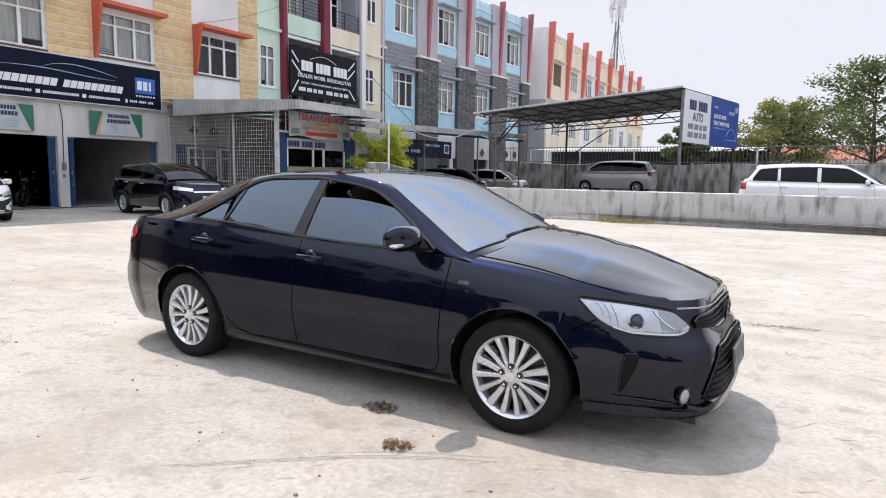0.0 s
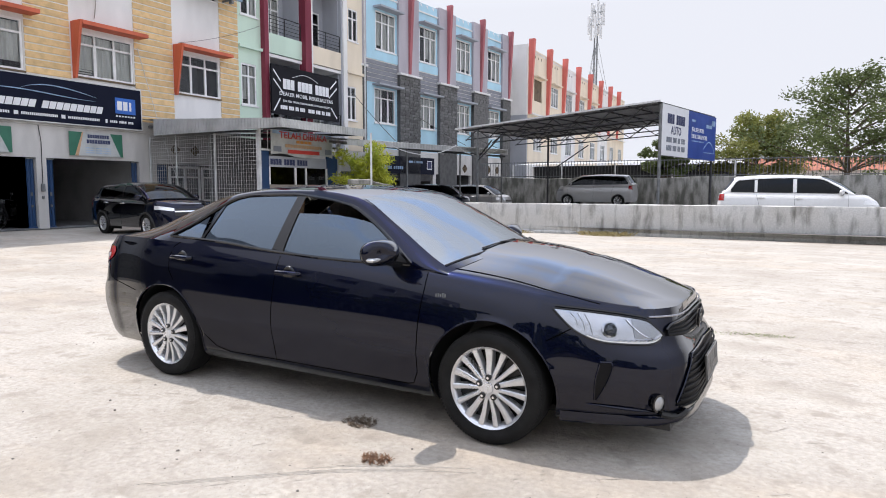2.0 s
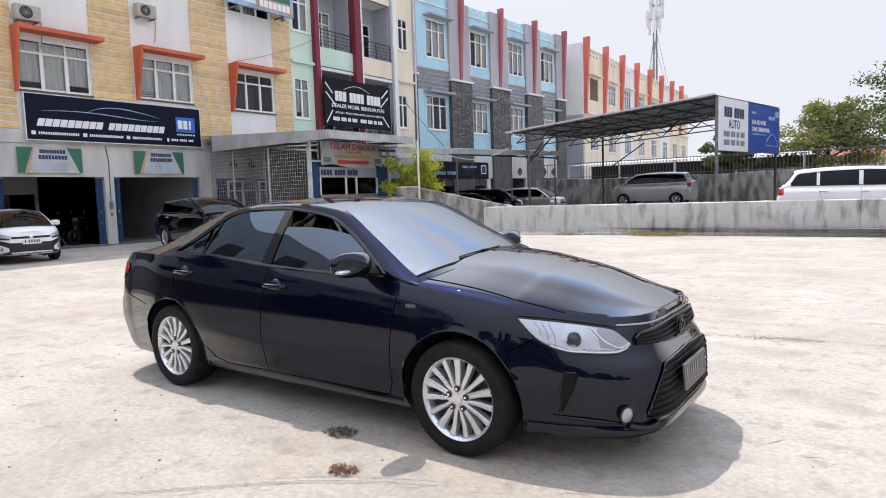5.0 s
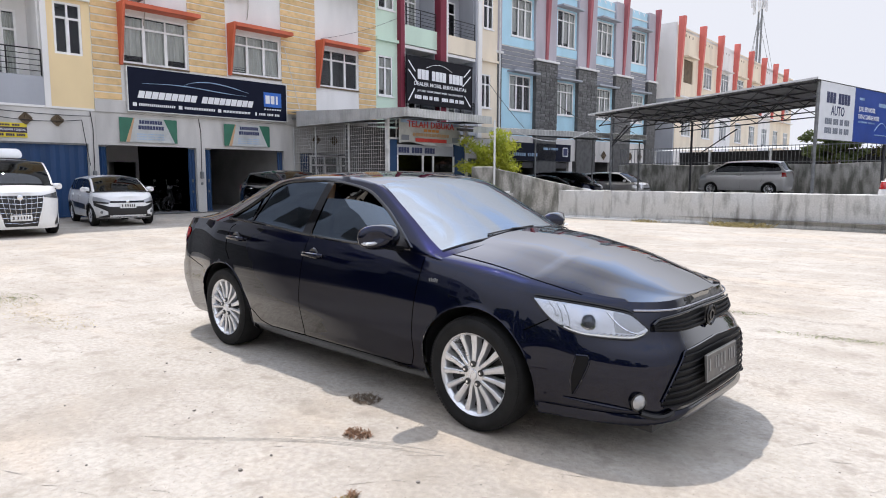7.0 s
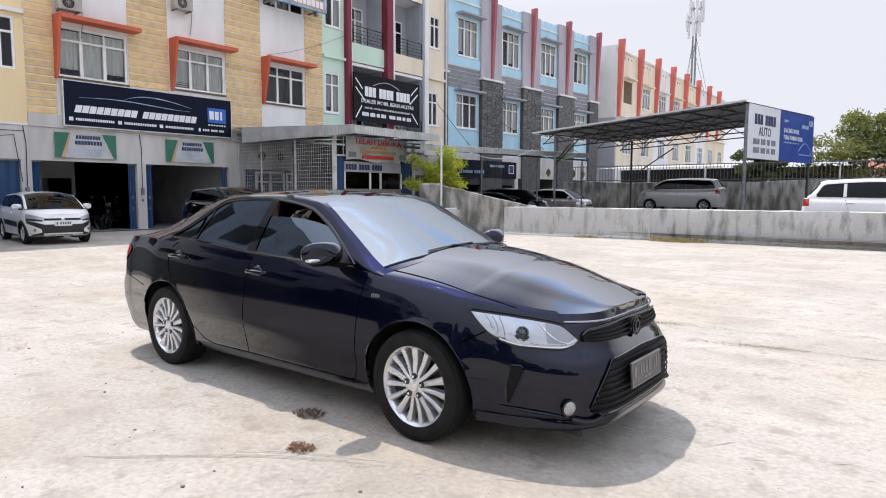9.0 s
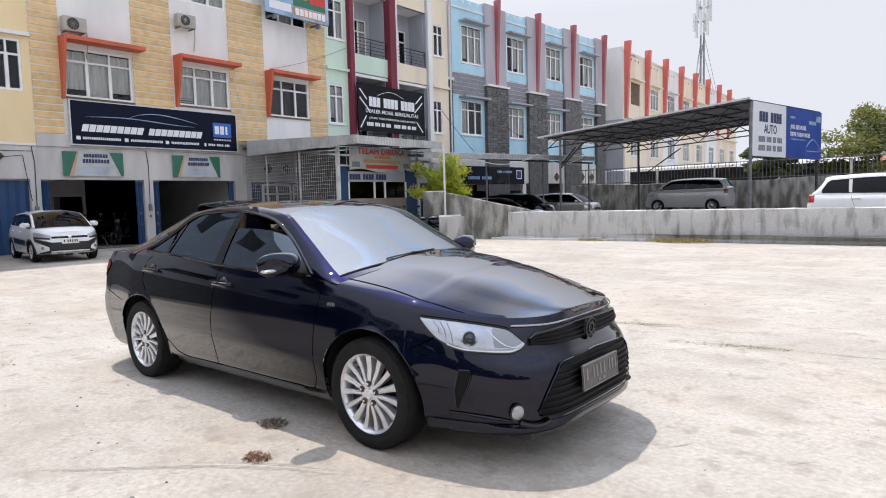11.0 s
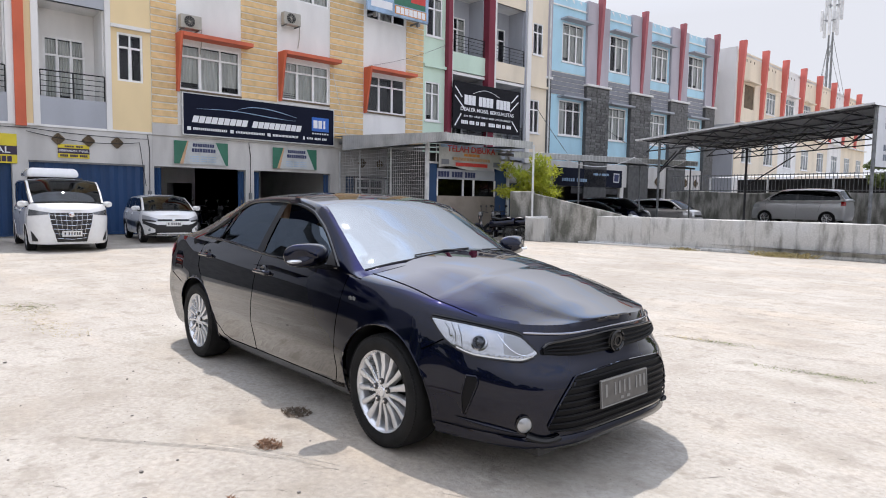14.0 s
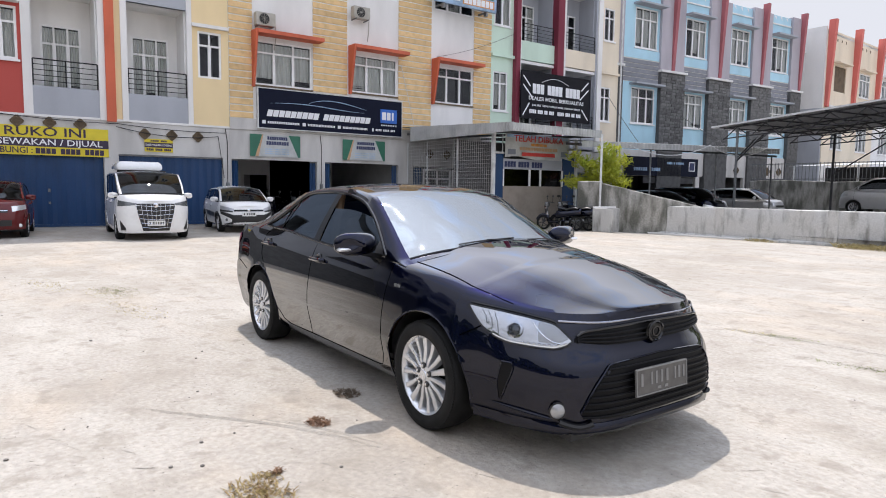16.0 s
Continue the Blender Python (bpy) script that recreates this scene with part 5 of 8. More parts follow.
for a, b in (((0.1, 1.65), (0.75, 1.05)), ((0.1, 2.1), (0.6, 1.6)), ((0.1, 0.1), (0.55, 0.75)), ((4.98, 1.8), (4.3, 1.2)), ((4.98, 0.15), (4.45, 0.7)), ((4.95, 2.2), (4.4, 1.7))):
    part("stripe", beam_bm((0.004, *a), (0.004, *b), 0.006, 0.07), M_WHITE_VINYL, s)
part("car_outline", tube_bm([(0.006, 1.4 + 2.0 * i / 16, 1.86 + 0.25 * math.sin(math.pi * i / 16)) for i in range(17)], 0.014, 5), M_WHITE_VINYL, s)
for y in (0.6, 2.5, 4.5):
    part("sign_bracket", beam_bm((-0.4, y, 0.0), (-0.06, y, 0.0), 0.05, 0.05), M_STEEL, s)
    part("sign_leg", beam_bm((-0.03, y, -1.15), (-0.03, y, 0.0), 0.05, 0.05), M_STEEL, s)

# ---- dealer's front yard: canopy, mesh fence and glazed front ----
def corrugated_bm(a, b, c, d, n, amp=0.012):
    """A ribbed sheet between the corners a-b (ribs run from a to d, b to c)."""
    a, b, c, d = Vector(a), Vector(b), Vector(c), Vector(d)
    nrm = (b - a).cross(d - a).normalized()
    rows = []
    for i in range(n + 1):
        t = i / n
        o = nrm * amp * (1 if i % 2 else -1)
        rows.append([a.lerp(b, t) + o, d.lerp(c, t) + o])
    return grid_bm(rows)


cn = thing("canopy", "corrugated metal canopy with pale fascia in front of dealer shop", "canopy")
part("side_fascia", corrugated_bm((-21.15, 12.57, 3.55), (-14.3, 12.57, 3.58), (-14.3, 12.57, 3.9), (-21.15, 12.57, 4.2), 90), M_GALV, cn, smooth=False)
part("front_fascia", corrugated_bm((-14.3, 12.57, 3.58), (-14.3, 17.35, 3.58), (-14.3, 17.35, 3.88), (-14.3, 12.57, 3.88), 64), M_GALV, cn, smooth=False)
part("roof_sheet", corrugated_bm((-21.9, 12.6, 4.22), (-21.9, 17.3, 4.22), (-14.32, 17.3, 3.86), (-14.32, 12.6, 3.86), 60), M_ROOF_SHEET, cn, smooth=False)
for y in (12.95, 15.2, 17.3):
    part("rafter", beam_bm((-21.95, y, 3.95), (-14.4, y, 3.66), 0.06, 0.1), M_STEEL, cn)
for x, y in ((-15.8, 12.95), (-15.8, 17.5)):
    part("post", beam_bm((x, y, 0), (x, y, 3.62), 0.1, 0.1), M_WHITE_STEEL, cn)
fc = thing("mesh_fence", "white welded wire mesh fence between steel posts", "fence")
for x in (-21.9, -20.3, -18.1, -15.9):
    part("post", beam_bm((x, 12.95, 0), (x, 12.95, 3.55), 0.05, 0.05), M_WHITE_STEEL, fc)
bm = bmesh.new()
for i in range(46):
    x = -21.85 + 5.9 * i / 45
    beam_bm((x, 12.95, 0.1), (x, 12.95, 3.5), 0.009, 0.009, bm)
for i in range(24):
    z = 0.15 + 3.35 * i / 23
    beam_bm((-21.85, 12.95, z), (-15.9, 12.95, z), 0.009, 0.009, bm)
tagged(part("wire_mesh", bm, M_WHITE_STEEL, fc, smooth=False), kind="stuff")

M_SHOP_BOARD = mat("brown_painted_board", (0.30, 0.26, 0.22), 0.7, var=0.12, scale=2)
sf = thing("dealer_shop", "dealer shop front with blue door panels, window band and white boards", "shop front", at=pose(-15.85, 0, 0))
slab("board", M_SHOP_BOARD, sf, -0.1, 0, 13.5, 16.75, 0.0, 1.62)
slab("number_board", M_GREYWALL, sf, -0.08, -0.02, 13.5, 16.75, 2.28, 2.68)
glyph_row(sf, M_NAVY_INK, 13.55, 15.6, 2.36, 2.58, (4, 4, 4), x=-0.012)
slab("left_door", M_BLUE_SHUTTER, sf, -0.08, 0.0, 13.02, 13.48, 0.0, 2.85)
slab("right_door", M_BLUE_SHUTTER, sf, -0.08, 0.0, 16.78, 17.45, 0.0, 2.85)
slab("window_band", M_GLASS_TINT, sf, -0.06, -0.05, 13.5, 16.75, 1.62, 2.28)
for y in (13.5, 14.9, 15.5, 16.75):
    slab("mullion", M_FRAME, sf, -0.07, 0.01, y - 0.03, y + 0.03, 1.62, 2.28)
slab("lintel", M_WHITE_STEEL, sf, -0.08, 0.02, 13.0, 17.45, 2.86, 2.93)
bm = bmesh.new()
for y in (13.02, 13.45, 16.95, 17.42):
    beam_bm((-0.02, y, 2.93), (-0.02, y, 3.6), 0.03, 0.03, bm)
part("transom_bars", bm, M_WHITE_STEEL, sf, smooth=False)
# back wall in dark grey, shade painted in
slab("inner_wall", M_SHADE_GREY, sf, -2.6, -2.5, 13.0, 17.5, 0.0, 3.5)
bn = thing("opening_banner", "sagging pale banner with red lettering under canopy", "banner", at=pose(-15.72, 13.45, 2.72))
rows = [[(0.03 * math.sin(i * 0.7) * (1 - j / 6), 3.55 * i / 24, 0.92 * j / 6 + (0.06 * math.sin(i * 0.4) + 0.0) * (1 - j / 6)) for j in range(7)] for i in range(25)]
part("cloth", grid_bm(rows), M_BANNER, bn)
lettering(bn, "TELAH DIBUKA", M_RED_INK, 1.75, 0.74, 0.34, 0.05, width=2.7)
glyph_row(bn, M_ORANGE_INK, 1.3, 2.2, 0.48, 0.58, (4,), x=0.05)
glyph_row(bn, M_TAN_INK, 0.7, 2.8, 0.30, 0.42, (14,), x=0.05)
slab("red_strip", M_RED_INK, bn, 0.045, 0.05, 0.85, 2.65, 0.08, 0.22)
for y in (0.3, 3.2):
    slab("car_print", M_GREY_INK, bn, 0.045, 0.05, y - 0.2, y + 0.2, 0.12, 0.32)
slab("sky_print", M_SKY_INK, bn, 0.046, 0.048, 0.05, 3.4, 0.78, 0.9)

# ---- grey and blue shophouses ----
h4 = thing("shophouse", "three-storey grey and light blue shophouses with stone piers and red fins", "building", "row of shophouses", at=at_facade(-22, 30, -4.5))
slab("edge_pier", M_MORTAR, h4, -0.3, 0.10, -2.55, -1.95, 0, 8.82)
slab("edge_cap", M_WHITE_WALL, h4, -0.3, 0.2, -2.6, -1.9, 8.82, 8.95)
slab("edge_wall", M_LILAC, h4, -0.3, 0.06, -2.55, -1.95, 8.95, 14.2)
PITCH4 = 4.6
STONES = []
for i in range(4):
    o = PITCH4 * i
    lo, up = (-1.0 + o, 1.05 + o, 5.6, 7.75), (-0.85 + o, 1.1 + o, 10.1, 12.45)
    pierced("bay_wall", M_SKYBLUE, h4, -1.95 + o, 1.3 + o, 4.0, 14.0, [lo, up], x=-0.12)
    for w, sd in ((lo, 41 + i), (up, 51 + i)):
        window(h4, *w, x=-0.17, cols=3, light=0.28, curtain=0.85, seed=sd)
        slab("window_hood", M_GREYWALL, h4, -0.12, 0.5, w[0] - 0.2, w[1] + 0.25, w[3] + 0.12, w[3] + 0.22)
    slab("siding_backing", M_SIDING_JOINT, h4, -0.12, -0.09, -1.95 + o, 1.3 + o, 8.05, 9.45)
    slab("blue_strip", M_SKYBLUE, h4, -0.12, -0.06, -1.95 + o, 1.3 + o, 9.45, 10.0)
    for z in (13.35,):
        slab("white_line", M_WHITE_WALL, h4, -0.12, -0.04, -1.95 + o, 1.3 + o, z, z + 0.09)
    bm = bmesh.new()
    for k in range(4):
        y = -1.5 + o + 0.7 * k
        bm.faces.new([bm.verts.new((-0.11, y + a, b)) for a, b in ((0, 13.95), (0.25, 13.95), (0.3, 13.7))])
    part("parapet_vents", bm, M_WHITE_VINYL, h4, smooth=False)
    # pier: stone below, plaster above, red fin leaning out
    slab("pier_core", M_MORTAR, h4, -0.3, 0.12, 1.3 + o, 3.55 + o - 0.9 * (i == 3), 0, 8.82)
    STONES.append((1.3 + o, 3.55 + o - 0.9 * (i == 3)))
    slab("pier_cap", M_WHITE_WALL, h4, -0.3, 0.26, 1.2 + o, 3.62 + o - 0.9 * (i == 3), 8.82, 8.95)
    slab("pier_wall", M_LILAC, h4, -0.3, 0.06, 1.3 + o, 2.65 + o, 8.95, 14.1)
    slab("pier_wall", M_LILAC, h4, -0.32, -0.02, 2.65 + o, 3.55 + o - 0.9 * (i == 3) + 0.02, 8.95, 14.0)
    bm = bmesh.new()
    q = [(0.0, 8.95), (0.12, 8.95), (0.42, 14.45), (0.0, 14.45)]
    vs = [[bm.verts.new((xx, yy, zz)) for xx, zz in q] for yy in (2.3 + o, 2.55 + o)]
    for v4 in vs:
        bm.faces.new(v4)
    for k in range(4):
        bm.faces.new((vs[0][k], vs[0][(k + 1) % 4], vs[1][(k + 1) % 4], vs[1][k]))
    part("red_fin", bm, M_ROSE, h4, smooth=False)
slab("roof", M_WHITE_WALL, h4, -9, -0.3, -2.5, 17.2, 13.5, 13.7)
slab("end_wall", M_WHITE_WALL, h4, -9, -0.3, 16.55, 16.75, 0, 14)
slab("back_wall", M_WHITE_WALL, h4, -9.2, -9, -2.5, 17.2, 0, 13.7)
pierced("ground_wall", M_DULL_WALL, h4, -2.5, 16.5, 0, 4.0, [(-2.4, 5.2, 0, 2.42), (5.6, 10.3, 0, 2.5), (10.6, 15.2, 0, 2.5)], x=-0.02, th=0.2)
# shop rooms whose dimness is in the wall colour
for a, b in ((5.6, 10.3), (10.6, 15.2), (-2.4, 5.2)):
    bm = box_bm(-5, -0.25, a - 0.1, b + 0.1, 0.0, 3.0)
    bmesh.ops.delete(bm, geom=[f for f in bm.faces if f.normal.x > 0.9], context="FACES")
    part("shop_room", bm, M_SHADE_GREY, h4, smooth=False)
slab("roller_box", M_DARK_STEEL, h4, -0.15, 0.02, 0.2, 4.9, 2.0, 2.4)
for y in (6.6, 8.0, 9.4, 11.6, 13.0, 14.4):
    vent_block(h4, y, 3.0, 0.28)
s = thing("dark_shop_sign", "dark blue shop sign under low canopy", "sign", at=pose(-22, 30, 0, 0, 0, -4.5))
slab("panel", M_NAVY, s, 0.05, 0.12, -1.5, 5.2, 2.45, 3.6)
glyph_row(s, M_SKY_INK, -0.8, 1.6, 2.75, 2.95, (6, 5), x=0.13, gap=0.25)
glyph_row(s, M_SKY_INK, 2.2, 3.8, 3.2, 3.35, (4, 1, 6), x=0.13, gap=0.25)
slab("logo_square", M_WHITE_VINYL, s, 0.121, 0.126, 4.3, 4.9, 2.8, 3.4)
slab("logo_inner", M_NAVY_INK, s, 0.127, 0.13, 4.36, 4.84, 2.86, 3.34)

lc = thing("low_canopy", "long low corrugated canopy along the grey shophouses", "canopy", at=pose(-14.5, 16.2, 0, 0, 0, -4.5))
part("fascia", corrugated_bm((0, 0.2, 3.2), (0, 13.6, 3.42), (0, 13.6, 3.68), (0, 0.2, 3.44), 120), M_GALV, lc, smooth=False)
part("roof_sheet", corrugated_bm((-7.2, 0.2, 4.1), (-7.2, 13.6, 4.2), (0, 13.6, 3.68), (0, 0.2, 3.44), 110), M_ROOF_SHEET, lc, smooth=False)
for y in (0.5, 4.5, 9.0, 13.4):
    part("rafter", beam_bm((-7.2, y, 3.95), (-0.05, y, 3.3), 0.06, 0.1), M_STEEL, lc)
    if y > 1:
        part("post", tube_bm([(-0.3, y, 0), (-0.3, y, 3.35)], 0.04, 8), M_STEEL, lc)
lp = thing("canopy_post", "slim white steel post beside the sloping wall", "post")
part("post", tube_bm([(-12.5, 15.25, 0.85), (-12.5, 15.25, 3.5)], 0.04, 10), M_WHITE_STEEL, lp)
part("post_foot", box_bm(-12.6, -12.4, 15.15, 15.35, 0.8, 0.86), M_WHITE_STEEL, lp, smooth=False)

# ---- far row: cream shophouses with red fins ----
h5 = thing("shophouse", "far cream three-storey shophouses with bright red fins and pale end wall", "building", "row of shophouses", at=at_facade(-20, 50, 2))
FIN5 = 4.85
slab("end_wall", M_WHITE_WALL, h5, -8.5, -0.05, -1.5, -1.3, 7.9, 13.9)
slab("end_wall_low", M_GREYWALL, h5, -8.5, -0.05, -1.5, -1.3, 0, 7.9)
we = (-2.45, -1.55, 10.05, 12.0)
slab("end_window_frame", M_FRAME, h5, -2.5, -1.5, -1.54, -1.5, 10.0, 12.05)
slab("end_window_pane", M_GLASS_TINT, h5, -2.4, -1.6, -1.56, -1.545, 10.1, 11.95)
slab("end_window_bar", M_FRAME, h5, -2.03, -1.97, -1.575, -1.562, 10.1, 11.95)
slab("end_window_hood", M_WHITE_WALL, h5, -2.6, -1.4, -1.75, -1.5, 12.1, 12.2)
for i in range(8):
    o = FIN5 * i - 1.3
    wu, wl_ = (o + 1.5, o + 3.6, 9.3, 11.2), (o + 1.5, o + 3.6, 4.9, 6.9)
    m = M_CREAM if i % 3 != 2 else M_WHITE_WALL
    pierced("bay_wall", m, h5, o, o + FIN5, 3.6, 13.7, [wu, wl_])
    if i == 0:
        slab("blind_panel", M_VENT, h5, -0.15, -0.08, *wu)
    else:
        window(h5, *wu, cols=3, light=0.28, curtain=0.5, seed=60 + i)
    window(h5, *wl_, cols=3, light=0.28, curtain=0.5, seed=70 + i)
    slab("ledge", M_WHITE_WALL, h5, 0, 0.3, o + 0.35, o + FIN5, 8.0, 8.12)
    slab("window_hood", m, h5, 0, 0.45, wu[0] - 0.2, wu[1] + 0.2, 11.35, 11.45)
    slab("ground_wall", M_WHITE_WALL, h5, -0.2, 0, o, o + FIN5, 0, 3.6)
    bm = bmesh.new()
    q = [(0.0, 8.0), (0.20, 8.0), (0.52, 14.35), (0.0, 14.35)]
    vs = [[bm.verts.new((xx, yy, zz)) for xx, zz in q] for yy in (o, o + 0.36)]
    for v4 in vs:
        bm.faces.new(v4)
    for k in range(4):
        bm.faces.new((vs[0][k], vs[0][(k + 1) % 4], vs[1][(k + 1) % 4], vs[1][k]))
    part("red_fin", bm, M_CORAL, h5, smooth=False)
    for k in range(3):
        slab("parapet_hole", M_VENT, h5, -0.01, 0.01, o + 1.6 + 0.8 * k, o + 1.75 + 0.8 * k, 13.0, 13.2)
slab("roof", M_WHITE_WALL, h5, -8.5, 0, -1.3, FIN5 * 8 - 1.3, 13.4, 13.55)
slab("back_wall", M_WHITE_WALL, h5, -8.7, -8.5, -1.3, FIN5 * 8 - 1.3, 0, 13.7)
slab("front_awning", M_WHITE_STEEL, h5, 0, 4.5, 0, 30, 3.3, 3.42)
for k in range(9):
    slab("awning_post", M_WHITE_STEEL, h5, 4.3, 4.4, 0.3 + 3.6 * k, 0.42 + 3.6 * k, 0, 3.3)

tw = thing("cell_tower", "slim grey telecom mast with panel antennas on a far roof", "mast", at=pose(-23.5, 81, 13.6))
for x, y, h in ((0, 0, 12.8), (0.3, -2.2, 10.6)):
    part("mast", tube_bm([(x, y, 0), (x, y, h)], [0.14, 0.08], 8), M_STEEL, tw)
    for k in range(5):
        a = k * math.tau / 5
        part("antenna", box_bm(x + 0.8 * math.cos(a) - 0.14, x + 0.8 * math.cos(a) + 0.14, y + 0.8 * math.sin(a) - 0.14, y + 0.8 * math.sin(a) + 0.14, h - 3.6 + 0.6 * (k % 2), h - 0.7, 0.04), M_WHITE_STEEL, tw, smooth=False)
        part("antenna_arm", beam_bm((x, y, h - 1.8), (x + 0.8 * math.cos(a), y + 0.8 * math.sin(a), h - 1.8), 0.06, 0.06), M_STEEL, tw)
    for k in range(3):
        a = k * math.tau / 3 + 0.4
        part("stay", beam_bm((x + 1.6 * math.cos(a), y + 1.6 * math.sin(a), 0), (x, y, h * 0.6), 0.04, 0.04), M_STEEL, tw)

# ---- walled lot beside the yard ----
lot = bmesh.new()
grid_bm([[(x, y, z) for y, z in ((16.2, 0.22), (22, 0.42), (27, 0.55), (33.6, 0.58))] for x in (-20, -8, 4, 16, 40)], lot)
tagged(part("lot_paving", lot, M_LOT, smooth=False), "grey raised paving of the neighbouring car lot", "paving", kind="structure")
WALL_A, WALL_B = Vector((-11.6, 15.95, 0)), Vector((24.0, 17.6, 0))
wd = (WALL_B - WALL_A).normalized()
wt = thing("yard_wall", "low stained concrete yard wall with piers and plinth", "wall", kind="structure", at=Matrix.Translation(WALL_A) @ Matrix.Rotation(math.atan2(wd.y, wd.x), 4, "Z"))
wlen = (WALL_B - WALL_A).length


def rough_wall(name, parent, x0, x1, y0, y1, z0, ztop, material, step=0.35, seed=2):
    """A rough plastered wall: uneven faces and a chipped, worn top edge."""
    rng = random.Random(seed)
    n = max(2, int((x1 - x0) / step))
    rows = []
    for i in range(n + 1):
        x = x0 + (x1 - x0) * i / n
        t = ztop(x) if callable(ztop) else ztop
        j = lambda s: rng.uniform(-s, s)
        rows.append([(x, y0 + j(0.004), z0), (x, y0 + j(0.008), z0 + (t - z0) * 0.5), (x, y0 + j(0.006), t - 0.03), (x, y0 + 0.025 + j(0.008), t + j(0.009)), (x, y1 - 0.025, t + j(0.009)), (x, y1, t - 0.03), (x, y1, z0)])
    bm = grid_bm(rows)
    bm.faces.new([bm.verts.new(p) for p in rows[0]])
    bm.faces.new([bm.verts.new(p) for p in rows[-1]])
    return part(name, bm, material, parent, angle=40)


rough_wall("wall_body", wt, 0, wlen, 0, 0.16, 0, lambda x: 0.98 + 0.02 * min(1, x / 12), M_WALL_CONC)
rough_wall("plinth", wt, 0.3, wlen, -0.06, 0.0, 0, 0.10, M_WALL_CONC, seed=3)
for x in (0.1, 3.3, 6.6, 9.75, 13.0, 16.3, 19.5):
    part("pier", box_bm(x - 0.14, x + 0.14, -0.035, -0.002, 0.1, 0.99, 0.01), M_WALL_CONC, wt, smooth=False)
part("base_kerb", box_bm(0.05, 5.2, -0.14, -0.065, 0, 0.06, 0.01), M_WHITE_WALL, wt, smooth=False)
part("end_post", box_bm(-0.12, 0.0, -0.05, 0.2, 0, 1.0, 0.01), M_WHITE_WALL, wt, smooth=False)
gw = thing("gate_wall", "low grey rendered wall with white coping beside motorbikes", "wall", kind="structure")
part("wall_body", box_bm(-12.62, -11.72, 15.0, 15.12, 0, 0.84, 0.01), M_WALL_CONC, gw, smooth=False)
part("coping", beam_bm((-12.65, 15.06, 0.87), (-11.62, 15.95, 0.9), 0.14, 0.06), M_WHITE_WALL, gw)
part("wall_face", box_bm(0, 1.36, -0.08, 0.08, 0, 0.85, 0.01), M_WALL_CONC, gw, smooth=False).matrix_local = pose(-12.62, 15.02, 0, 0, 0, 41)
rw = thing("ramp_wall", "old sloping mossy concrete wall beside the bush", "wall", kind="structure", at=pose(-13.5, 15.13, 0, 0, 0, 15))
rough_wall("wall_body", rw, 0, 0.95, 0, 0.15, 0, 1.82, M_WALL_OLD, seed=6)
rough_wall("wall_slope", rw, 0.95, 4.6, 0.0, 0.15, 0, lambda x: 1.76 - 0.8 * (x - 0.95) / 3.65, M_WALL_OLD, seed=7)

bw = thing("back_wall", "old mossy retaining wall at the back of the car lot", "wall", kind="structure", at=pose(-17, 33.5, 0))
rough_wall("wall_body", bw, 0, 56, 0, 0.2, 0.3, lambda x: 2.15 + 0.05 * math.sin(x), M_WALL_OLD, step=0.6, seed=8)
bf = thing("bar_fence", "grey steel bar fence on the retaining wall", "fence", at=pose(-17, 33.6, 2.15))
bm = bmesh.new()
for i in range(300):
    beam_bm((0.1 + 0.186 * i, 0, 0), (0.1 + 0.186 * i, 0, 1.0), 0.025, 0.025, bm)
tagged(part("infill", bm, M_STEEL, bf, smooth=False), kind="stuff")
for z in (0.1, 0.95):
    part("rail", beam_bm((0, 0, z), (56, 0, z), 0.04, 0.04), M_STEEL, bf)

# carport with sign board on its end
cp = thing("carport", "open steel carport with corrugated roof on truss beams", "carport", at=pose(-3.83, 23.3, 0, 0, 0, 80 - 90))
# local x runs from the board to the left (negative), local y runs back along the board
CW, CD = -10.0, 6.9


def roofz(x):
    return 4.98 - 0.052 * -x


part("roof_sheet", corrugated_bm((CW - 0.4, -0.35, roofz(CW - 0.4)), (0.12, -0.35, roofz(0.12)), (0.12, CD + 0.2, roofz(0.12) + 0.02), (CW - 0.4, CD + 0.2, roofz(CW - 0.4) + 0.02), 110, 0.018), M_ROOF_SHEET, cp, smooth=False)
part("edge_trim", beam_bm((CW - 0.42, -0.37, roofz(CW) + 0.02), (0.12, -0.37, roofz(0) + 0.03), 0.03, 0.07), M_WHITE_STEEL, cp)
for y in (0.0, 2.3, 4.6, CD):
    tr = new("truss")
    tr.parent = cp
    tr.location = (0, y, 0)
    part("top_chord", beam_bm((CW, 0, roofz(CW) - 0.06), (0, 0, roofz(0) - 0.06), 0.05, 0.06), M_DARK_STEEL, tr)
    part("bottom_chord", beam_bm((CW, 0, roofz(CW) - 0.52), (0, 0, roofz(0) - 0.62), 0.05, 0.05), M_DARK_STEEL, tr)
    for k in range(14):
        x0, x1 = CW * k / 14, CW * (k + 1) / 14
        za, zb = roofz(x0) - 0.08, roofz(x1) - 0.56
        lift = 0.0 if k % 2 else 0.48
        part("web_bar", beam_bm((x0, 0, za - lift), (x1, 0, zb + lift), 0.035, 0.035), M_DARK_STEEL, tr, smooth=False)
for k in range(9):
    x = CW * k / 8
    part("purlin", beam_bm((x, -0.3, roofz(x) - 0.03), (x, CD + 0.15, roofz(x) - 0.02), 0.04, 0.05), M_DARK_STEEL, cp)
for x, y, z, m in ((0, 0, 4.95, M_STEEL), (CW + 0.75, 0, 4.4, M_STEEL), (-0.05, CD, 4.9, M_DARK_STEEL), (CW + 0.75, CD, 4.4, M_DARK_STEEL)):
    part("post", tube_bm([(x, y, 0.2), (x, y, z)], 0.06, 10), m, cp)
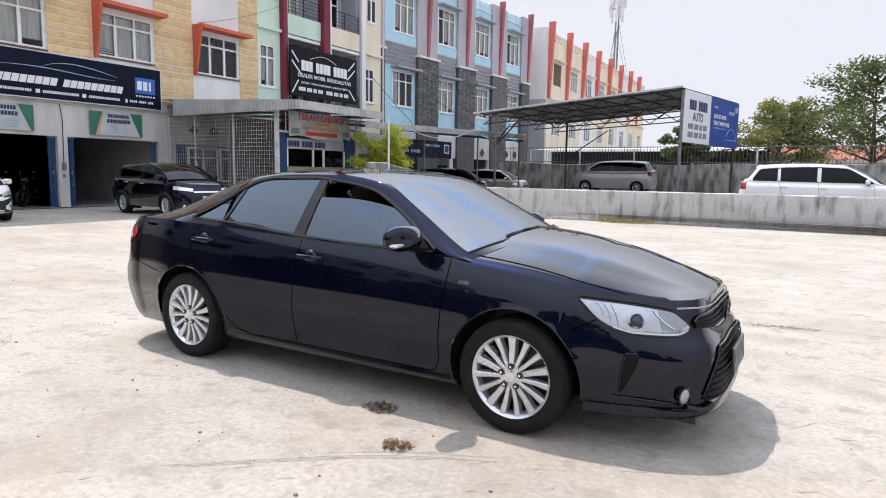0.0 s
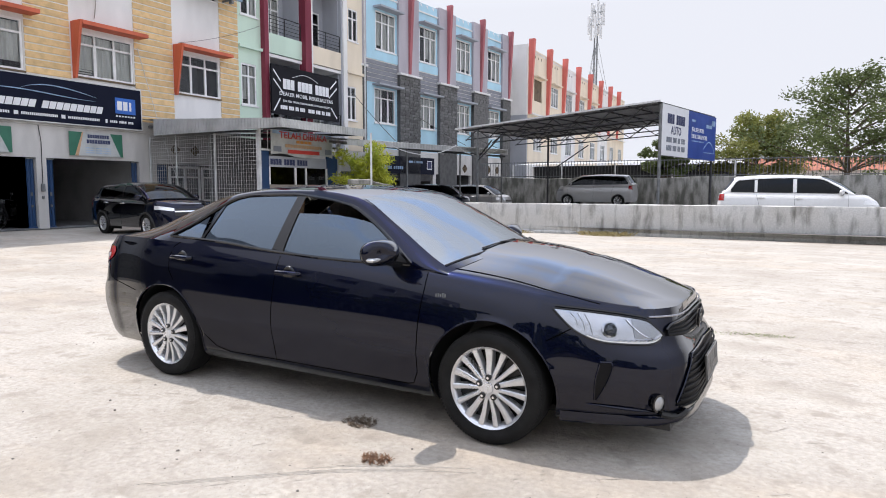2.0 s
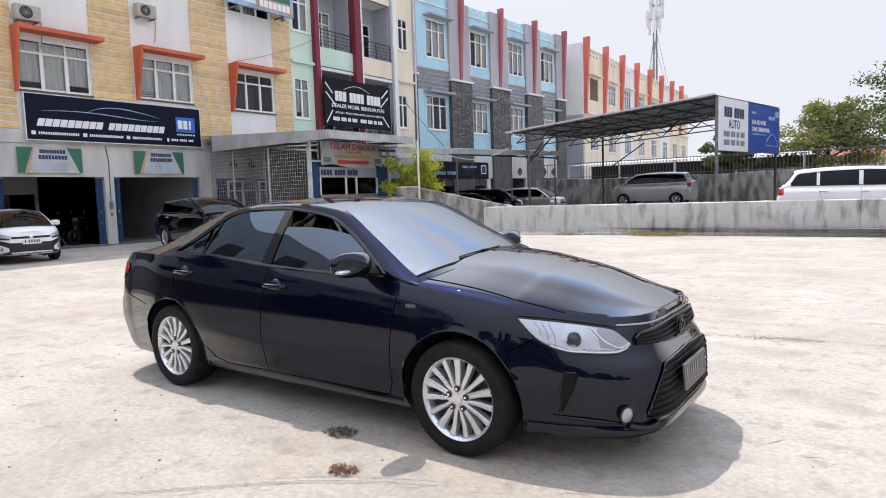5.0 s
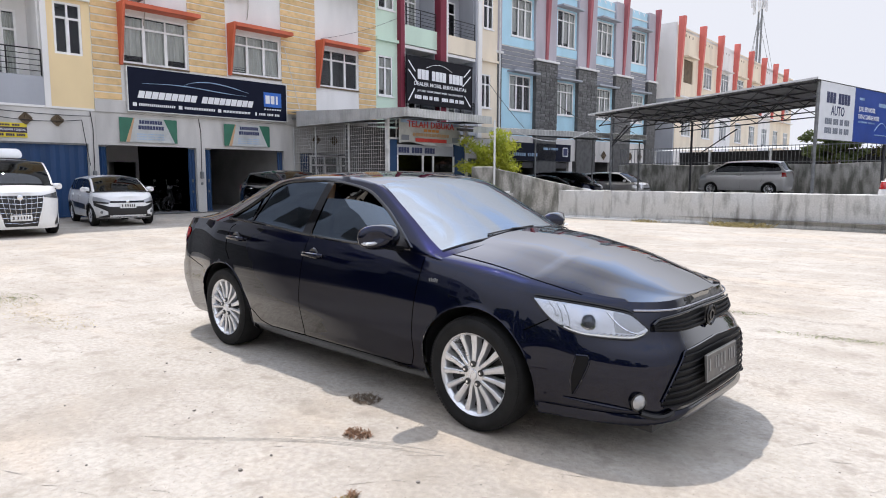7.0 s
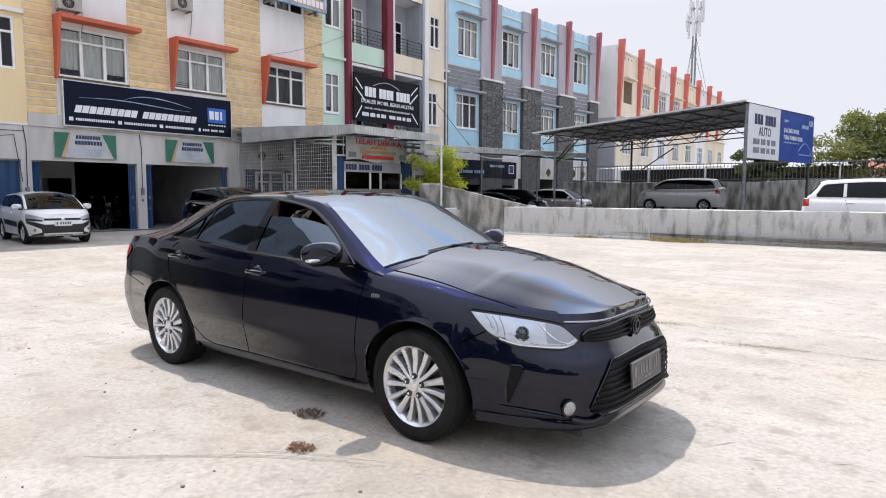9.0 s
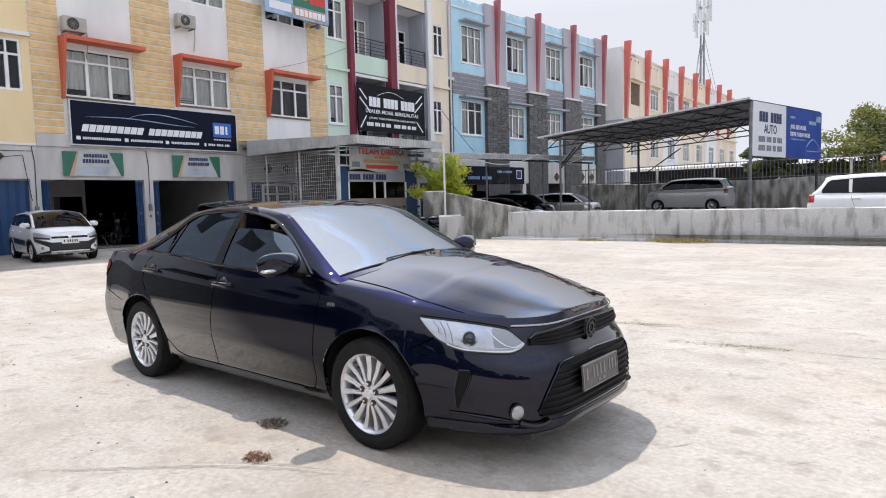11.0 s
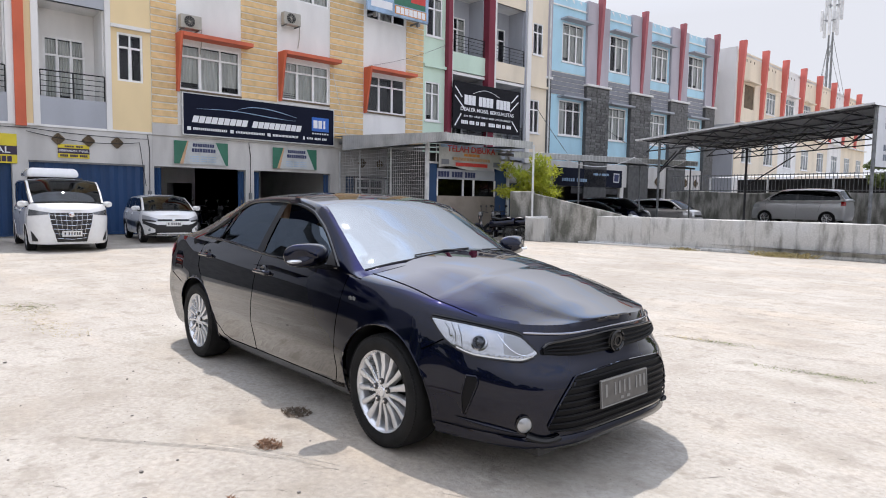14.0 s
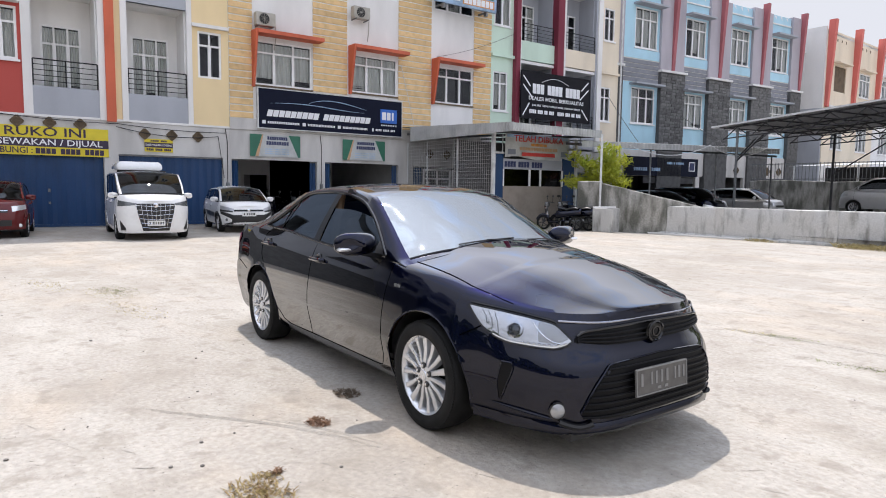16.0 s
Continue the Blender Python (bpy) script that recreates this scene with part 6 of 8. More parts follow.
part("brace", beam_bm((CW + 0.78, 0, 2.9), (CW + 2.1, 0, 4.0), 0.05, 0.05), M_DARK_STEEL, cp)
part("brace", beam_bm((CW + 0.75, CD, 2.4), (CW + 3.3, CD, 3.9), 0.05, 0.05), M_DARK_STEEL, cp)
part("brace", beam_bm((CW + 0.75, 0.02, 3.0), (CW + 0.75, 1.2, 3.95), 0.05, 0.05), M_DARK_STEEL, cp)
sb = thing("sign_board", "white and blue sign board on the end of the carport", "sign", at=pose(-3.83, 23.3, 0, 0, 0, -10) @ pose(0.10, 0, 0))
slab("white_panel", M_WHITE_VINYL, sb, -0.03, 0, 0.0, 3.05, 2.86, 4.95)
slab("blue_panel", M_ROYAL, sb, -0.03, 0, 3.054, 6.95, 2.86, 4.95)
glyph_row(sb, M_NAVY_INK, 0.5, 2.6, 4.2, 4.6, (3, 4), gap=0.15)
lettering(sb, "AUTO", M_NAVY_INK, 1.55, 3.92, 0.5, 0.004, width=1.2)
glyph_row(sb, M_GREY_INK, 0.45, 2.65, 3.42, 3.64, (4, 3, 2, 3), gap=0.2)
glyph_row(sb, M_GREY_INK, 0.45, 2.65, 3.08, 3.3, (4, 3, 2, 3), gap=0.2)
lettering(sb, "JUAL BELI MOBIL", M_WHITE_VINYL, 4.35, 4.15, 0.26, 0.004, width=1.7)
lettering(sb, "TUKAR TAMBAH MOBIL", M_WHITE_VINYL, 4.55, 3.85, 0.26, 0.004, width=2.2)
glyph_row(sb, M_SKY_INK, 3.5, 5.2, 3.62, 3.68, (8, 6), gap=0.35)
part("car_outline", tube_bm([(0.008, 5.2 + 1.5 * i / 16, 3.35 + 0.35 * math.sin(math.pi * i / 16)) for i in range(17)] + [(0.008, 6.7 - 1.5 * i / 8, 3.2 - 0.02 * (i % 2)) for i in range(9)], 0.02, 5), M_SKY_INK, sb)
for y0, y1, z0, z1 in ((5.5, 6.3, 4.35, 4.5), (6.3, 6.8, 4.5, 4.75), (3.5, 4.0, 4.5, 4.6)):
    slab("print", M_SKY_INK, sb, 0.001, 0.005, y0, y1, z0, z1)
boxes("edge_frame", M_STEEL, sb, [(-0.06, -0.03, 0, 6.95, 2.84, 2.9), (-0.06, -0.03, 0, 6.95, 4.9, 4.96), (-0.06, -0.03, 0, 0.05, 2.9, 4.9), (-0.06, -0.03, 6.9, 6.95, 2.9, 4.9)])


# ---- plants ----
def leaf_mat(name, base, alt):
    m = mat(name, base, 0.6, var=0.3, scale=1.2, alt=alt, bscale=8)
    n, l = m.node_tree.nodes, m.node_tree.links
    b, out = n["Principled BSDF"], n["Material Output"]
    tr, mx = n.new("ShaderNodeBsdfTranslucent"), n.new("ShaderNodeMixShader")
    l.new(b.inputs["Base Color"].links[0].from_socket, tr.inputs["Color"])
    mx.inputs[0].default_value = 0.45
    l.new(b.outputs[0], mx.inputs[1])
    l.new(tr.outputs[0], mx.inputs[2])
    l.new(mx.outputs[0], out.inputs["Surface"])
    return m


M_LEAF = leaf_mat("green_leaves", (0.14, 0.175, 0.062), (0.075, 0.105, 0.035))
M_LEAF_YEL = leaf_mat("olive_leaves", (0.25, 0.26, 0.07), (0.14, 0.16, 0.04))
M_LEAF_BUSH = leaf_mat("yellow_green_leaves", (0.46, 0.48, 0.05), (0.25, 0.32, 0.03))
M_BARK = mat("brown_bark", (0.12, 0.09, 0.065), 0.9, var=0.25, scale=5, bump=0.01, bscale=20, streak=0.3)
M_DRY = mat("dry_grass", (0.50, 0.42, 0.20), 0.9, var=0.3, scale=9)
M_GRASS = mat("green_grass", (0.27, 0.31, 0.11), 0.8, var=0.3, scale=9)


def leaves_mesh(name, clumps, per, size, material, parent, rng, aspect=2.2, droop=0.3, flat_z=0.75):
    verts, faces = [], []
    for c, r in clumps:
        for _ in range(per):
            d = Vector((rng.gauss(0, 1), rng.gauss(0, 1), rng.gauss(0, 1)))
            d = d.normalized() * r * rng.random() ** 0.5
            d.z *= flat_z
            p = c + d
            a = Vector((rng.gauss(0, 1), rng.gauss(0, 1), rng.gauss(0, 0.5) - droop)).normalized()
            b = a.cross(Vector((rng.gauss(0, 1), rng.gauss(0, 1), rng.gauss(0, 1)))).normalized()
            s = size * rng.uniform(0.6, 1.3)
            k = len(verts)
            verts += [p - a * s * aspect / 2, p + b * s * 0.5, p + a * s * aspect / 2, p - b * s * 0.5]
            faces.append((k, k + 1, k + 2, k + 3))
    me = bpy.data.meshes.new(name)
    me.from_pydata(verts, [], faces)
    me.materials.append(material)
    ob = new(name, me)
    ob.parent = parent
    return ob


def tree(label, at, height, spread, trunk_h, seed, material, tiers=5, dense=130, leaf=0.16):
    """A trunk with forking limbs and flat, layered sprays of small leaves."""
    rng = random.Random(seed)
    t = thing("tree", label, "tree", at=at)
    bm = bmesh.new()
    top = Vector((rng.uniform(-0.3, 0.3), rng.uniform(-0.3, 0.3), height * 0.93))
    path = [Vector((0, 0, 0)), Vector((0.05, 0.02, trunk_h * 0.5)), Vector((0.0, 0.08, trunk_h)), top * 0.62 + Vector((0, 0, 0.2)), top]
    tube_bm(path, [0.17 * height / 6, 0.14 * height / 6, 0.12 * height / 6, 0.06 * height / 6, 0.015], 9, bm)
    clumps = []
    for k in range(tiers):
        f = k / (tiers - 1)
        z0 = trunk_h + (height * 0.88 - trunk_h) * f
        reach = spread * (1.0 - 0.62 * f) * rng.uniform(0.85, 1.1)
        n = 7 - int(3 * f)
        for j in range(n):
            a = j * math.tau / n + rng.uniform(-0.35, 0.35) + k
            l = reach * rng.uniform(0.65, 1.12)
            p0 = Vector((0, 0, z0 * 0.93))
            p1 = Vector((math.cos(a) * l * 0.5, math.sin(a) * l * 0.5, z0 + l * 0.16))
            p2 = Vector((math.cos(a) * l, math.sin(a) * l, z0 + l * rng.uniform(0.12, 0.36)))
            tube_bm([p0, p1, p2], [0.05 * height / 6, 0.03 * height / 6, 0.008], 5, bm)
            for q in (0.45, 0.7, 0.9, 1.05):
                c = p0.lerp(p1, q * 2) if q < 0.5 else p1.lerp(p2, (q - 0.5) * 2)
                clumps.append((c + Vector((rng.uniform(-0.3, 0.3), rng.uniform(-0.3, 0.3), rng.uniform(0.0, 0.3))), spread * 0.23 * rng.uniform(0.6, 1.25)))
    clumps.append((top, spread * 0.12))
    part("trunk", bm, M_BARK, t)
    tagged(leaves_mesh("crown", clumps, dense, leaf, material, t, rng, flat_z=0.62), kind="stuff")
    return t


tree("spreading green tree with layered branches behind the lot", pose(3.4, 38.5, 0.3), 7.7, 5.0, 2.3, 3, M_LEAF, 5, 105, 0.10)
tree("olive-green tree with open crown behind the sign board", pose(-1.3, 41.0, 0.3), 5.8, 3.1, 2.0, 8, M_LEAF_YEL, 5, 120, 0.095)
tree("spreading green tree with layered branches behind the lot", pose(9.2, 41.0, 0.3), 7.4, 4.8, 2.2, 15, M_LEAF, 5, 105, 0.105)
tree("small dark round tree behind the bar fence", pose(-6.3, 38.0, 1.0), 3.4, 1.5, 1.2, 21, M_LEAF, 4, 110, 0.11)

bu = thing("bamboo_bush", "bright yellow-green feathery bush by the shop front", "bush", at=pose(-13.9, 16.7, 0))
rng = random.Random(5)
bm = bmesh.new()
cl = []
for k in range(22):
    a, l = rng.uniform(0, math.tau), rng.uniform(0.3, 1.05)
    z = rng.uniform(1.7, 3.15)
    tip = Vector((math.cos(a) * l * 0.9, math.sin(a) * l * 1.35, z))
    tube_bm([(0.1 * math.cos(a), 0.1 * math.sin(a), 0.4), (tip.x * 0.4, tip.y * 0.4, z * 0.75), tip], [0.02, 0.014, 0.005], 5, bm)
    cl.append((tip, 0.36))
    cl.append((tip * 0.75 + Vector((0, 0, 0.45)), 0.36))
part("stems", bm, M_LEAF_YEL, bu)
tagged(leaves_mesh("leaves", cl, 95, 0.05, M_LEAF_BUSH, bu, rng, aspect=4.5, droop=0.6), kind="stuff")
part("planter", box_bm(-0.6, 0.6, -0.6, 0.6, 0, 0.45, 0.03), M_WALL_OLD, bu, smooth=False)
for x, y, z, r, m in ((0.5, 34.2, 1.9, 0.8, M_LEAF), (-2.3, 34.3, 1.9, 0.7, M_LEAF), (4.0, 35.5, 1.6, 1.1, M_LEAF), (8.0, 36, 1.5, 1.2, M_LEAF_YEL), (13.0, 36.2, 1.4, 1.3, M_LEAF), (-8.8, 32.8, 0.9, 0.55, M_LEAF)):
    sh = thing("shrub", "low green shrub along the retaining wall", "shrub", "shrubs", at=pose(x, y, min(z - 1.2, 0.0 if y > 33.7 else 0.55)))
    rng = random.Random(int(x * 10))
    bm = bmesh.new()
    cl = []
    for k in range(8):
        a = rng.uniform(0, math.tau)
        tip = Vector((math.cos(a) * r * rng.random(), math.sin(a) * r * 0.6 * rng.random(), 1.2 + r * rng.random()))
        tube_bm([(0, 0, 0), tip], [0.03, 0.008], 5, bm)
        cl.append((tip, r * 0.45))
    part("stems", bm, M_BARK, sh)
    tagged(leaves_mesh("leaves", cl, 110, 0.08, m, sh, rng), kind="stuff")
# far belt of trees and low roofs
rng = random.Random(12)
cl = [(Vector((x, 92 + rng.uniform(-4, 4), rng.uniform(1.0, 3.6))), rng.uniform(1.6, 3.0)) for x in [-14 + 1.6 * i for i in range(80)]]
tagged(leaves_mesh("distant_trees", cl, 130, 0.42, M_LEAF, None, rng), "far belt of green trees beyond the lot", "trees", kind="stuff")
for x, y, w, h, m in ((2.0, 56, 9, 3.0, M_PINKROOF), (14.0, 60, 10, 3.2, M_PINKROOF), (26.0, 58, 9, 3.0, M_PINKROOF), (-3.5, 60, 6, 3.4, M_WHITE_STEEL)):
    hs = thing("house", "low far house with a sloping roof", "house", "far houses", at=pose(x, y, 0))
    slab("wall", M_WHITE_WALL, hs, -w / 2, w / 2, 0, 5, 0, h)
    bm = bmesh.new()
    grid_bm([[(-w / 2 - 0.4, -0.5, h), (w / 2 + 0.4, -0.5, h)], [(-w / 2 - 0.4, 2.5, h + 1.2), (w / 2 + 0.4, 2.5, h + 1.2)], [(-w / 2 - 0.4, 5.5, h), (w / 2 + 0.4, 5.5, h)]], bm)
    part("roof", bm, m, hs, smooth=False)
    slab("window", M_GLASS_TINT, hs, -w / 4, -w / 4 + 1.2, -0.03, -0.01, 1.0, 2.1)
    slab("window", M_GLASS_TINT, hs, w / 4 - 1.2, w / 4, -0.03, -0.01, 1.0, 2.1)
sh5 = thing("white_shed", "long low white roofed shed behind the bar fence", "shed", at=pose(-17, 38, 0))
part("roof_sheet", corrugated_bm((0, 0, 3.15), (15, 0, 3.2), (15, 5, 3.5), (0, 5, 3.45), 60), M_WHITE_STEEL, sh5, smooth=False)
for k in range(5):
    part("post", beam_bm((0.3 + 3.6 * k, 0.1, 0), (0.3 + 3.6 * k, 0.1, 3.15), 0.1, 0.1), M_WHITE_STEEL, sh5)
slab("shade_wall", M_DARK_STEEL, sh5, 0, 15, 4.9, 5.0, 0, 3.2)


# ---- the sedan's nose, tail and trim ----
def sk(u, z, off=0.0):
    """A point of the sedan's right nose; negative u lies on the left."""
    p = SC.skin_u(abs(u), z, off)
    return p if u >= 0 else Vector((p.x, -p.y, p.z))


def sheet_on_nose(name, u0, u1, top, low, material, off, n=24, m=4, parent=None, label=""):
    rows = []
    for i in range(n + 1):
        u = u0 + (u1 - u0) * i / n
        a, b = top(u), low(u)
        rows.append([sk(u, a + (b - a) * j / m, off) for j in range(m + 1)])
    return part(name, grid_bm(rows), material, parent or sedan, label)


# headlamps
HL_TOP = smoothcurve((0.633, 0.680), (0.66, 0.708), (0.715, 0.758), (0.78, 0.776), (0.87, 0.797), (0.978, 0.820))
HL_LOW = smoothcurve((0.633, 0.676), (0.665, 0.654), (0.725, 0.636), (0.86, 0.646), (0.90, 0.666), (0.935, 0.708), (0.978, 0.815))
M_LAMP_POCKET = mat("satin_lamp_housing", (0.40, 0.41, 0.43), 0.3, metal=0.35, var=0.06)
for sd in (1, -1):
    hl = new("headlight")
    hl.parent = sedan
    sheet_on_nose("reflector", 0.633 * sd, 0.978 * sd, lambda u: HL_TOP(abs(u)), lambda u: HL_LOW(abs(u)), M_LAMP_CHROME, 0.004, 30, 6, hl)
    rim = [sk(sd * (0.633 + 0.345 * i / 24), HL_TOP(0.633 + 0.345 * i / 24), 0.006) for i in range(25)] + [sk(sd * (0.978 - 0.345 * i / 24), HL_LOW(0.978 - 0.345 * i / 24), 0.006) for i in range(25)]
    part("lamp_bezel", tube_bm(rim, 0.005, 6), M_GLOSS_TRIM, hl)
    part("brow", tube_bm([sk(sd * (0.70 + 0.275 * i / 20), HL_TOP(0.70 + 0.275 * i / 20) + 0.012, 0.003) for i in range(21)], 0.008, 6), M_GLOSS_TRIM, hl)
    for u, z, r, m in ((0.85, 0.716, 0.044, M_LAMP_CHROME),):
        p, q = sk(u * sd, z, 0.006), sk(u * sd, z, 0.03)
        d = (q - p).normalized()
        bm = lathe_bm([(r, -0.002), (r * 1.02, 0.008), (r * 0.80, 0.010), (r * 0.66, 0.001)], axis="z", steps=24)
        bm.transform(Matrix.Translation(p) @ d.to_track_quat("Z", "Y").to_matrix().to_4x4())
        part("projector_ring", bm, m, hl)
        bm = lathe_bm([(r * 0.66, 0.001), (r * 0.5, 0.009), (r * 0.25, 0.012), (0.0005, 0.013)], axis="z", steps=24)
        bm.transform(Matrix.Translation(p) @ d.to_track_quat("Z", "Y").to_matrix().to_4x4())
        part("projector_lens", bm, M_LENS, hl)
    part("light_strip", tube_bm([sk(sd * (0.66 + 0.25 * i / 20), HL_LOW(0.66 + 0.25 * i / 20) + 0.008, 0.007) for i in range(21)], 0.005, 6), M_WHITE_PAINT, hl)
    for i in range(8):
        u = 0.70 + 0.018 * i
        p = sk(u * sd, HL_LOW(u) + 0.017, 0.008)
        bm = bmesh.new()
        bmesh.ops.create_uvsphere(bm, u_segments=8, v_segments=6, radius=0.007, matrix=Matrix.Translation(p))
        part("running_lamp", bm, M_CHROME, hl)
    # pale inner pocket, swept divider and dark flutes
    sheet_on_nose("inner_pocket", 0.655 * sd, 0.775 * sd, lambda u: HL_TOP(abs(u)) - 0.008, lambda u: HL_LOW(abs(u)) + 0.026 + 0.05 * max(0.0, abs(u) - 0.70), M_LAMP_POCKET, 0.007, 14, 4, hl)
    part("divider", tube_bm([sk(sd * (0.690 + 0.105 * i / 12), 0.664 + 0.100 * (i / 12) ** 2.2, 0.009) for i in range(13)], 0.0035, 6), M_CHROME, hl)
    for i in range(3):
        u = 0.912 + 0.016 * i
        part("flute", tube_bm([sk(sd * u, HL_TOP(u) - 0.014, 0.006), sk(sd * (u - 0.012), 0.5 * (HL_TOP(u) + HL_LOW(u)), 0.007), sk(sd * (u - 0.016), max(HL_LOW(u), 0.67) + 0.010, 0.006)], 0.0022, 5), M_LAMP_POCKET, hl)
    part("lamp_cover", grid_bm([[sk(sd * (0.633 + 0.345 * i / 24), HL_TOP(0.633 + 0.345 * i / 24) + (HL_LOW(0.633 + 0.345 * i / 24) - HL_TOP(0.633 + 0.345 * i / 24)) * j / 5, 0.004 + 0.022 * math.sin(math.pi * j / 5) ** 0.5 * math.sin(math.pi * i / 24) ** 0.4) for j in range(6)] for i in range(25)]), M_LAMP_CLEAR, hl)

# upper grille
gr = new("grille")
gr.parent = sedan
G_TOP = smoothcurve((0.0, 0.742), (0.35, 0.738), (0.56, 0.726), (0.625, 0.69))
G_LOW = smoothcurve((0.0, 0.640), (0.35, 0.648), (0.625, 0.672))
sheet_on_nose("grille_back", -0.625, 0.625, lambda u: G_TOP(abs(u)), lambda u: G_LOW(abs(u)), M_GRILLE, 0.003, 40, 4, gr)
for k, w in ((0.0, 0.010), (0.36, 0.008), (0.62, 0.008), (0.86, 0.008)):
    pts = [sk(-0.61 + 1.22 * i / 40, (lambda u: G_TOP(abs(u)) + (G_LOW(abs(u)) - G_TOP(abs(u))) * k)(-0.61 + 1.22 * i / 40), 0.012) for i in range(41)]
    part("grille_bar", tube_bm(pts, w * 0.8, 8), M_GLOSS_TRIM if k == 0 else M_GRILLE, gr)
part("grille_strip", tube_bm([sk(-0.70 + 1.40 * i / 44, smoothcurve((0.0, 0.766), (0.4, 0.764), (0.70, 0.772))(abs(-0.70 + 1.40 * i / 44)), 0.010) for i in range(45)], 0.0055, 8), mat("smoked_chrome", (0.34, 0.34, 0.37), 0.15, metal=0.9, var=0.05), gr)
em = sk(0.0, 0.683, 0.028)
bm = lathe_bm([(0.064, 0.0), (0.069, 0.010), (0.060, 0.014), (0.054, 0.004)], axis="z", steps=36)
lathe_bm([(0.030, 0.002), (0.034, 0.012), (0.026, 0.012), (0.024, 0.002)], axis="z", steps=24, bm=bm)
bm.transform(Matrix.Translation(em) @ Matrix.Rotation(math.pi / 2, 4, "Y") @ Matrix.Diagonal((0.86, 1.0, 1, 1)))
part("emblem", bm, M_GLOSS_TRIM, gr)
bm = lathe_bm([(0.0005, 0.0), (0.066, 0.0)], axis="z", steps=30)
bm.transform(Matrix.Translation(em - Vector((0.006, 0, 0))) @ Matrix.Rotation(math.pi / 2, 4, "Y") @ Matrix.Diagonal((0.86, 1.0, 1, 1)))
part("emblem_plate", bm, M_TRIM, gr)

# lower grille, number plate, fog lamps, lip
lg = new("lower_grille")
lg.parent = sedan
L_TOP = smoothcurve((0.0, 0.575), (0.44, 0.560), (0.50, 0.52), (0.60, 0.40), (0.66, 0.315))
L_LOW = smoothcurve((0.0, 0.275), (0.5, 0.283), (0.66, 0.308))
sheet_on_nose("grille_back", -0.655, 0.655, lambda u: L_TOP(abs(u)), lambda u: L_LOW(abs(u)), M_GRILLE, 0.0025, 44, 5, lg)
for k in range(8):
    z = 0.300 + 0.034 * k
    lim = max(u for u in [0.01 * i for i in range(66)] if L_TOP(u) > z + 0.006)
    part("slat", tube_bm([sk(-lim + 2 * lim * i / 40, z, 0.012) for i in range(41)], 0.0055, 6), M_GRILLE, lg)
edge = [sk(-0.655 + 1.31 * i / 60, L_TOP(abs(-0.655 + 1.31 * i / 60)), 0.008) for i in range(61)]
part("grille_edge", tube_bm(edge, 0.005, 8), M_BLACK_PAINT, lg)
lipz = smoothcurve((0.0, 0.232), (0.55, 0.235), (0.75, 0.225), (0.95, 0.225))
rows = []
for i in range(81):
    u = -0.972 + 1.944 * i / 80
    p, q = sk(u, 0.27), sk(u, 0.27, 0.01)
    d = (q - p)
    d.z = 0
    d.normalize()
    fade = min(1.0, (0.972 - abs(u)) / 0.35)
    rows.append([(p + d * (o * fade - 0.003 * (1 - fade))) * 1.0 + Vector((0, 0, lipz(abs(u)) - 0.232 + z - 0.27)) for o, z in ((0.0, 0.262), (0.005, 0.252), (0.010, 0.238), (0.009, 0.218), (0.0, 0.206), (-0.05, 0.204))])
part("front_lip", grid_bm(rows), M_BLACK_PAINT, sedan, angle=60)
part("under_tray", box_bm(-0.2, 0.95, -0.6, 0.6, 0.17, 0.21), M_TRIM, sedan, smooth=False)
for sd in (1, -1):
    fg = new("fog_lamp")
    fg.parent = sedan
    p, q = sk(0.752 * sd, 0.328, 0.004), sk(0.752 * sd, 0.328, 0.03)
    d = Vector((0.9, (q - p).normalized().y * 0.6, 0)).normalized()
    rot = Matrix.Translation(p) @ d.to_track_quat("Z", "Y").to_matrix().to_4x4()
    bm = lathe_bm([(0.046, -0.01), (0.049, 0.012), (0.040, 0.014)], axis="z", steps=28)
    bm.transform(rot)
    part("fog_ring", bm, M_GLOSS_TRIM, fg)
    bm = lathe_bm([(0.040, 0.010), (0.026, 0.017), (0.0005, 0.020)], axis="z", steps=24)
    bm.transform(rot)
    part("fog_lens", bm, mat("fog_lens_glass", (0.42, 0.43, 0.44), 0.15, metal=0.6, var=0.1), fg)
    part("fog_wing", tube_bm([sk(sd * (0.60 + 0.15 * i / 10), 0.272 - 0.018 * math.sin(math.pi * i / 10), 0.012) for i in range(11)], 0.018, 8), M_GLOSS_TRIM, fg)
    # slanted corner vent with its raised edge, the fold above it and the lip's fold below
    V_OUT = smoothcurve((0.335, 0.914), (0.44, 0.907), (0.548, 0.893))
    V_IN = smoothcurve((0.335, 0.910), (0.475, 0.875), (0.53, 0.866), (0.548, 0.868))
    cv = new("corner_vent")
    cv.parent = sedan
    zz = [0.335 + 0.213 * i / 16 for i in range(17)]
    part("vent_back", grid_bm([[sk(sd * (V_OUT(z) + (V_IN(z) - V_OUT(z)) * j / 3), z, 0.0025) for j in range(4)] for z in zz]), M_GRILLE, cv)
    part("vent_edge", tube_bm([sk(sd * V_OUT(z), z, 0.002) for z in zz] + [sk(sd * V_IN(z), z, 0.004) for z in reversed(zz)], 0.0055, 6), M_BLACK_PAINT, cv)
    part("bumper_fold", tube_bm([sk(sd * (0.93 - 0.165 * i / 16), 0.312 - 0.034 * (i / 16), 0.004) for i in range(17)], [0.002 + 0.008 * math.sin(math.pi * (0.02 + 0.96 * i / 16)) for i in range(17)], 8), M_BLACK_PAINT, sedan)

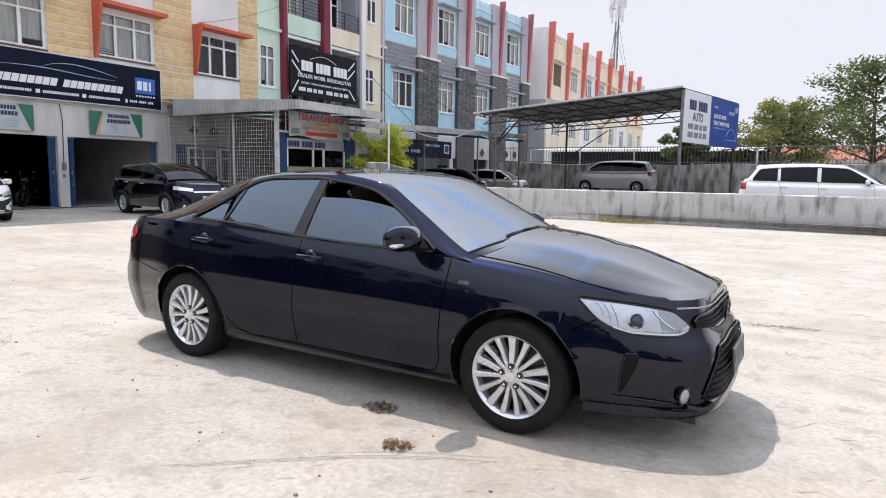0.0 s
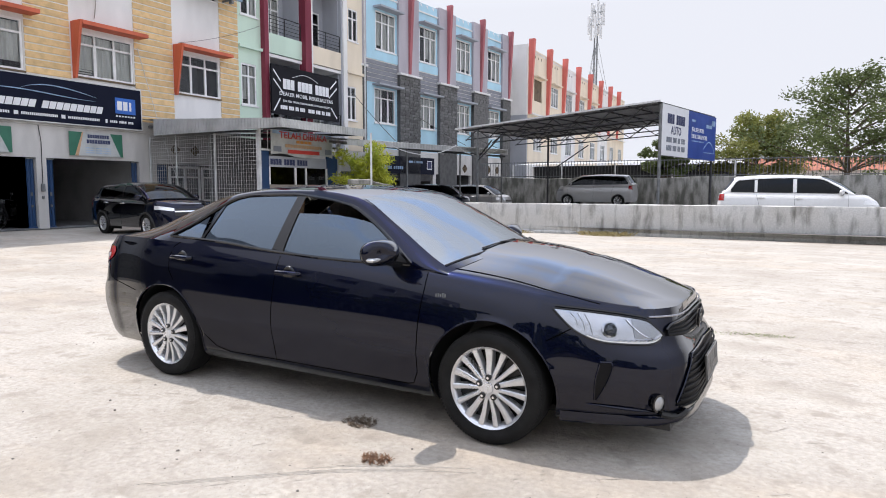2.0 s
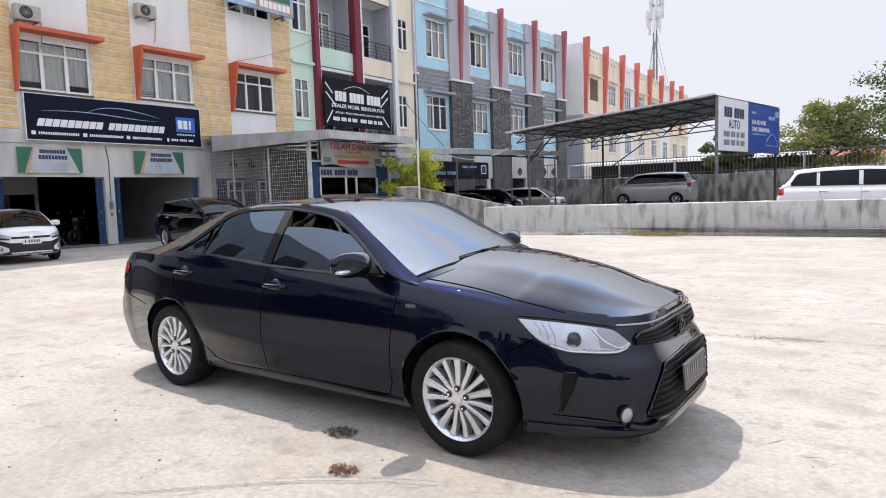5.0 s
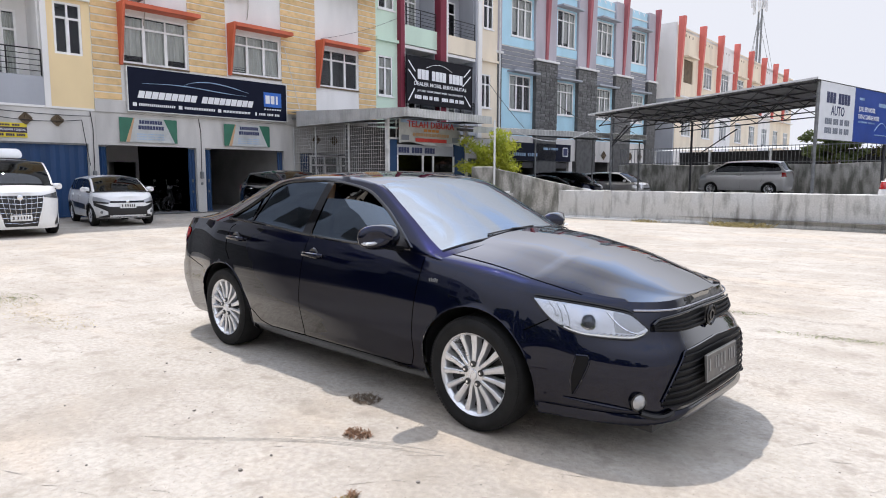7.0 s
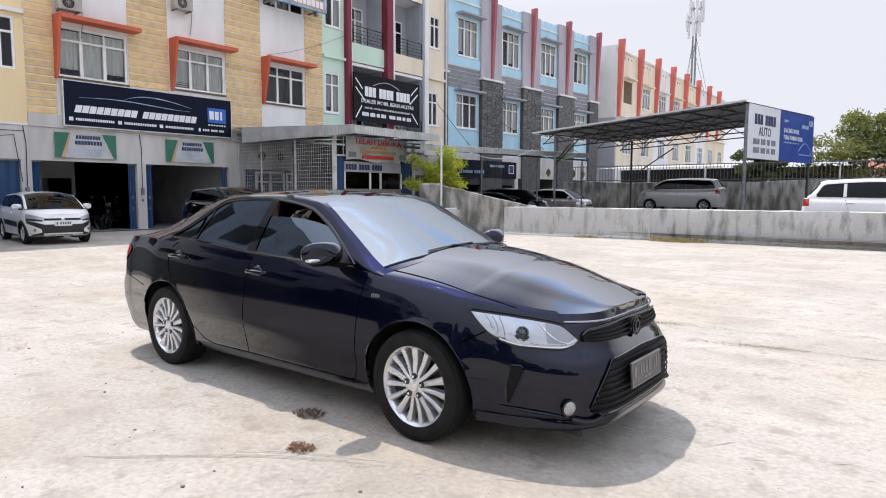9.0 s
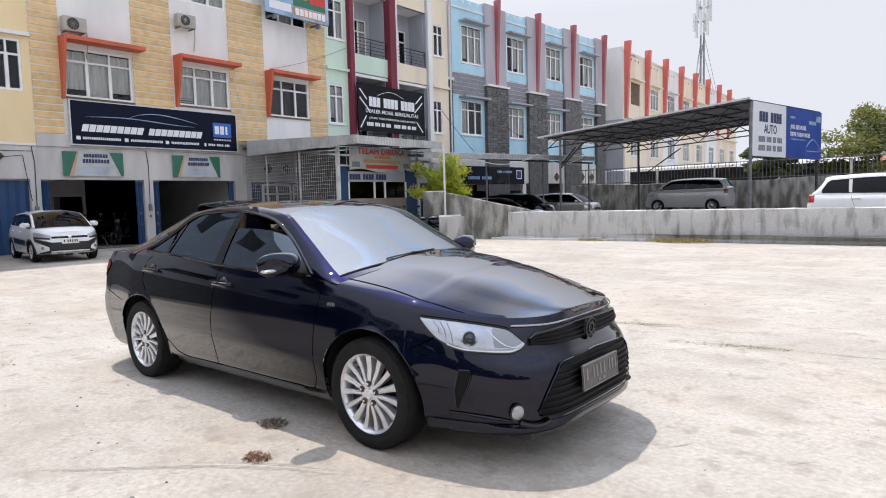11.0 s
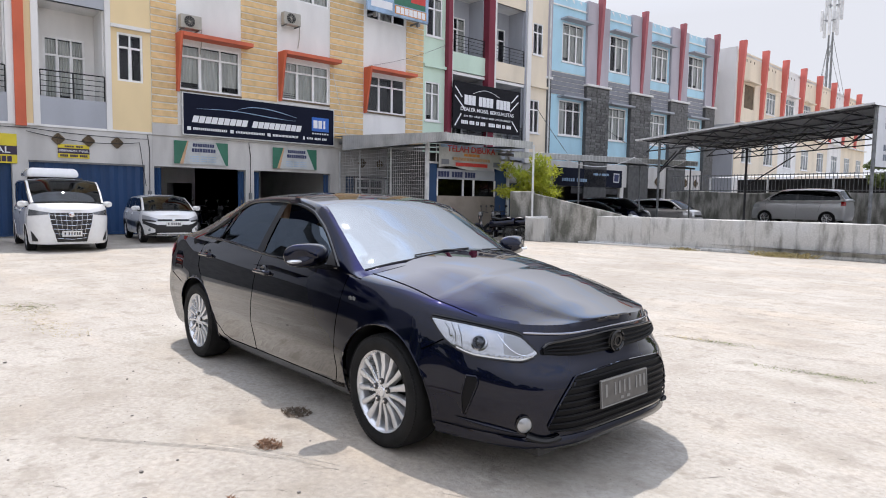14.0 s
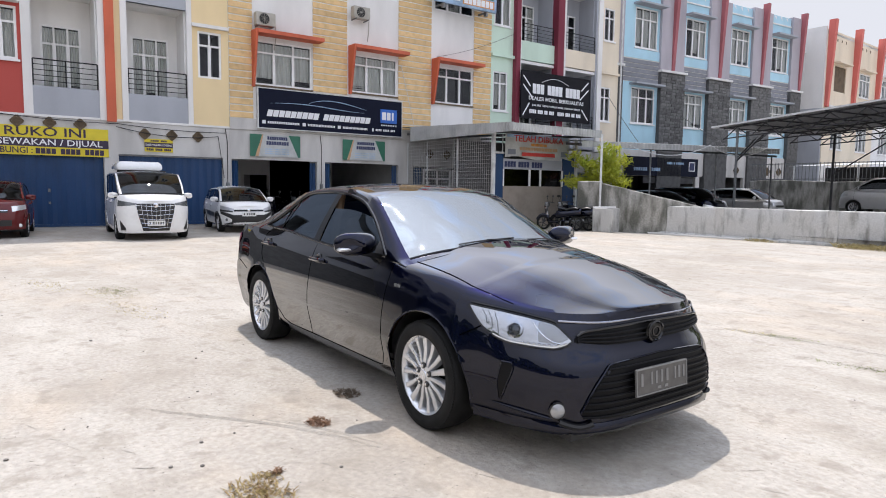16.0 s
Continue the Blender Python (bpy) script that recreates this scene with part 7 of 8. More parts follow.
M_PLATE_GREY = mat("grey_plate_face", (0.09, 0.085, 0.08), 0.45, var=0.15, scale=20)
pl = new("number_plate")
pl.parent = sedan
pl.matrix_local = Matrix.Translation((sk(0.0, 0.45, 0.03).x + 0.012, -0.04, 0.452)) @ Matrix.Rotation(radians(-4), 4, "Y")
part("plate", box_bm(-0.012, 0.0, -0.225, 0.225, -0.075, 0.075, 0.006), M_PLATE_GREY, pl, smooth=False)
boxes("plate_rim", M_PLATE_INK, pl, [(0.0, 0.003, -0.222, 0.222, 0.066, 0.072), (0.0, 0.003, -0.222, 0.222, -0.072, -0.066), (0.0, 0.003, -0.222, -0.216, -0.066, 0.066), (0.0, 0.003, 0.216, 0.222, -0.066, 0.066)])
for y, w, z0, z1 in [(y, w, -0.020, 0.046) for y, w in ((-0.185, 0.018), (-0.10, 0.012), (-0.062, 0.016), (-0.015, 0.016), (0.032, 0.018), (0.105, 0.012), (0.14, 0.018), (0.182, 0.016))] + [(-0.045, 0.03, -0.052, -0.038), (0.015, 0.03, -0.052, -0.038)]:
    slab("plate_bar", M_PLATE_INK, pl, 0.0, 0.003, y, y + w, z0, z1)

# bonnet lines, wipers, fender badge, tail lamps
def hood_pt(x, t, off=0.002):
    p = SC.side(SC.u_of(x) if x < SC.xa else ((SC.x0 + SC.fx(1) - x) / (SC.df + SC.fx(1))) ** (1 / 4.3), 1.0)
    return Vector((p.x, -p.y * t, p.z + SC.crown(p.x) * (1 - abs(t) ** 2.0) + off))


for sd in (-1, 1):
    part("bonnet_seam", tube_bm([hood_pt(-0.30 + 0.88 * i / 24, sd * (0.90 + 0.085 * (i / 24) ** 3), 0.001) for i in range(25)], 0.0035, 5), M_SEAM, sedan)
for ys, a in ((-0.20, 0.10), (0.38, 0.62)):
    wp = new("wiper")
    wp.parent = sedan

    def gl(x, y, off):
        yr = SC.yrail(x)
        return SC.roof(x, max(-1, min(1, y / yr)), off)

    blade = [gl(-0.395 - 0.02 * i / 10, ys - 0.22 + 0.46 * i / 10, 0.009) for i in range(11)]
    part("blade", tube_bm(blade, 0.005, 6), M_TRIM, wp)
    part("arm", tube_bm([gl(-0.37, ys + 0.30, 0.008), gl(-0.385, ys + 0.16, 0.016), gl(-0.405, ys + 0.0, 0.014)], 0.005, 6), M_TRIM, wp)
bd = new("fender_badge")
bd.parent = sedan
for i in range(5):
    p = SC.skin(-0.345 + 0.015 * i, 0.842, 0.001)
    part("badge_bar", box_bm(p.x - 0.004, p.x + 0.004, p.y - 0.002, p.y + 0.002, p.z - 0.012, p.z + 0.008 + 0.004 * (i % 2)), M_STEEL, bd, smooth=False)
T_TOP = smoothcurve((2.03, 0.955), (2.06, 0.985), (2.3, 0.99), (2.75, 0.965))
T_LOW = smoothcurve((2.03, 0.945), (2.06, 0.90), (2.25, 0.84), (2.48, 0.815), (2.75, 0.815))
for sd in (1, -1):
    tl = new("tail_light")
    tl.parent = sedan
    rows = [[sk(sd * u, T_TOP(u) + (T_LOW(u) - T_TOP(u)) * j / 5, 0.006) for j in range(6)] for u in [2.03, 2.04, 2.05] + [2.05 + 0.65 * (i / 24) ** 1.5 for i in range(1, 25)]]
    part("tail_lens", grid_bm(rows), M_LAMP_RED, tl)
    rows = [[sk(sd * (2.1 + 0.5 * i / 8), 0.93 - 0.03 * j / 2, 0.010) for j in range(3)] for i in range(9)]
    part("clear_strip", grid_bm(rows), M_LAMP_BODY, tl)
for sd in (1, -1):
    bm = bmesh.new()
    lo, hi = smoothcurve(*SEDAN["dlo_low"]), smoothcurve(*SEDAN["dlo_top"])
    grid_bm([[SC.pane(x, lo(x) + (hi(x) - lo(x)) * j / 4, 0.003) for j in range(5)] for x in [-0.57 - 0.14 * i / 6 for i in range(7)]], bm)
    part("mirror_sail", bm if sd > 0 else flip_y(bm), M_TRIM, sedan, "matt black mirror mount")
# cabin: steering wheel, roof lining
bm = lathe_bm([(0.185, -0.014), (0.200, 0.0), (0.185, 0.014), (0.170, 0.0), (0.185, -0.014)], axis="z", steps=28)
bm.transform(Matrix.Translation((-0.86, -0.38, 0.93)) @ Matrix.Rotation(radians(-62), 4, "Y"))
part("steering_wheel", bm, M_TRIM, sedan)
rows = [[SC.roof(-1.15 - 1.2 * i / 12, -0.93 + 1.86 * j / 10, -0.03) for j in range(11)] for i in range(13)]
part("roof_lining", grid_bm(rows), M_TAN, sedan)
for sd in (1, -1):
    part("pillar_trim", tube_bm([(-1.62, sd * 0.70, 0.95), (-1.63, sd * 0.60, 1.40)], 0.035, 8), M_TAN, sedan)


# ---- the other cars ----
def spec(front, rear, wb, hw, h, belt, nose, cowl_z, cowl, roof_f, roof_r, tail, paint_mat, wr=0.31, rim=0.2, zl=0.22, rail_w=0.80, **more):
    """Outline numbers for an everyday car from a few lengths."""
    s = dict(front=front, rear=rear, wb=wb, hw=hw, wr=wr, rim=rim, spokes=10, paint=paint_mat, zl=zl, df=0.55, dr=0.28,
        shoulder=((rear, belt + 0.03), (tail, belt + 0.02), (-0.5 * wb, belt), (cowl - 0.1, cowl_z - 0.03), (0.5 * (cowl + front), 0.5 * (cowl_z + nose) + 0.02), (front - 0.1, nose), (front, nose - 0.06)),
        top=((tail, belt + 0.06), (0.5 * (tail + roof_r), 0.45 * belt + 0.55 * (h - 0.06)), (roof_r, h - 0.06), (0.5 * (roof_r + roof_f), h), (roof_f, h - 0.05), (0.5 * (roof_f + cowl), 0.5 * (h + cowl_z) + 0.05), (cowl, cowl_z + 0.02)),
        rail=((tail, belt + 0.03), (0.5 * (tail + roof_r), 0.45 * belt + 0.5 * (h - 0.1) + 0.04), (roof_r, h - 0.13), (0.5 * (roof_r + roof_f), h - 0.08), (roof_f - 0.05, h - 0.11), (0.5 * (roof_f + cowl) - 0.03, 0.5 * (h + cowl_z) - 0.01), (cowl, cowl_z - 0.01)),
        railw=((tail, hw * 0.84), (roof_r, hw * (rail_w - 0.06)), (roof_f, hw * (rail_w - 0.03)), (cowl, hw * 0.88)),
        crown=((rear, 0.0), (tail, 0.03), (cowl, 0.025), (0.5 * (cowl + front), 0.045), (front - 0.1, 0.015), (front, 0.0)),
        bow=((tail, -0.08), (roof_r, -0.05), (0.5 * (roof_r + roof_f), 0.0), (roof_f, 0.05), (cowl, 0.13)),
        cowl=cowl - 0.04, deck=tail + 0.05, dlo=(cowl - 0.16, tail + 0.22), cabin=(cowl + 0.02, tail), screen=(cowl, roof_f), rear_screen=(roof_r - 0.05, tail + 0.06),
        seats=(cowl - 1.0, cowl - 1.9), zdash=cowl_z, mirror=(cowl - 0.32, belt + 0.06))
    c0, c1 = s["dlo"]
    s["dlo_low"] = ((c1, belt + 0.07), (0.5 * (c0 + c1), belt + 0.05), (c0, belt + 0.035))
    s["dlo_top"] = ((c1, belt + 0.12), (c1 + 0.22, h - 0.19), (0.5 * (c0 + c1), h - 0.125), (roof_f - 0.05, h - 0.155), (0.5 * (roof_f + cowl) - 0.06, 0.5 * (h + cowl_z) - 0.06), (c0, belt + 0.037))
    m1 = c0 + (c1 - c0) * 0.42
    m2 = c0 + (c1 - c0) * 0.76
    s["panes"] = ((c0 - 0.02, m1, 0), (m1 - 0.09, m2, 0), (m2 - 0.07, c1 + 0.02, 0))
    s["pillars"] = (((m1, m1), (m1 - 0.1, m1 - 0.1)), ((m2, m2), (m2 - 0.08, m2 - 0.08)))
    s["handles"] = ((m1 + 0.05, belt - 0.12), (m2 + 0.1, belt - 0.10))
    s["seams"] = (((c0 + 0.02, belt - 0.02), (c0 + 0.03, 0.35)), ((m1 - 0.05, belt - 0.02), (m1 - 0.04, 0.32)), ((m2 - 0.02, belt - 0.02), (m2 + 0.1, 0.62)))
    s.update(more)
    return s


def nose_sheet(C, car, name, u0, u1, z_top, z_low, material, off=0.006, n=14, both=False):
    for sd in ((1, -1) if both else (1,)):
        rows = []
        for i in range(n + 1):
            u = u0 + (u1 - u0) * i / n
            row = []
            for j in range(5):
                z = z_top(abs(u)) + (z_low(abs(u)) - z_top(abs(u))) * j / 4
                p = C.skin_u(abs(u), z, off)
                row.append(Vector((p.x, p.y * sd if u >= 0 else -p.y * sd, p.z)))
            rows.append(row)
        part(name, grid_bm(rows), material, car)


def flat(z):
    return lambda u: z


def ramp(u0, z0, u1, z1):
    return lambda u: z0 + (z1 - z0) * (u - u0) / (u1 - u0)


def car_face(C, car, lamp, grille, low, plate_z, plate_mat=M_PLATE_WHITE, ink=M_PLATE_DARKINK, fog=0.35, lamp_mat=M_LAMP_BODY, bar_mat=M_CHROME):
    """Headlamps, grilles, fog lamps, plates and tail lamps of an everyday car."""
    (u0, u1, za, zb, zc, zd) = lamp
    nose_sheet(C, car, "headlight", u0, u1, ramp(u0, za, u1, zb), ramp(u0, zc, u1, zd), lamp_mat, 0.006, both=True)
    if grille:
        nose_sheet(C, car, "grille", -grille[0], grille[0], flat(grille[1]), flat(grille[2]), M_TRIM, 0.005, 20)
        nose_sheet(C, car, "grille_bar", -grille[0], grille[0], flat(grille[1] - 0.3 * (grille[1] - grille[2])), flat(grille[1] - 0.5 * (grille[1] - grille[2])), bar_mat, 0.012, 20)
    if low:
        nose_sheet(C, car, "lower_grille", -low[0], low[0], flat(low[1]), flat(low[2]), M_TRIM, 0.005, 20)
    x = C.skin_u(0, plate_z, 0).x + 0.02
    pl = new("number_plate")
    pl.parent = car
    pl.location = (x, 0, plate_z)
    part("plate", box_bm(-0.015, 0, -0.22, 0.22, -0.07, 0.07, 0.005), plate_mat, pl, smooth=False)
    for y in (-0.17, -0.08, -0.02, 0.04, 0.10, 0.15):
        slab("plate_bar", ink, pl, 0.0, 0.003, y, y + 0.03, -0.03, 0.04)
    if fog:
        for sd in (1, -1):
            p = C.skin_u(0.82, fog, 0.008)
            bm = lathe_bm([(0.05, 0.0), (0.04, 0.012), (0.0005, 0.016)], axis="z", steps=16)
            bm.transform(Matrix.Translation((p.x, p.y * sd, p.z)) @ Matrix.Rotation(math.pi / 2, 4, "Y"))
            part("fog_lamp", bm, M_LAMP_BODY, car)
    zb2 = C.zs(C.xr)
    for sd in (1, -1):
        rows = []
        for i in range(9):
            u = 2.03 + 0.5 * i / 8
            rows.append([Vector((p.x, p.y * sd, p.z)) for p in [C.skin_u(u, zb2 - 0.03 - 0.2 * j / 3, 0.007) for j in range(4)]])
        part("tail_light", grid_bm(rows), M_LAMP_RED, car)


def place(car, x, y, z, heading):
    car.matrix_world = pose(x, y, z, 0, 0, heading)


# white van with a roof box
VAN = spec(0.93, -3.98, 3.0, 0.925, 1.90, 1.12, 1.07, 1.24, 0.42, -0.62, -3.55, -3.93, M_WHITE_PAINT, wr=0.335, rim=0.22, zl=0.2, rail_w=0.97, fx=((0, -0.04), (0.15, 0), (0.6, 0), (0.9, -0.03), (1, -0.06)))
van, VC = build_car("van", VAN, "white people carrier with large chrome grille and a roof box")
car_face(VC, van, (0.54, 0.985, 0.985, 1.06, 0.945, 0.90), None, None, 0.46, lamp_mat=M_LAMP_GREY, fog=None)


def van_face(u, z, off):
    p = VC.skin_u(abs(u), z, off)
    return Vector((p.x, p.y if u >= 0 else -p.y, p.z))


def grille_w(z):
    return 0.37 + 0.20 * (z - 0.26) / 0.72


vg = new("grille")
vg.parent = van
part("grille_back", grid_bm([[van_face(-grille_w(z) + 2 * grille_w(z) * j / 16, z, 0.006) for j in range(17)] for z in [0.26 + 0.72 * i / 10 for i in range(11)]]), M_TRIM, vg)
for k in range(6):
    z = 0.93 - 0.115 * k
    w = grille_w(z) - 0.02
    part("grille_bar", tube_bm([van_face(-w + 2 * w * i / 20, z - 0.035 * (1 - abs(-1 + i / 10)), 0.018) for i in range(21)], 0.006, 6), M_CHROME, vg)
for k in range(9):
    f = -1 + 0.25 * k
    part("grille_upright", tube_bm([van_face(f * (grille_w(z) - 0.01), z, 0.022) for z in [0.40 + 0.57 * i / 8 for i in range(9)]], 0.007, 6), M_CHROME, vg)
bm = lathe_bm([(0.0005, 0.012), (0.05, 0.010), (0.062, 0.0)], axis="z", steps=20)
bm.transform(Matrix.Translation(van_face(0, 0.93, 0.03)) @ Matrix.Rotation(math.pi / 2, 4, "Y"))
part("emblem", bm, M_CHROME, vg)
nose_sheet(VC, van, "corner_vent", 0.82, 0.94, ramp(0.82, 0.33, 0.94, 0.54), flat(0.28), M_TRIM, 0.006, 6, both=True)
nose_sheet(VC, van, "vent_edge", 0.81, 0.95, ramp(0.81, 0.275, 0.95, 0.27), ramp(0.81, 0.262, 0.95, 0.255), M_CHROME, 0.010, 6, both=True)
rb = thing("roof_box", "white rounded roof box on the van", "roof box", at=pose(-16.1, 0.80, 0.0, 0, 0, -4))
bm = box_bm(-2.9, -1.0, -0.76, 0.50, 1.90, 2.15, 0.11, seg=4)
for v in bm.verts:
    # the lid tapers towards the nose and the top
    k = (v.co.z - 1.90) / 0.25
    v.co.x = -1.95 + (v.co.x + 1.95) * (1 - 0.10 * k)
    v.co.y = -0.13 + (v.co.y + 0.13) * (1 - 0.08 * k)
part("box_shell", bm, M_WHITE_PAINT, rb)
for x in (-2.5, -1.5):
    part("roof_bar", box_bm(x - 0.03, x + 0.03, -0.62, 0.62, 1.84, 1.90, 0.01), M_TRIM, rb, smooth=False)
place(van, -16.1, 0.80, 0, -4)

# white hatchback with black bumper trim
HATCH = spec(0.80, -3.30, 2.55, 0.855, 1.49, 0.98, 0.84, 1.0, 0.12, -0.72, -2.75, -3.24, M_WHITE_PAINT, wr=0.31, rim=0.2, zl=0.25, clad=True)
hatch, HC = build_car("hatchback_car", HATCH, "white hatchback with black lower bumper trim facing the yard")
car_face(HC, hatch, (0.56, 0.985, 0.755, 0.86, 0.685, 0.73), None, (0.64, 0.57, 0.28), 0.595, lamp_mat=M_LAMP_POCKET, fog=None)
nose_sheet(HC, hatch, "grille", -0.56, 0.56, flat(0.735), flat(0.675), M_GLOSS_TRIM, 0.006, 20)
nose_sheet(HC, hatch, "lamp_shadow", 0.60, 0.97, ramp(0.60, 0.690, 0.97, 0.735), ramp(0.60, 0.650, 0.97, 0.675), M_TRIM, 0.009, 10, both=True)
# the dark cross of the bumper: arms rise from the lower grille to the corners
nose_sheet(HC, hatch, "bumper_trim", 0.56, 0.96, ramp(0.56, 0.57, 0.96, 0.68), ramp(0.56, 0.40, 0.96, 0.60), M_TRIM, 0.008, 12, both=True)
nose_sheet(HC, hatch, "bumper_trim", 0.60, 0.90, ramp(0.60, 0.36, 0.90, 0.29), ramp(0.60, 0.27, 0.90, 0.26), M_TRIM, 0.007, 10, both=True)
nose_sheet(HC, hatch, "skid_plate", -0.6, 0.6, flat(0.285), flat(0.25), M_ALLOY, 0.012, 16)
bm = lathe_bm([(0.0005, 0.012), (0.035, 0.010), (0.045, 0.0)], axis="z", steps=18)
bm.transform(Matrix.Translation(HC.skin_u(0, 0.705, 0.02)) @ Matrix.Rotation(math.pi / 2, 4, "Y"))
part("emblem", bm, M_CHROME, hatch)
for sd in (1, -1):
    p = HC.skin_u(0.80, 0.42, 0.006)
    bm = lathe_bm([(0.045, 0.0), (0.04, 0.012), (0.0005, 0.014)], axis="z", steps=16)
    bm.transform(Matrix.Translation((p.x, p.y * sd, p.z)) @ Matrix.Rotation(math.pi / 2, 4, "Y"))
    part("fog_lamp", bm, M_LAMP_GREY, hatch)
for sd in (1, -1):
    rows = [[Vector((p.x, p.y * sd, p.z)) for p in [HC.skin(-0.5 - 1.6 * i / 10, 0.62 - 0.16 * j / 2 + 0.05 * i / 10, 0.006) for j in range(3)]] for i in range(11)]
    part("side_cladding", grid_bm(rows), M_TRIM, hatch)
place(hatch, -17.75, 3.95, 0, -7)

# black crossover by the garage
SUV = spec(0.92, -3.62, 2.66, 0.92, 1.67, 1.12, 0.97, 1.14, 0.05, -0.85, -2.95, -3.5, M_BLACK_PAINT, wr=0.35, rim=0.235, zl=0.28, clad=True, handle_mat=M_CHROME)
suv, UC = build_car("crossover_car", SUV, "black crossover parked before the open garage")
car_face(UC, suv, (0.55, 0.98, 0.88, 0.95, 0.79, 0.84), (0.54, 0.86, 0.66), (0.6, 0.5, 0.36), 0.58)
place(suv, -15.56, 9.07, 0, -7)

# dark red car at the shop row's end
RED = spec(0.75, -3.0, 2.45, 0.83, 1.58, 1.02, 0.9, 1.05, 0.12, -0.65, -2.6, -2.95, M_RED_PAINT, wr=0.31, rim=0.2, zl=0.24)
red, RC = build_car("hatchback_car", RED, "dark red small car with orange plate before blue door")
car_face(RC, red, (0.62, 0.98, 0.86, 0.90, 0.72, 0.78), (0.5, 0.78, 0.70), (0.6, 0.5, 0.34), 0.56, plate_mat=M_ORANGE)
place(red, -18.1, -2.8, 0, -6)

# cars of the neighbouring lot
MPV = spec(0.75, -3.42, 2.66, 0.83, 1.68, 1.08, 0.92, 1.1, 0.12, -0.72, -3.0, -3.36, M_SILVER_PAINT, wr=0.31, rim=0.2, zl=0.24)
mpv, PC = build_car("minivan_car", MPV, "silver minivan parked by the retaining wall", group="lot cars")
car_face(PC, mpv, (0.6, 0.98, 0.86, 0.92, 0.74, 0.80), (0.5, 0.78, 0.68), (0.6, 0.5, 0.34), 0.56)
place(mpv, -9.6, 29.7, 0.57, 181)
MPVW = dict(MPV, paint=M_WHITE_PAINT, pillar_mat=M_WHITE_PAINT, front=0.85, rear=-3.55)
mpw, PW = build_car("minivan_car", MPVW, "white minivan parked close behind the yard wall", group="lot cars")
car_face(PW, mpw, (0.6, 0.98, 0.86, 0.92, 0.74, 0.80), (0.5, 0.78, 0.68), (0.6, 0.5, 0.34), 0.56)
place(mpw, 2.55, 18.55, 0.24, 3)
MPVS = dict(MPV)
mps, PS = build_car("minivan_car", MPVS, "silver minivan before the white shop front", group="lot cars")
car_face(PS, mps, (0.6, 0.98, 0.86, 0.92, 0.74, 0.80), (0.5, 0.78, 0.68), (0.6, 0.5, 0.34), 0.56)
place(mps, -14.6, 31.0, 0.05, -2)
for i, (x, y, hd) in enumerate(((-14.3, 22.5, -8), (-14.6, 25.6, -6))):
    c, cc = build_car("minivan_car" if i else "hatchback_car", dict(MPV if i else HATCH, paint=M_BLACK_PAINT, clad=False), "dark car parked under the low canopy", group="lot cars")
    car_face(cc, c, (0.60, 0.97, 0.76, 0.84, 0.66, 0.72), (0.5, 0.72, 0.64), (0.62, 0.46, 0.30), 0.60)
    place(c, x, y, 0.05, hd)
# a pale car inside the second garage
c, cc = build_car("minivan_car", dict(MPVW), "white car standing inside the dim garage")
car_face(cc, c, (0.6, 0.98, 0.86, 0.92, 0.74, 0.80), (0.5, 0.78, 0.68), (0.6, 0.5, 0.34), 0.56)
place(c, -26.6, 9.75, 0.03, 0)


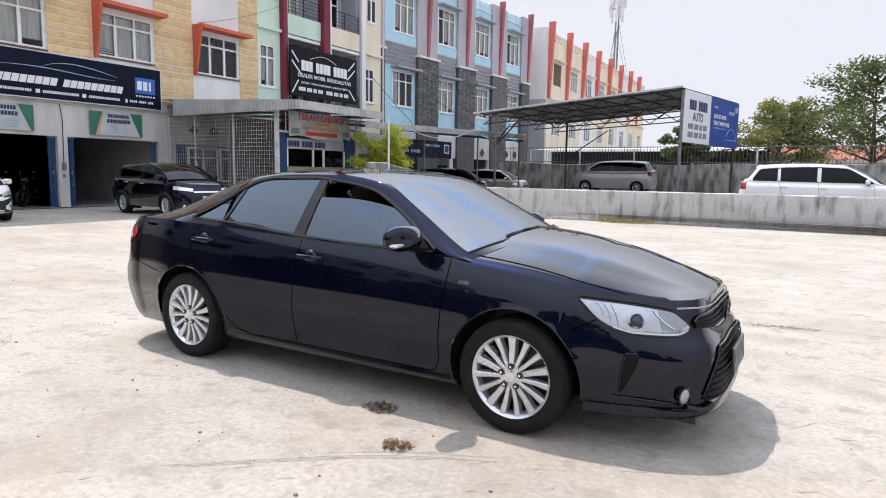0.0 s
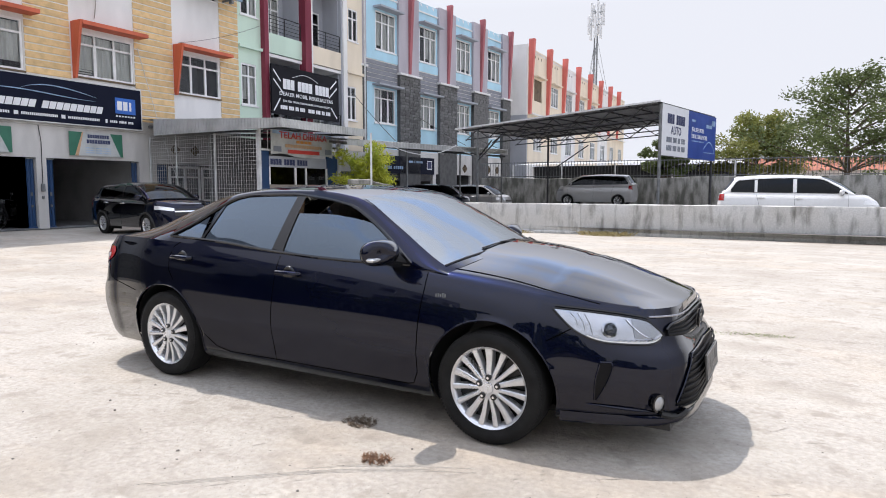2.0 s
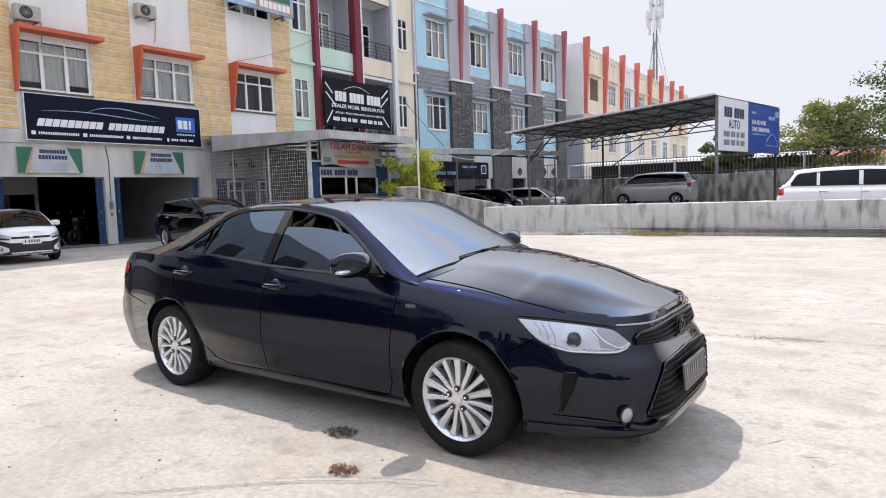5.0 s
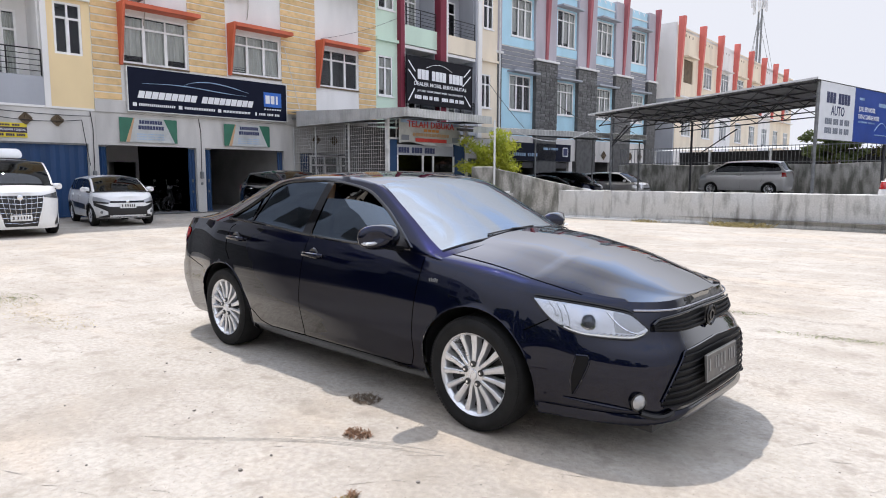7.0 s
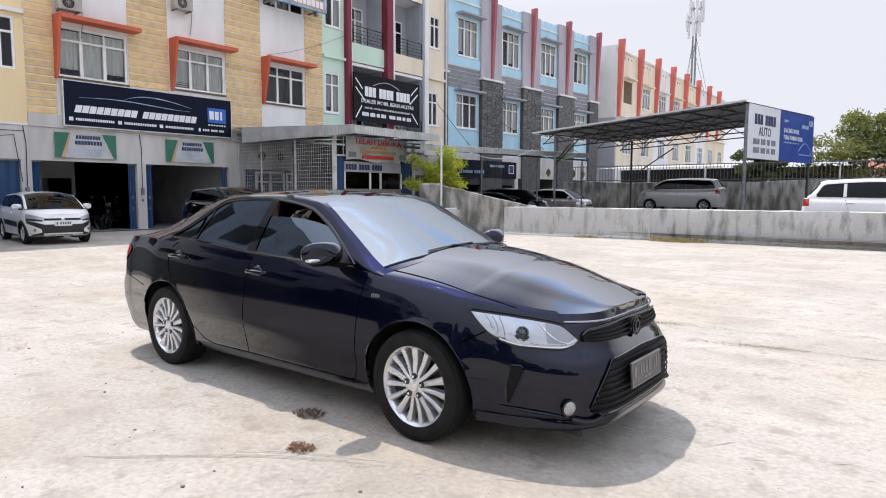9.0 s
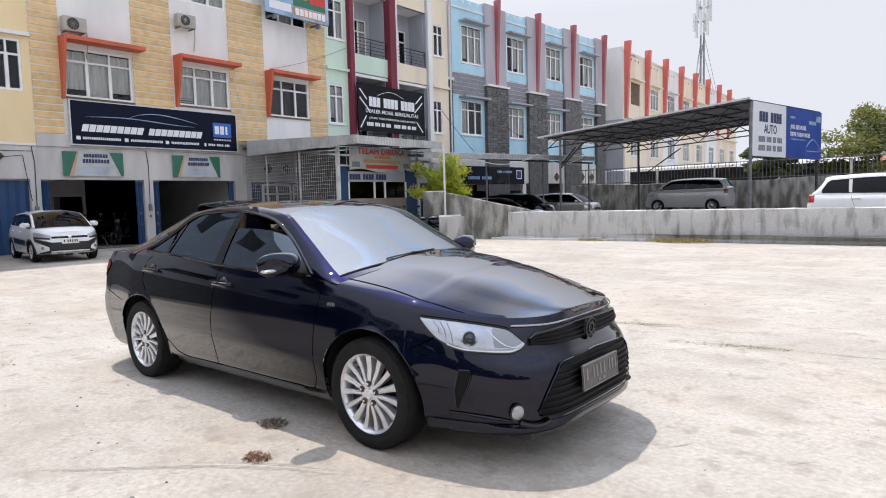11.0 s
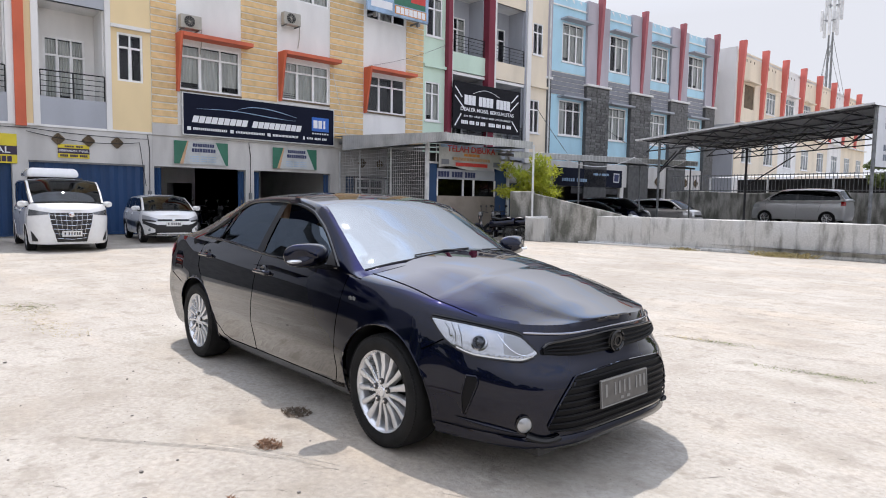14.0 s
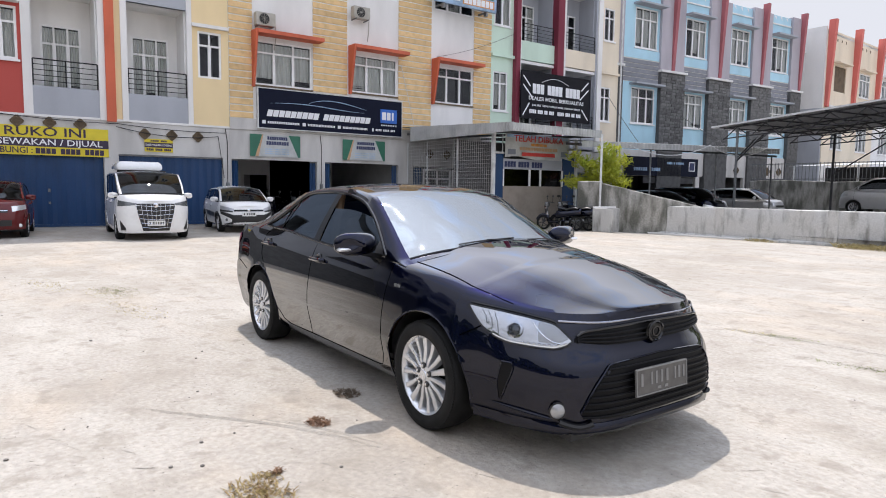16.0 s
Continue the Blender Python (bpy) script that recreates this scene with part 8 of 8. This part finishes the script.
# ---- motorbikes ----
def scooter(x, y, heading, label, body_mat, z=0.0):
    t = thing("scooter", label, "motorbike", "motorbikes", at=pose(x, y, z, 0, 0, heading))
    for wx in (0.0, -1.25):
        w = new("wheel")
        w.parent = t
        w.location = (wx, 0, 0.27)
        part("tyre", lathe_bm([(0.20, -0.05), (0.255, -0.045), (0.27, 0.0), (0.255, 0.045), (0.20, 0.05)], steps=28), M_RUBBER, w)
        part("rim", lathe_bm([(0.205, 0.045), (0.19, 0.0), (0.205, -0.045)], steps=28), M_ALLOY_DARK, w)
        bm = bmesh.new()
        for k in range(5):
            a = k * math.tau / 5
            beam_bm((0, 0, 0), (0.19 * math.cos(a), 0, 0.19 * math.sin(a)), 0.03, 0.03, bm)
        part("wheel_spider", bm, M_ALLOY_DARK, w, smooth=False)
    rows = []
    for i in range(11):
        f = i / 10
        xx = -1.45 + 0.95 * f
        hw, z0, z1 = 0.13 * math.sin(math.pi * (0.12 + 0.8 * f)) ** 0.5, 0.42 + 0.16 * (1 - f), 0.72 + 0.1 * (1 - f)
        rows.append([(xx, hw * math.cos(a), (z0 + z1) / 2 + (z1 - z0) / 2 * math.sin(a)) for a in [j * math.tau / 14 for j in range(15)]])
    part("body", grid_bm(rows), body_mat, t)
    rows = [[(-1.35 + 0.75 * i / 8, 0.13 * math.cos(a), 0.80 + 0.05 * math.sin(a) + 0.03 * math.sin(i)) for a in [j * math.tau / 12 for j in range(13)]] for i in range(9)]
    part("seat", grid_bm(rows), M_TRIM, t)
    part("footboard", box_bm(-0.62, -0.2, -0.15, 0.15, 0.28, 0.36, 0.03), body_mat, t, smooth=False)
    bm = bmesh.new()
    grid_bm([[(-0.22 + 0.16 * k, 0.19 * math.cos(math.pi * j / 8) * (1 - 0.25 * k), 0.32 + 0.6 * k - 0.03 * math.sin(math.pi * j / 8)) for j in range(9)] for k in (0, 0.5, 1)], bm)
    part("leg_shield", bm, body_mat, t)
    part("front_fender", tube_bm([(0.26 * math.cos(a), 0, 0.27 + 0.30 * math.sin(a)) for a in [0.3 + 2.2 * j / 8 for j in range(9)]], 0.05, 8), body_mat, t)
    part("fork", tube_bm([(0.0, 0.0, 0.27), (-0.18, 0, 0.95)], 0.035, 8), M_DARK_STEEL, t)
    part("handlebar", tube_bm([(-0.28, -0.33, 1.0), (-0.2, -0.1, 1.03), (-0.2, 0.1, 1.03), (-0.28, 0.33, 1.0)], 0.016, 8), M_TRIM, t)
    part("headlamp", box_bm(-0.2, -0.06, -0.11, 0.11, 0.86, 1.03, 0.04, seg=2), M_LAMP_GREY, t)
    for sd in (1, -1):
        part("mirror_stalk", tube_bm([(-0.25, sd * 0.24, 1.02), (-0.24, sd * 0.3, 1.22)], 0.008, 6), M_TRIM, t)
        part("mirror", box_bm(-0.26, -0.235, sd * 0.3 - 0.06, sd * 0.3 + 0.06, 1.2, 1.28, 0.02), M_TRIM, t)
    part("exhaust", tube_bm([(-0.8, -0.16, 0.3), (-1.5, -0.18, 0.38)], 0.05, 8), M_STEEL, t)
    part("stand", tube_bm([(-0.7, 0.1, 0.33), (-0.72, 0.28, 0.0)], 0.012, 6), M_STEEL, t)


scooter(-14.1, 14.0, 205, "dark scooter by the dealer shop", M_BLACK_PAINT)
scooter(-13.95, 14.55, 202, "black scooter on its side stand", M_BLACK_PAINT)
scooter(-14.6, 15.6, -60, "dark scooter beside blue door", M_BLACK_PAINT)
scooter(-23.2, 6.9, -50, "dark scooter inside the open garage", M_BLACK_PAINT, 0.03)
scooter(-23.4, 7.9, -70, "dark scooter inside the open garage", M_TRIM, 0.03)

# ---- overhead cables and downpipes ----
def cable(name, label, pts, r=0.012, sag=0.4, m=M_RAIL):
    t = thing(name, label, "cable", "cables")
    out = []
    for a, b in zip(pts, pts[1:]):
        a, b = Vector(a), Vector(b)
        for i in range(13):
            f = i / 12
            out.append(a.lerp(b, f) - Vector((0, 0, sag * 4 * f * (1 - f))))
    part("wire", tube_bm(out, r, 5), m, t)


cable("cable", "thin black cable sagging along the facade", [(-21.95, -3, 3.75), (-21.95, 1.0, 3.6), (-21.95, 4.7, 3.5)], 0.012, 0.06)
cable("cable", "thin black cable sagging along the facade", [(-21.95, 0.9, 3.5), (-21.93, 2.7, 3.25), (-21.93, 4.4, 3.35), (-21.93, 4.6, 1.8)], 0.012, 0.04)
cable("cable", "dark stay cable from facade to low canopy", [(-21.6, 26.2, 6.9), (-14.6, 20.0, 3.6)], 0.014, 0.05)
cable("cable", "dark stay cable from facade to low canopy", [(-21.5, 33.0, 6.3), (-14.2, 26.0, 3.75)], 0.014, 0.05)
cable("cable", "dark stay cable from facade to low canopy", [(-21.2, 37.5, 6.0), (-14.0, 29.5, 3.8)], 0.014, 0.05)
cable("cable", "pale loose cable over low canopy", [(-14.3, 19.0, 3.4), (-13.7, 24.0, 3.6), (-13.4, 28.5, 3.7)], 0.02, 0.45, M_WHITE_STEEL)
cable("cable", "pale cord hanging from siding to fence", [(-21.9, 12.55, 7.0), (-21.2, 13.0, 3.6), (-20.3, 13.4, 0.6)], 0.012, 0.0, M_WHITE_STEEL)
cable("cable", "thin cable crossing the facade", [(-21.9, 14.5, 7.6), (-21.9, 19.4, 9.4)], 0.008, 0.15)

# ---- yard details ----
def tuft(x, y, r, n, h, material, label, seed, flatness=1.0, sx=1.0, turn=0.0):
    """A clump of thin blades lying and standing on the yard."""
    rng = random.Random(seed)
    t = tagged(new("grass_tuft"), label, "grass", "yard weeds")
    t.matrix_world = pose(x, y, 0, 0, 0, turn)
    verts, faces = [], []
    for _ in range(n):
        a = rng.uniform(0, math.tau)
        d = r * rng.random() ** 0.7
        p = Vector((math.cos(a) * d * sx, math.sin(a) * d, 0.001))
        b = rng.uniform(0, math.tau)
        hh = h * rng.uniform(0.3, 1.0)
        tip = p + Vector((math.cos(b) * hh * 1.6 * flatness, math.sin(b) * hh * 1.6 * flatness, hh))
        s = Vector((-math.sin(b), math.cos(b), 0)) * 0.004
        k = len(verts)
        verts += [p - s, p + s, (p + tip) / 2 + s * 0.7 + Vector((0, 0, hh * 0.2)), tip, (p + tip) / 2 - s * 0.7 + Vector((0, 0, hh * 0.2))]
        faces.append((k, k + 1, k + 2, k + 3, k + 4))
    me = bpy.data.meshes.new("grass")
    me.from_pydata(verts, [], faces)
    me.materials.append(material)
    ob = new("grass", me)
    ob.parent = t
    tagged(ob, kind="stuff")


M_DRY_RED = mat("rusty_dry_weed", (0.30, 0.17, 0.10), 0.9, var=0.3, scale=20)
M_DRY_DARK = mat("dark_dry_weed", (0.20, 0.15, 0.105), 0.9, var=0.3, scale=20)
tuft(-0.84, -0.96, 0.09, 260, 0.022, M_DRY_DARK, "dark dried weed clump on concrete", 1, 1.0, 1.3)
tuft(-0.435, -1.365, 0.075, 220, 0.02, M_DRY_RED, "rusty dried weed clump on concrete", 2, 1.0, 1.2)
M_PALE_WEED = mat("pale_yellow_weed", (0.42, 0.33, 0.15), 0.9, var=0.35, scale=30, alt=(0.34, 0.22, 0.13))
tuft(0.27, -1.985, 0.13, 420, 0.024, M_PALE_WEED, "dry yellow-green weed clump on concrete", 3, 1.0, 1.5, 25)
tuft(0.12, -1.90, 0.07, 120, 0.018, M_PALE_WEED, "small dry yellow weed clump on concrete", 33, 1.0, 1.3, 25)
tuft(0.09, -1.835, 0.032, 70, 0.02, M_DRY_RED, "rusty dried weed clump on concrete", 4)
for i, (x, y, sx, m) in enumerate(((0.03, 3.56, 3.0, M_GRASS), (0.93, 2.95, 4.0, M_GRASS), (1.25, 3.0, 3.0, M_GRASS), (-0.3, 3.48, 3.0, M_DRY), (-6.4, -1.7, 2.5, M_DRY), (-5.0, -1.62, 3.0, M_DRY), (-6.6, -1.55, 2.0, M_GRASS), (-7.6, -2.3, 3.0, M_DRY))):
    tuft(x, y, 0.10 if x > -2 else 0.26, 130 if x > -2 else 260, 0.012 if x > -2 else 0.014, m, "thin grass growing along a crack", 10 + i, 1.0, sx, 12)
tuft(-4.0, 16.15, 0.55, 900, 0.16, M_DRY, "dry grass at the foot of the yard wall", 30, 0.7, 1.6, 3)
tuft(-6.9, 16.0, 0.3, 300, 0.10, M_DRY, "dry grass at the foot of the yard wall", 31, 0.7, 1.6, 3)

M_CRACK = mat("dark_crack_dirt", (0.22, 0.195, 0.165), 0.95, var=0.2, scale=12)


def crack(pts, width, seed, label):
    rng = random.Random(seed)
    rows = []
    pts = [Vector((*p, 0)) for p in pts]
    for a, b in zip(pts, pts[1:]):
        n = max(3, int((b - a).length / 0.06))
        d = (b - a).normalized()
        s = Vector((-d.y, d.x, 0))
        for i in range(n):
            p = a.lerp(b, i / n) + s * rng.uniform(-0.012, 0.012)
            w = width * rng.uniform(0.2, 1.0)
            rows.append([p - s * w + Vector((0, 0, 0.004)), p + s * w + Vector((0, 0, 0.004))])
    tagged(part("ground_crack", grid_bm(rows), M_CRACK, smooth=False), label, "crack", "yard cracks")


crack([(-0.9, 5.60), (0.15, 5.75), (0.5, 5.76)], 0.009, 1, "dark shallow crack in concrete")
crack([(-0.9, 3.40), (0.3, 3.55), (1.0, 3.6)], 0.005, 2, "dark shallow crack in concrete")
crack([(0.4, 2.88), (1.4, 3.03), (2.4, 3.12)], 0.005, 3, "dark shallow crack in concrete")
crack([(2.7, 5.2), (3.4, 5.16)], 0.014, 5, "dark shallow crack in concrete")

M_PEBBLE = mat("grey_pebble", (0.22, 0.20, 0.18), 0.9, var=0.2, scale=30, rnd=0.4)
rng = random.Random(77)
bases = []
for k in range(5):
    bm = bmesh.new()
    bmesh.ops.create_icosphere(bm, subdivisions=1, radius=1.0)
    for v in bm.verts:
        v.co *= rng.uniform(0.7, 1.15)
        v.co.z *= 0.6
    me = bpy.data.meshes.new("pebble")
    bm.to_mesh(me)
    bm.free()
    me.materials.append(M_PEBBLE)
    bases.append(me)
spots = [(-1.362, -1.755, 0.009), (-1.376, -1.90, 0.010), (-0.95, -1.90, 0.008), (-1.47, -1.82, 0.016), (-0.52, -2.05, 0.02), (-0.555, -1.85, 0.014), (-0.196, -2.13, 0.02), (-0.272, -2.27, 0.018), (-3.55, -2.24, 0.025)]
for _ in range(230):
    x, y = rng.uniform(-9, 3.2), rng.uniform(-3.2, 0.2)
    if rng.random() < 0.35:
        x, y = rng.uniform(-6, 5), rng.uniform(1.5, 12)
    if -3.9 < x < 1.2 and -1.0 < y < 1.0:
        continue
    spots.append((x, y, 0.004 + 0.016 * rng.random() ** 3))
for i, (x, y, r) in enumerate(spots):
    r *= 0.7
    ob = new("pebble", bases[i % 5])
    ob.matrix_world = pose(x, y, r * 0.3, 0, 0, rng.uniform(0, 360)) @ Matrix.Diagonal((r, r, r, 1))
    tagged(ob, "small grey pebble on concrete yard", "pebble", "yard pebbles")
verts, faces = [], []
for _ in range(5000):
    x, y = rng.gauss(-0.5, 4.5), rng.gauss(-1.0, 3.5)
    if -3.85 < x < 1.1 and -0.95 < y < 0.95:
        continue
    r = 0.0018 + 0.004 * rng.random() ** 3
    k = len(verts)
    a = rng.uniform(0, math.tau)
    verts += [(x + r * math.cos(a + q), y + r * math.sin(a + q), 0.0005) for q in (0, 2.1, 4.2)] + [(x, y, r * 0.9)]
    faces += [(k, k + 1, k + 3), (k + 1, k + 2, k + 3), (k + 2, k, k + 3)]
me = bpy.data.meshes.new("grit")
me.from_pydata(verts, [], faces)
me.materials.append(M_PEBBLE)
tagged(new("grit", me), "fine loose grit scattered on the yard", "grit", kind="stuff")

# tyre print and short scratches in the dust
M_SCRATCH = mat("dusty_scratch", (0.43, 0.395, 0.345), 0.95, var=0.2, scale=14)
M_RIDGE = mat("dusty_ridge", (0.55, 0.51, 0.45), 0.95, var=0.15, scale=14)
tt = thing("tyre_print", "faint parallel tyre print pressed in dust", "tyre print")
run = smoothcurve((-1.6, -2.42), (-1.254, -2.164), (-0.95, -1.903), (-0.5, -1.545), (-0.05, -1.30), (0.4, -1.12))
for k, (a, b, d) in enumerate(((-1.3, -0.1, 0.0), (-1.25, 0.1, 0.014), (-1.2, -0.2, 0.028), (-0.7, 0.1, -0.03), (-0.55, -0.1, -0.045))):
    n = 40
    rows = []
    for i in range(n + 1):
        x = a + (b - a) * i / n
        w = 0.0017 * math.sin(math.pi * (0.05 + 0.9 * i / n)) * (0.7 + 0.3 * math.sin(i * 1.7 + k))
        rows.append([(x + d * 0.6, run(x) - d + q * w, 0.0015 + 0.002 * (1 - abs(q))) for q in (-1, 0, 1)])
    part("ridge", grid_bm(rows), M_RIDGE, tt)
rng = random.Random(31)
verts, faces = [], []
for _ in range(1100):
    x, y = rng.gauss(-0.8, 4.0), rng.gauss(-1.2, 2.6)
    if (-3.9 < x < 1.1 and -0.95 < y < 0.95) or y > 14:
        continue
    a, ln, w = radians(rng.uniform(20, 60)), rng.uniform(0.015, 0.11) * rng.uniform(0.4, 1), rng.uniform(0.0012, 0.0035)
    d, s = Vector((math.cos(a), math.sin(a), 0)), Vector((-math.sin(a), math.cos(a), 0))
    k = len(verts)
    m = Vector((x, y, 0.0025))
    verts += [m - d * ln, m - d * ln * 0.3 - s * w, m + d * ln * 0.4 - s * w * 0.8, m + d * ln, m + d * ln * 0.3 + s * w, m - d * ln * 0.5 + s * w]
    faces.append((k, k + 1, k + 2, k + 3, k + 4, k + 5))
me = bpy.data.meshes.new("scratch")
me.from_pydata(verts, [], faces)
me.materials.append(M_SCRATCH)
tagged(new("scratch", me), "short dark scratches and straws on the yard", "debris", kind="stuff")

# ---- behind the camera: shaded trees and a wall across the road ----
for i in range(13):
    tree("dark leafy tree across the road", pose(-34 + 6.5 * i, -22 - 3 * (i % 2), 0), 5.0 + 0.6 * (i * 7 % 4), 3.6, 1.4, 100 + i, M_LEAF, 4, 60, 0.42)
bk = thing("road_wall", "dark stained boundary wall across the road", "wall", kind="structure")
slab("wall_body", M_WALL_OLD, bk, -60, 60, -27.2, -27, 0, 3.2)

# the shop row goes on to the left, out of sight, for dark car reflections
h0 = thing("shophouse", "unseen plain grey shophouses added further along the row", "building", "row of shophouses", at=at_facade(-22, 0))
pierced("wall", M_GREYWALL, h0, -45, -3.02, 3.7, 13.6, [(-45 + 5.2 * k + 1.2, -45 + 5.2 * k + 3.6, z, z + 1.8) for k in range(8) for z in (5.5, 9.8)])
# ground floor and inner wall have their shade painted in as dark grey
slab("ground_wall", M_SHADE_GREY, h0, -0.4, -0.1, -45, -3.02, 0, 3.7)
slab("back_wall", M_SHADE_GREY, h0, -1.4, -1.2, -45, -3.02, 3.7, 13.6)

# ---- siding boards and stones, piece by piece ----
for a, b in edges:
    siding(h2, M_SIDING, a + 0.01, b - 0.01, 4.14, 10.6, x=0.012)
    slab("siding_top", M_SIDING, h2, 0.012, 0.03, a + 0.01, b - 0.01, 10.62, 14.0)
for i in range(4):
    siding(h4, M_SIDING_GREY, -1.95 + PITCH4 * i + 0.02, 1.3 + PITCH4 * i - 0.02, 8.07, 9.44, pitch=0.27, gap=0.03, x=-0.09)
rng = random.Random(9)
stone_meshes = []
for k in range(8):
    me = bpy.data.meshes.new("stone")
    bm = box_bm(0, rng.uniform(0.02, 0.05), 0, 0.42 + 0.06 * (k % 3), 0, 0.155, 0.01)
    bm.to_mesh(me)
    bm.free()
    me.materials.append(M_STONE)
    stone_meshes.append(me)
for y0, y1 in STONES[:2]:
    for r in range(27):
        y, z = y0 + 0.01, 3.9 + 0.18 * r
        while y < y1 - 0.2:
            me = rng.choice(stone_meshes)
            w = me.vertices[0].co.y
            w = max(v.co.y for v in me.vertices)
            k = min(1.0, (y1 - 0.01 - y) / w)
            ob = new("stone", me)
            ob.parent = h4
            ob.location = (0.12, y, z)
            ob.scale = (1, k, 1)
            y += w * k + 0.02
for y0, y1 in STONES[2:]:
    bm = bmesh.new()
    for r in range(27):
        y, z = y0 + 0.01, 3.9 + 0.18 * r
        while y < y1 - 0.2:
            w = min(rng.uniform(0.35, 0.55), y1 - y)
            box_bm(0.12, 0.12 + rng.uniform(0.02, 0.05), y, y + w - 0.02, z, z + 0.155, bm=bm)
            y += w
    tagged(part("stone_cladding", bm, M_STONE, h4, smooth=False), kind="stuff")
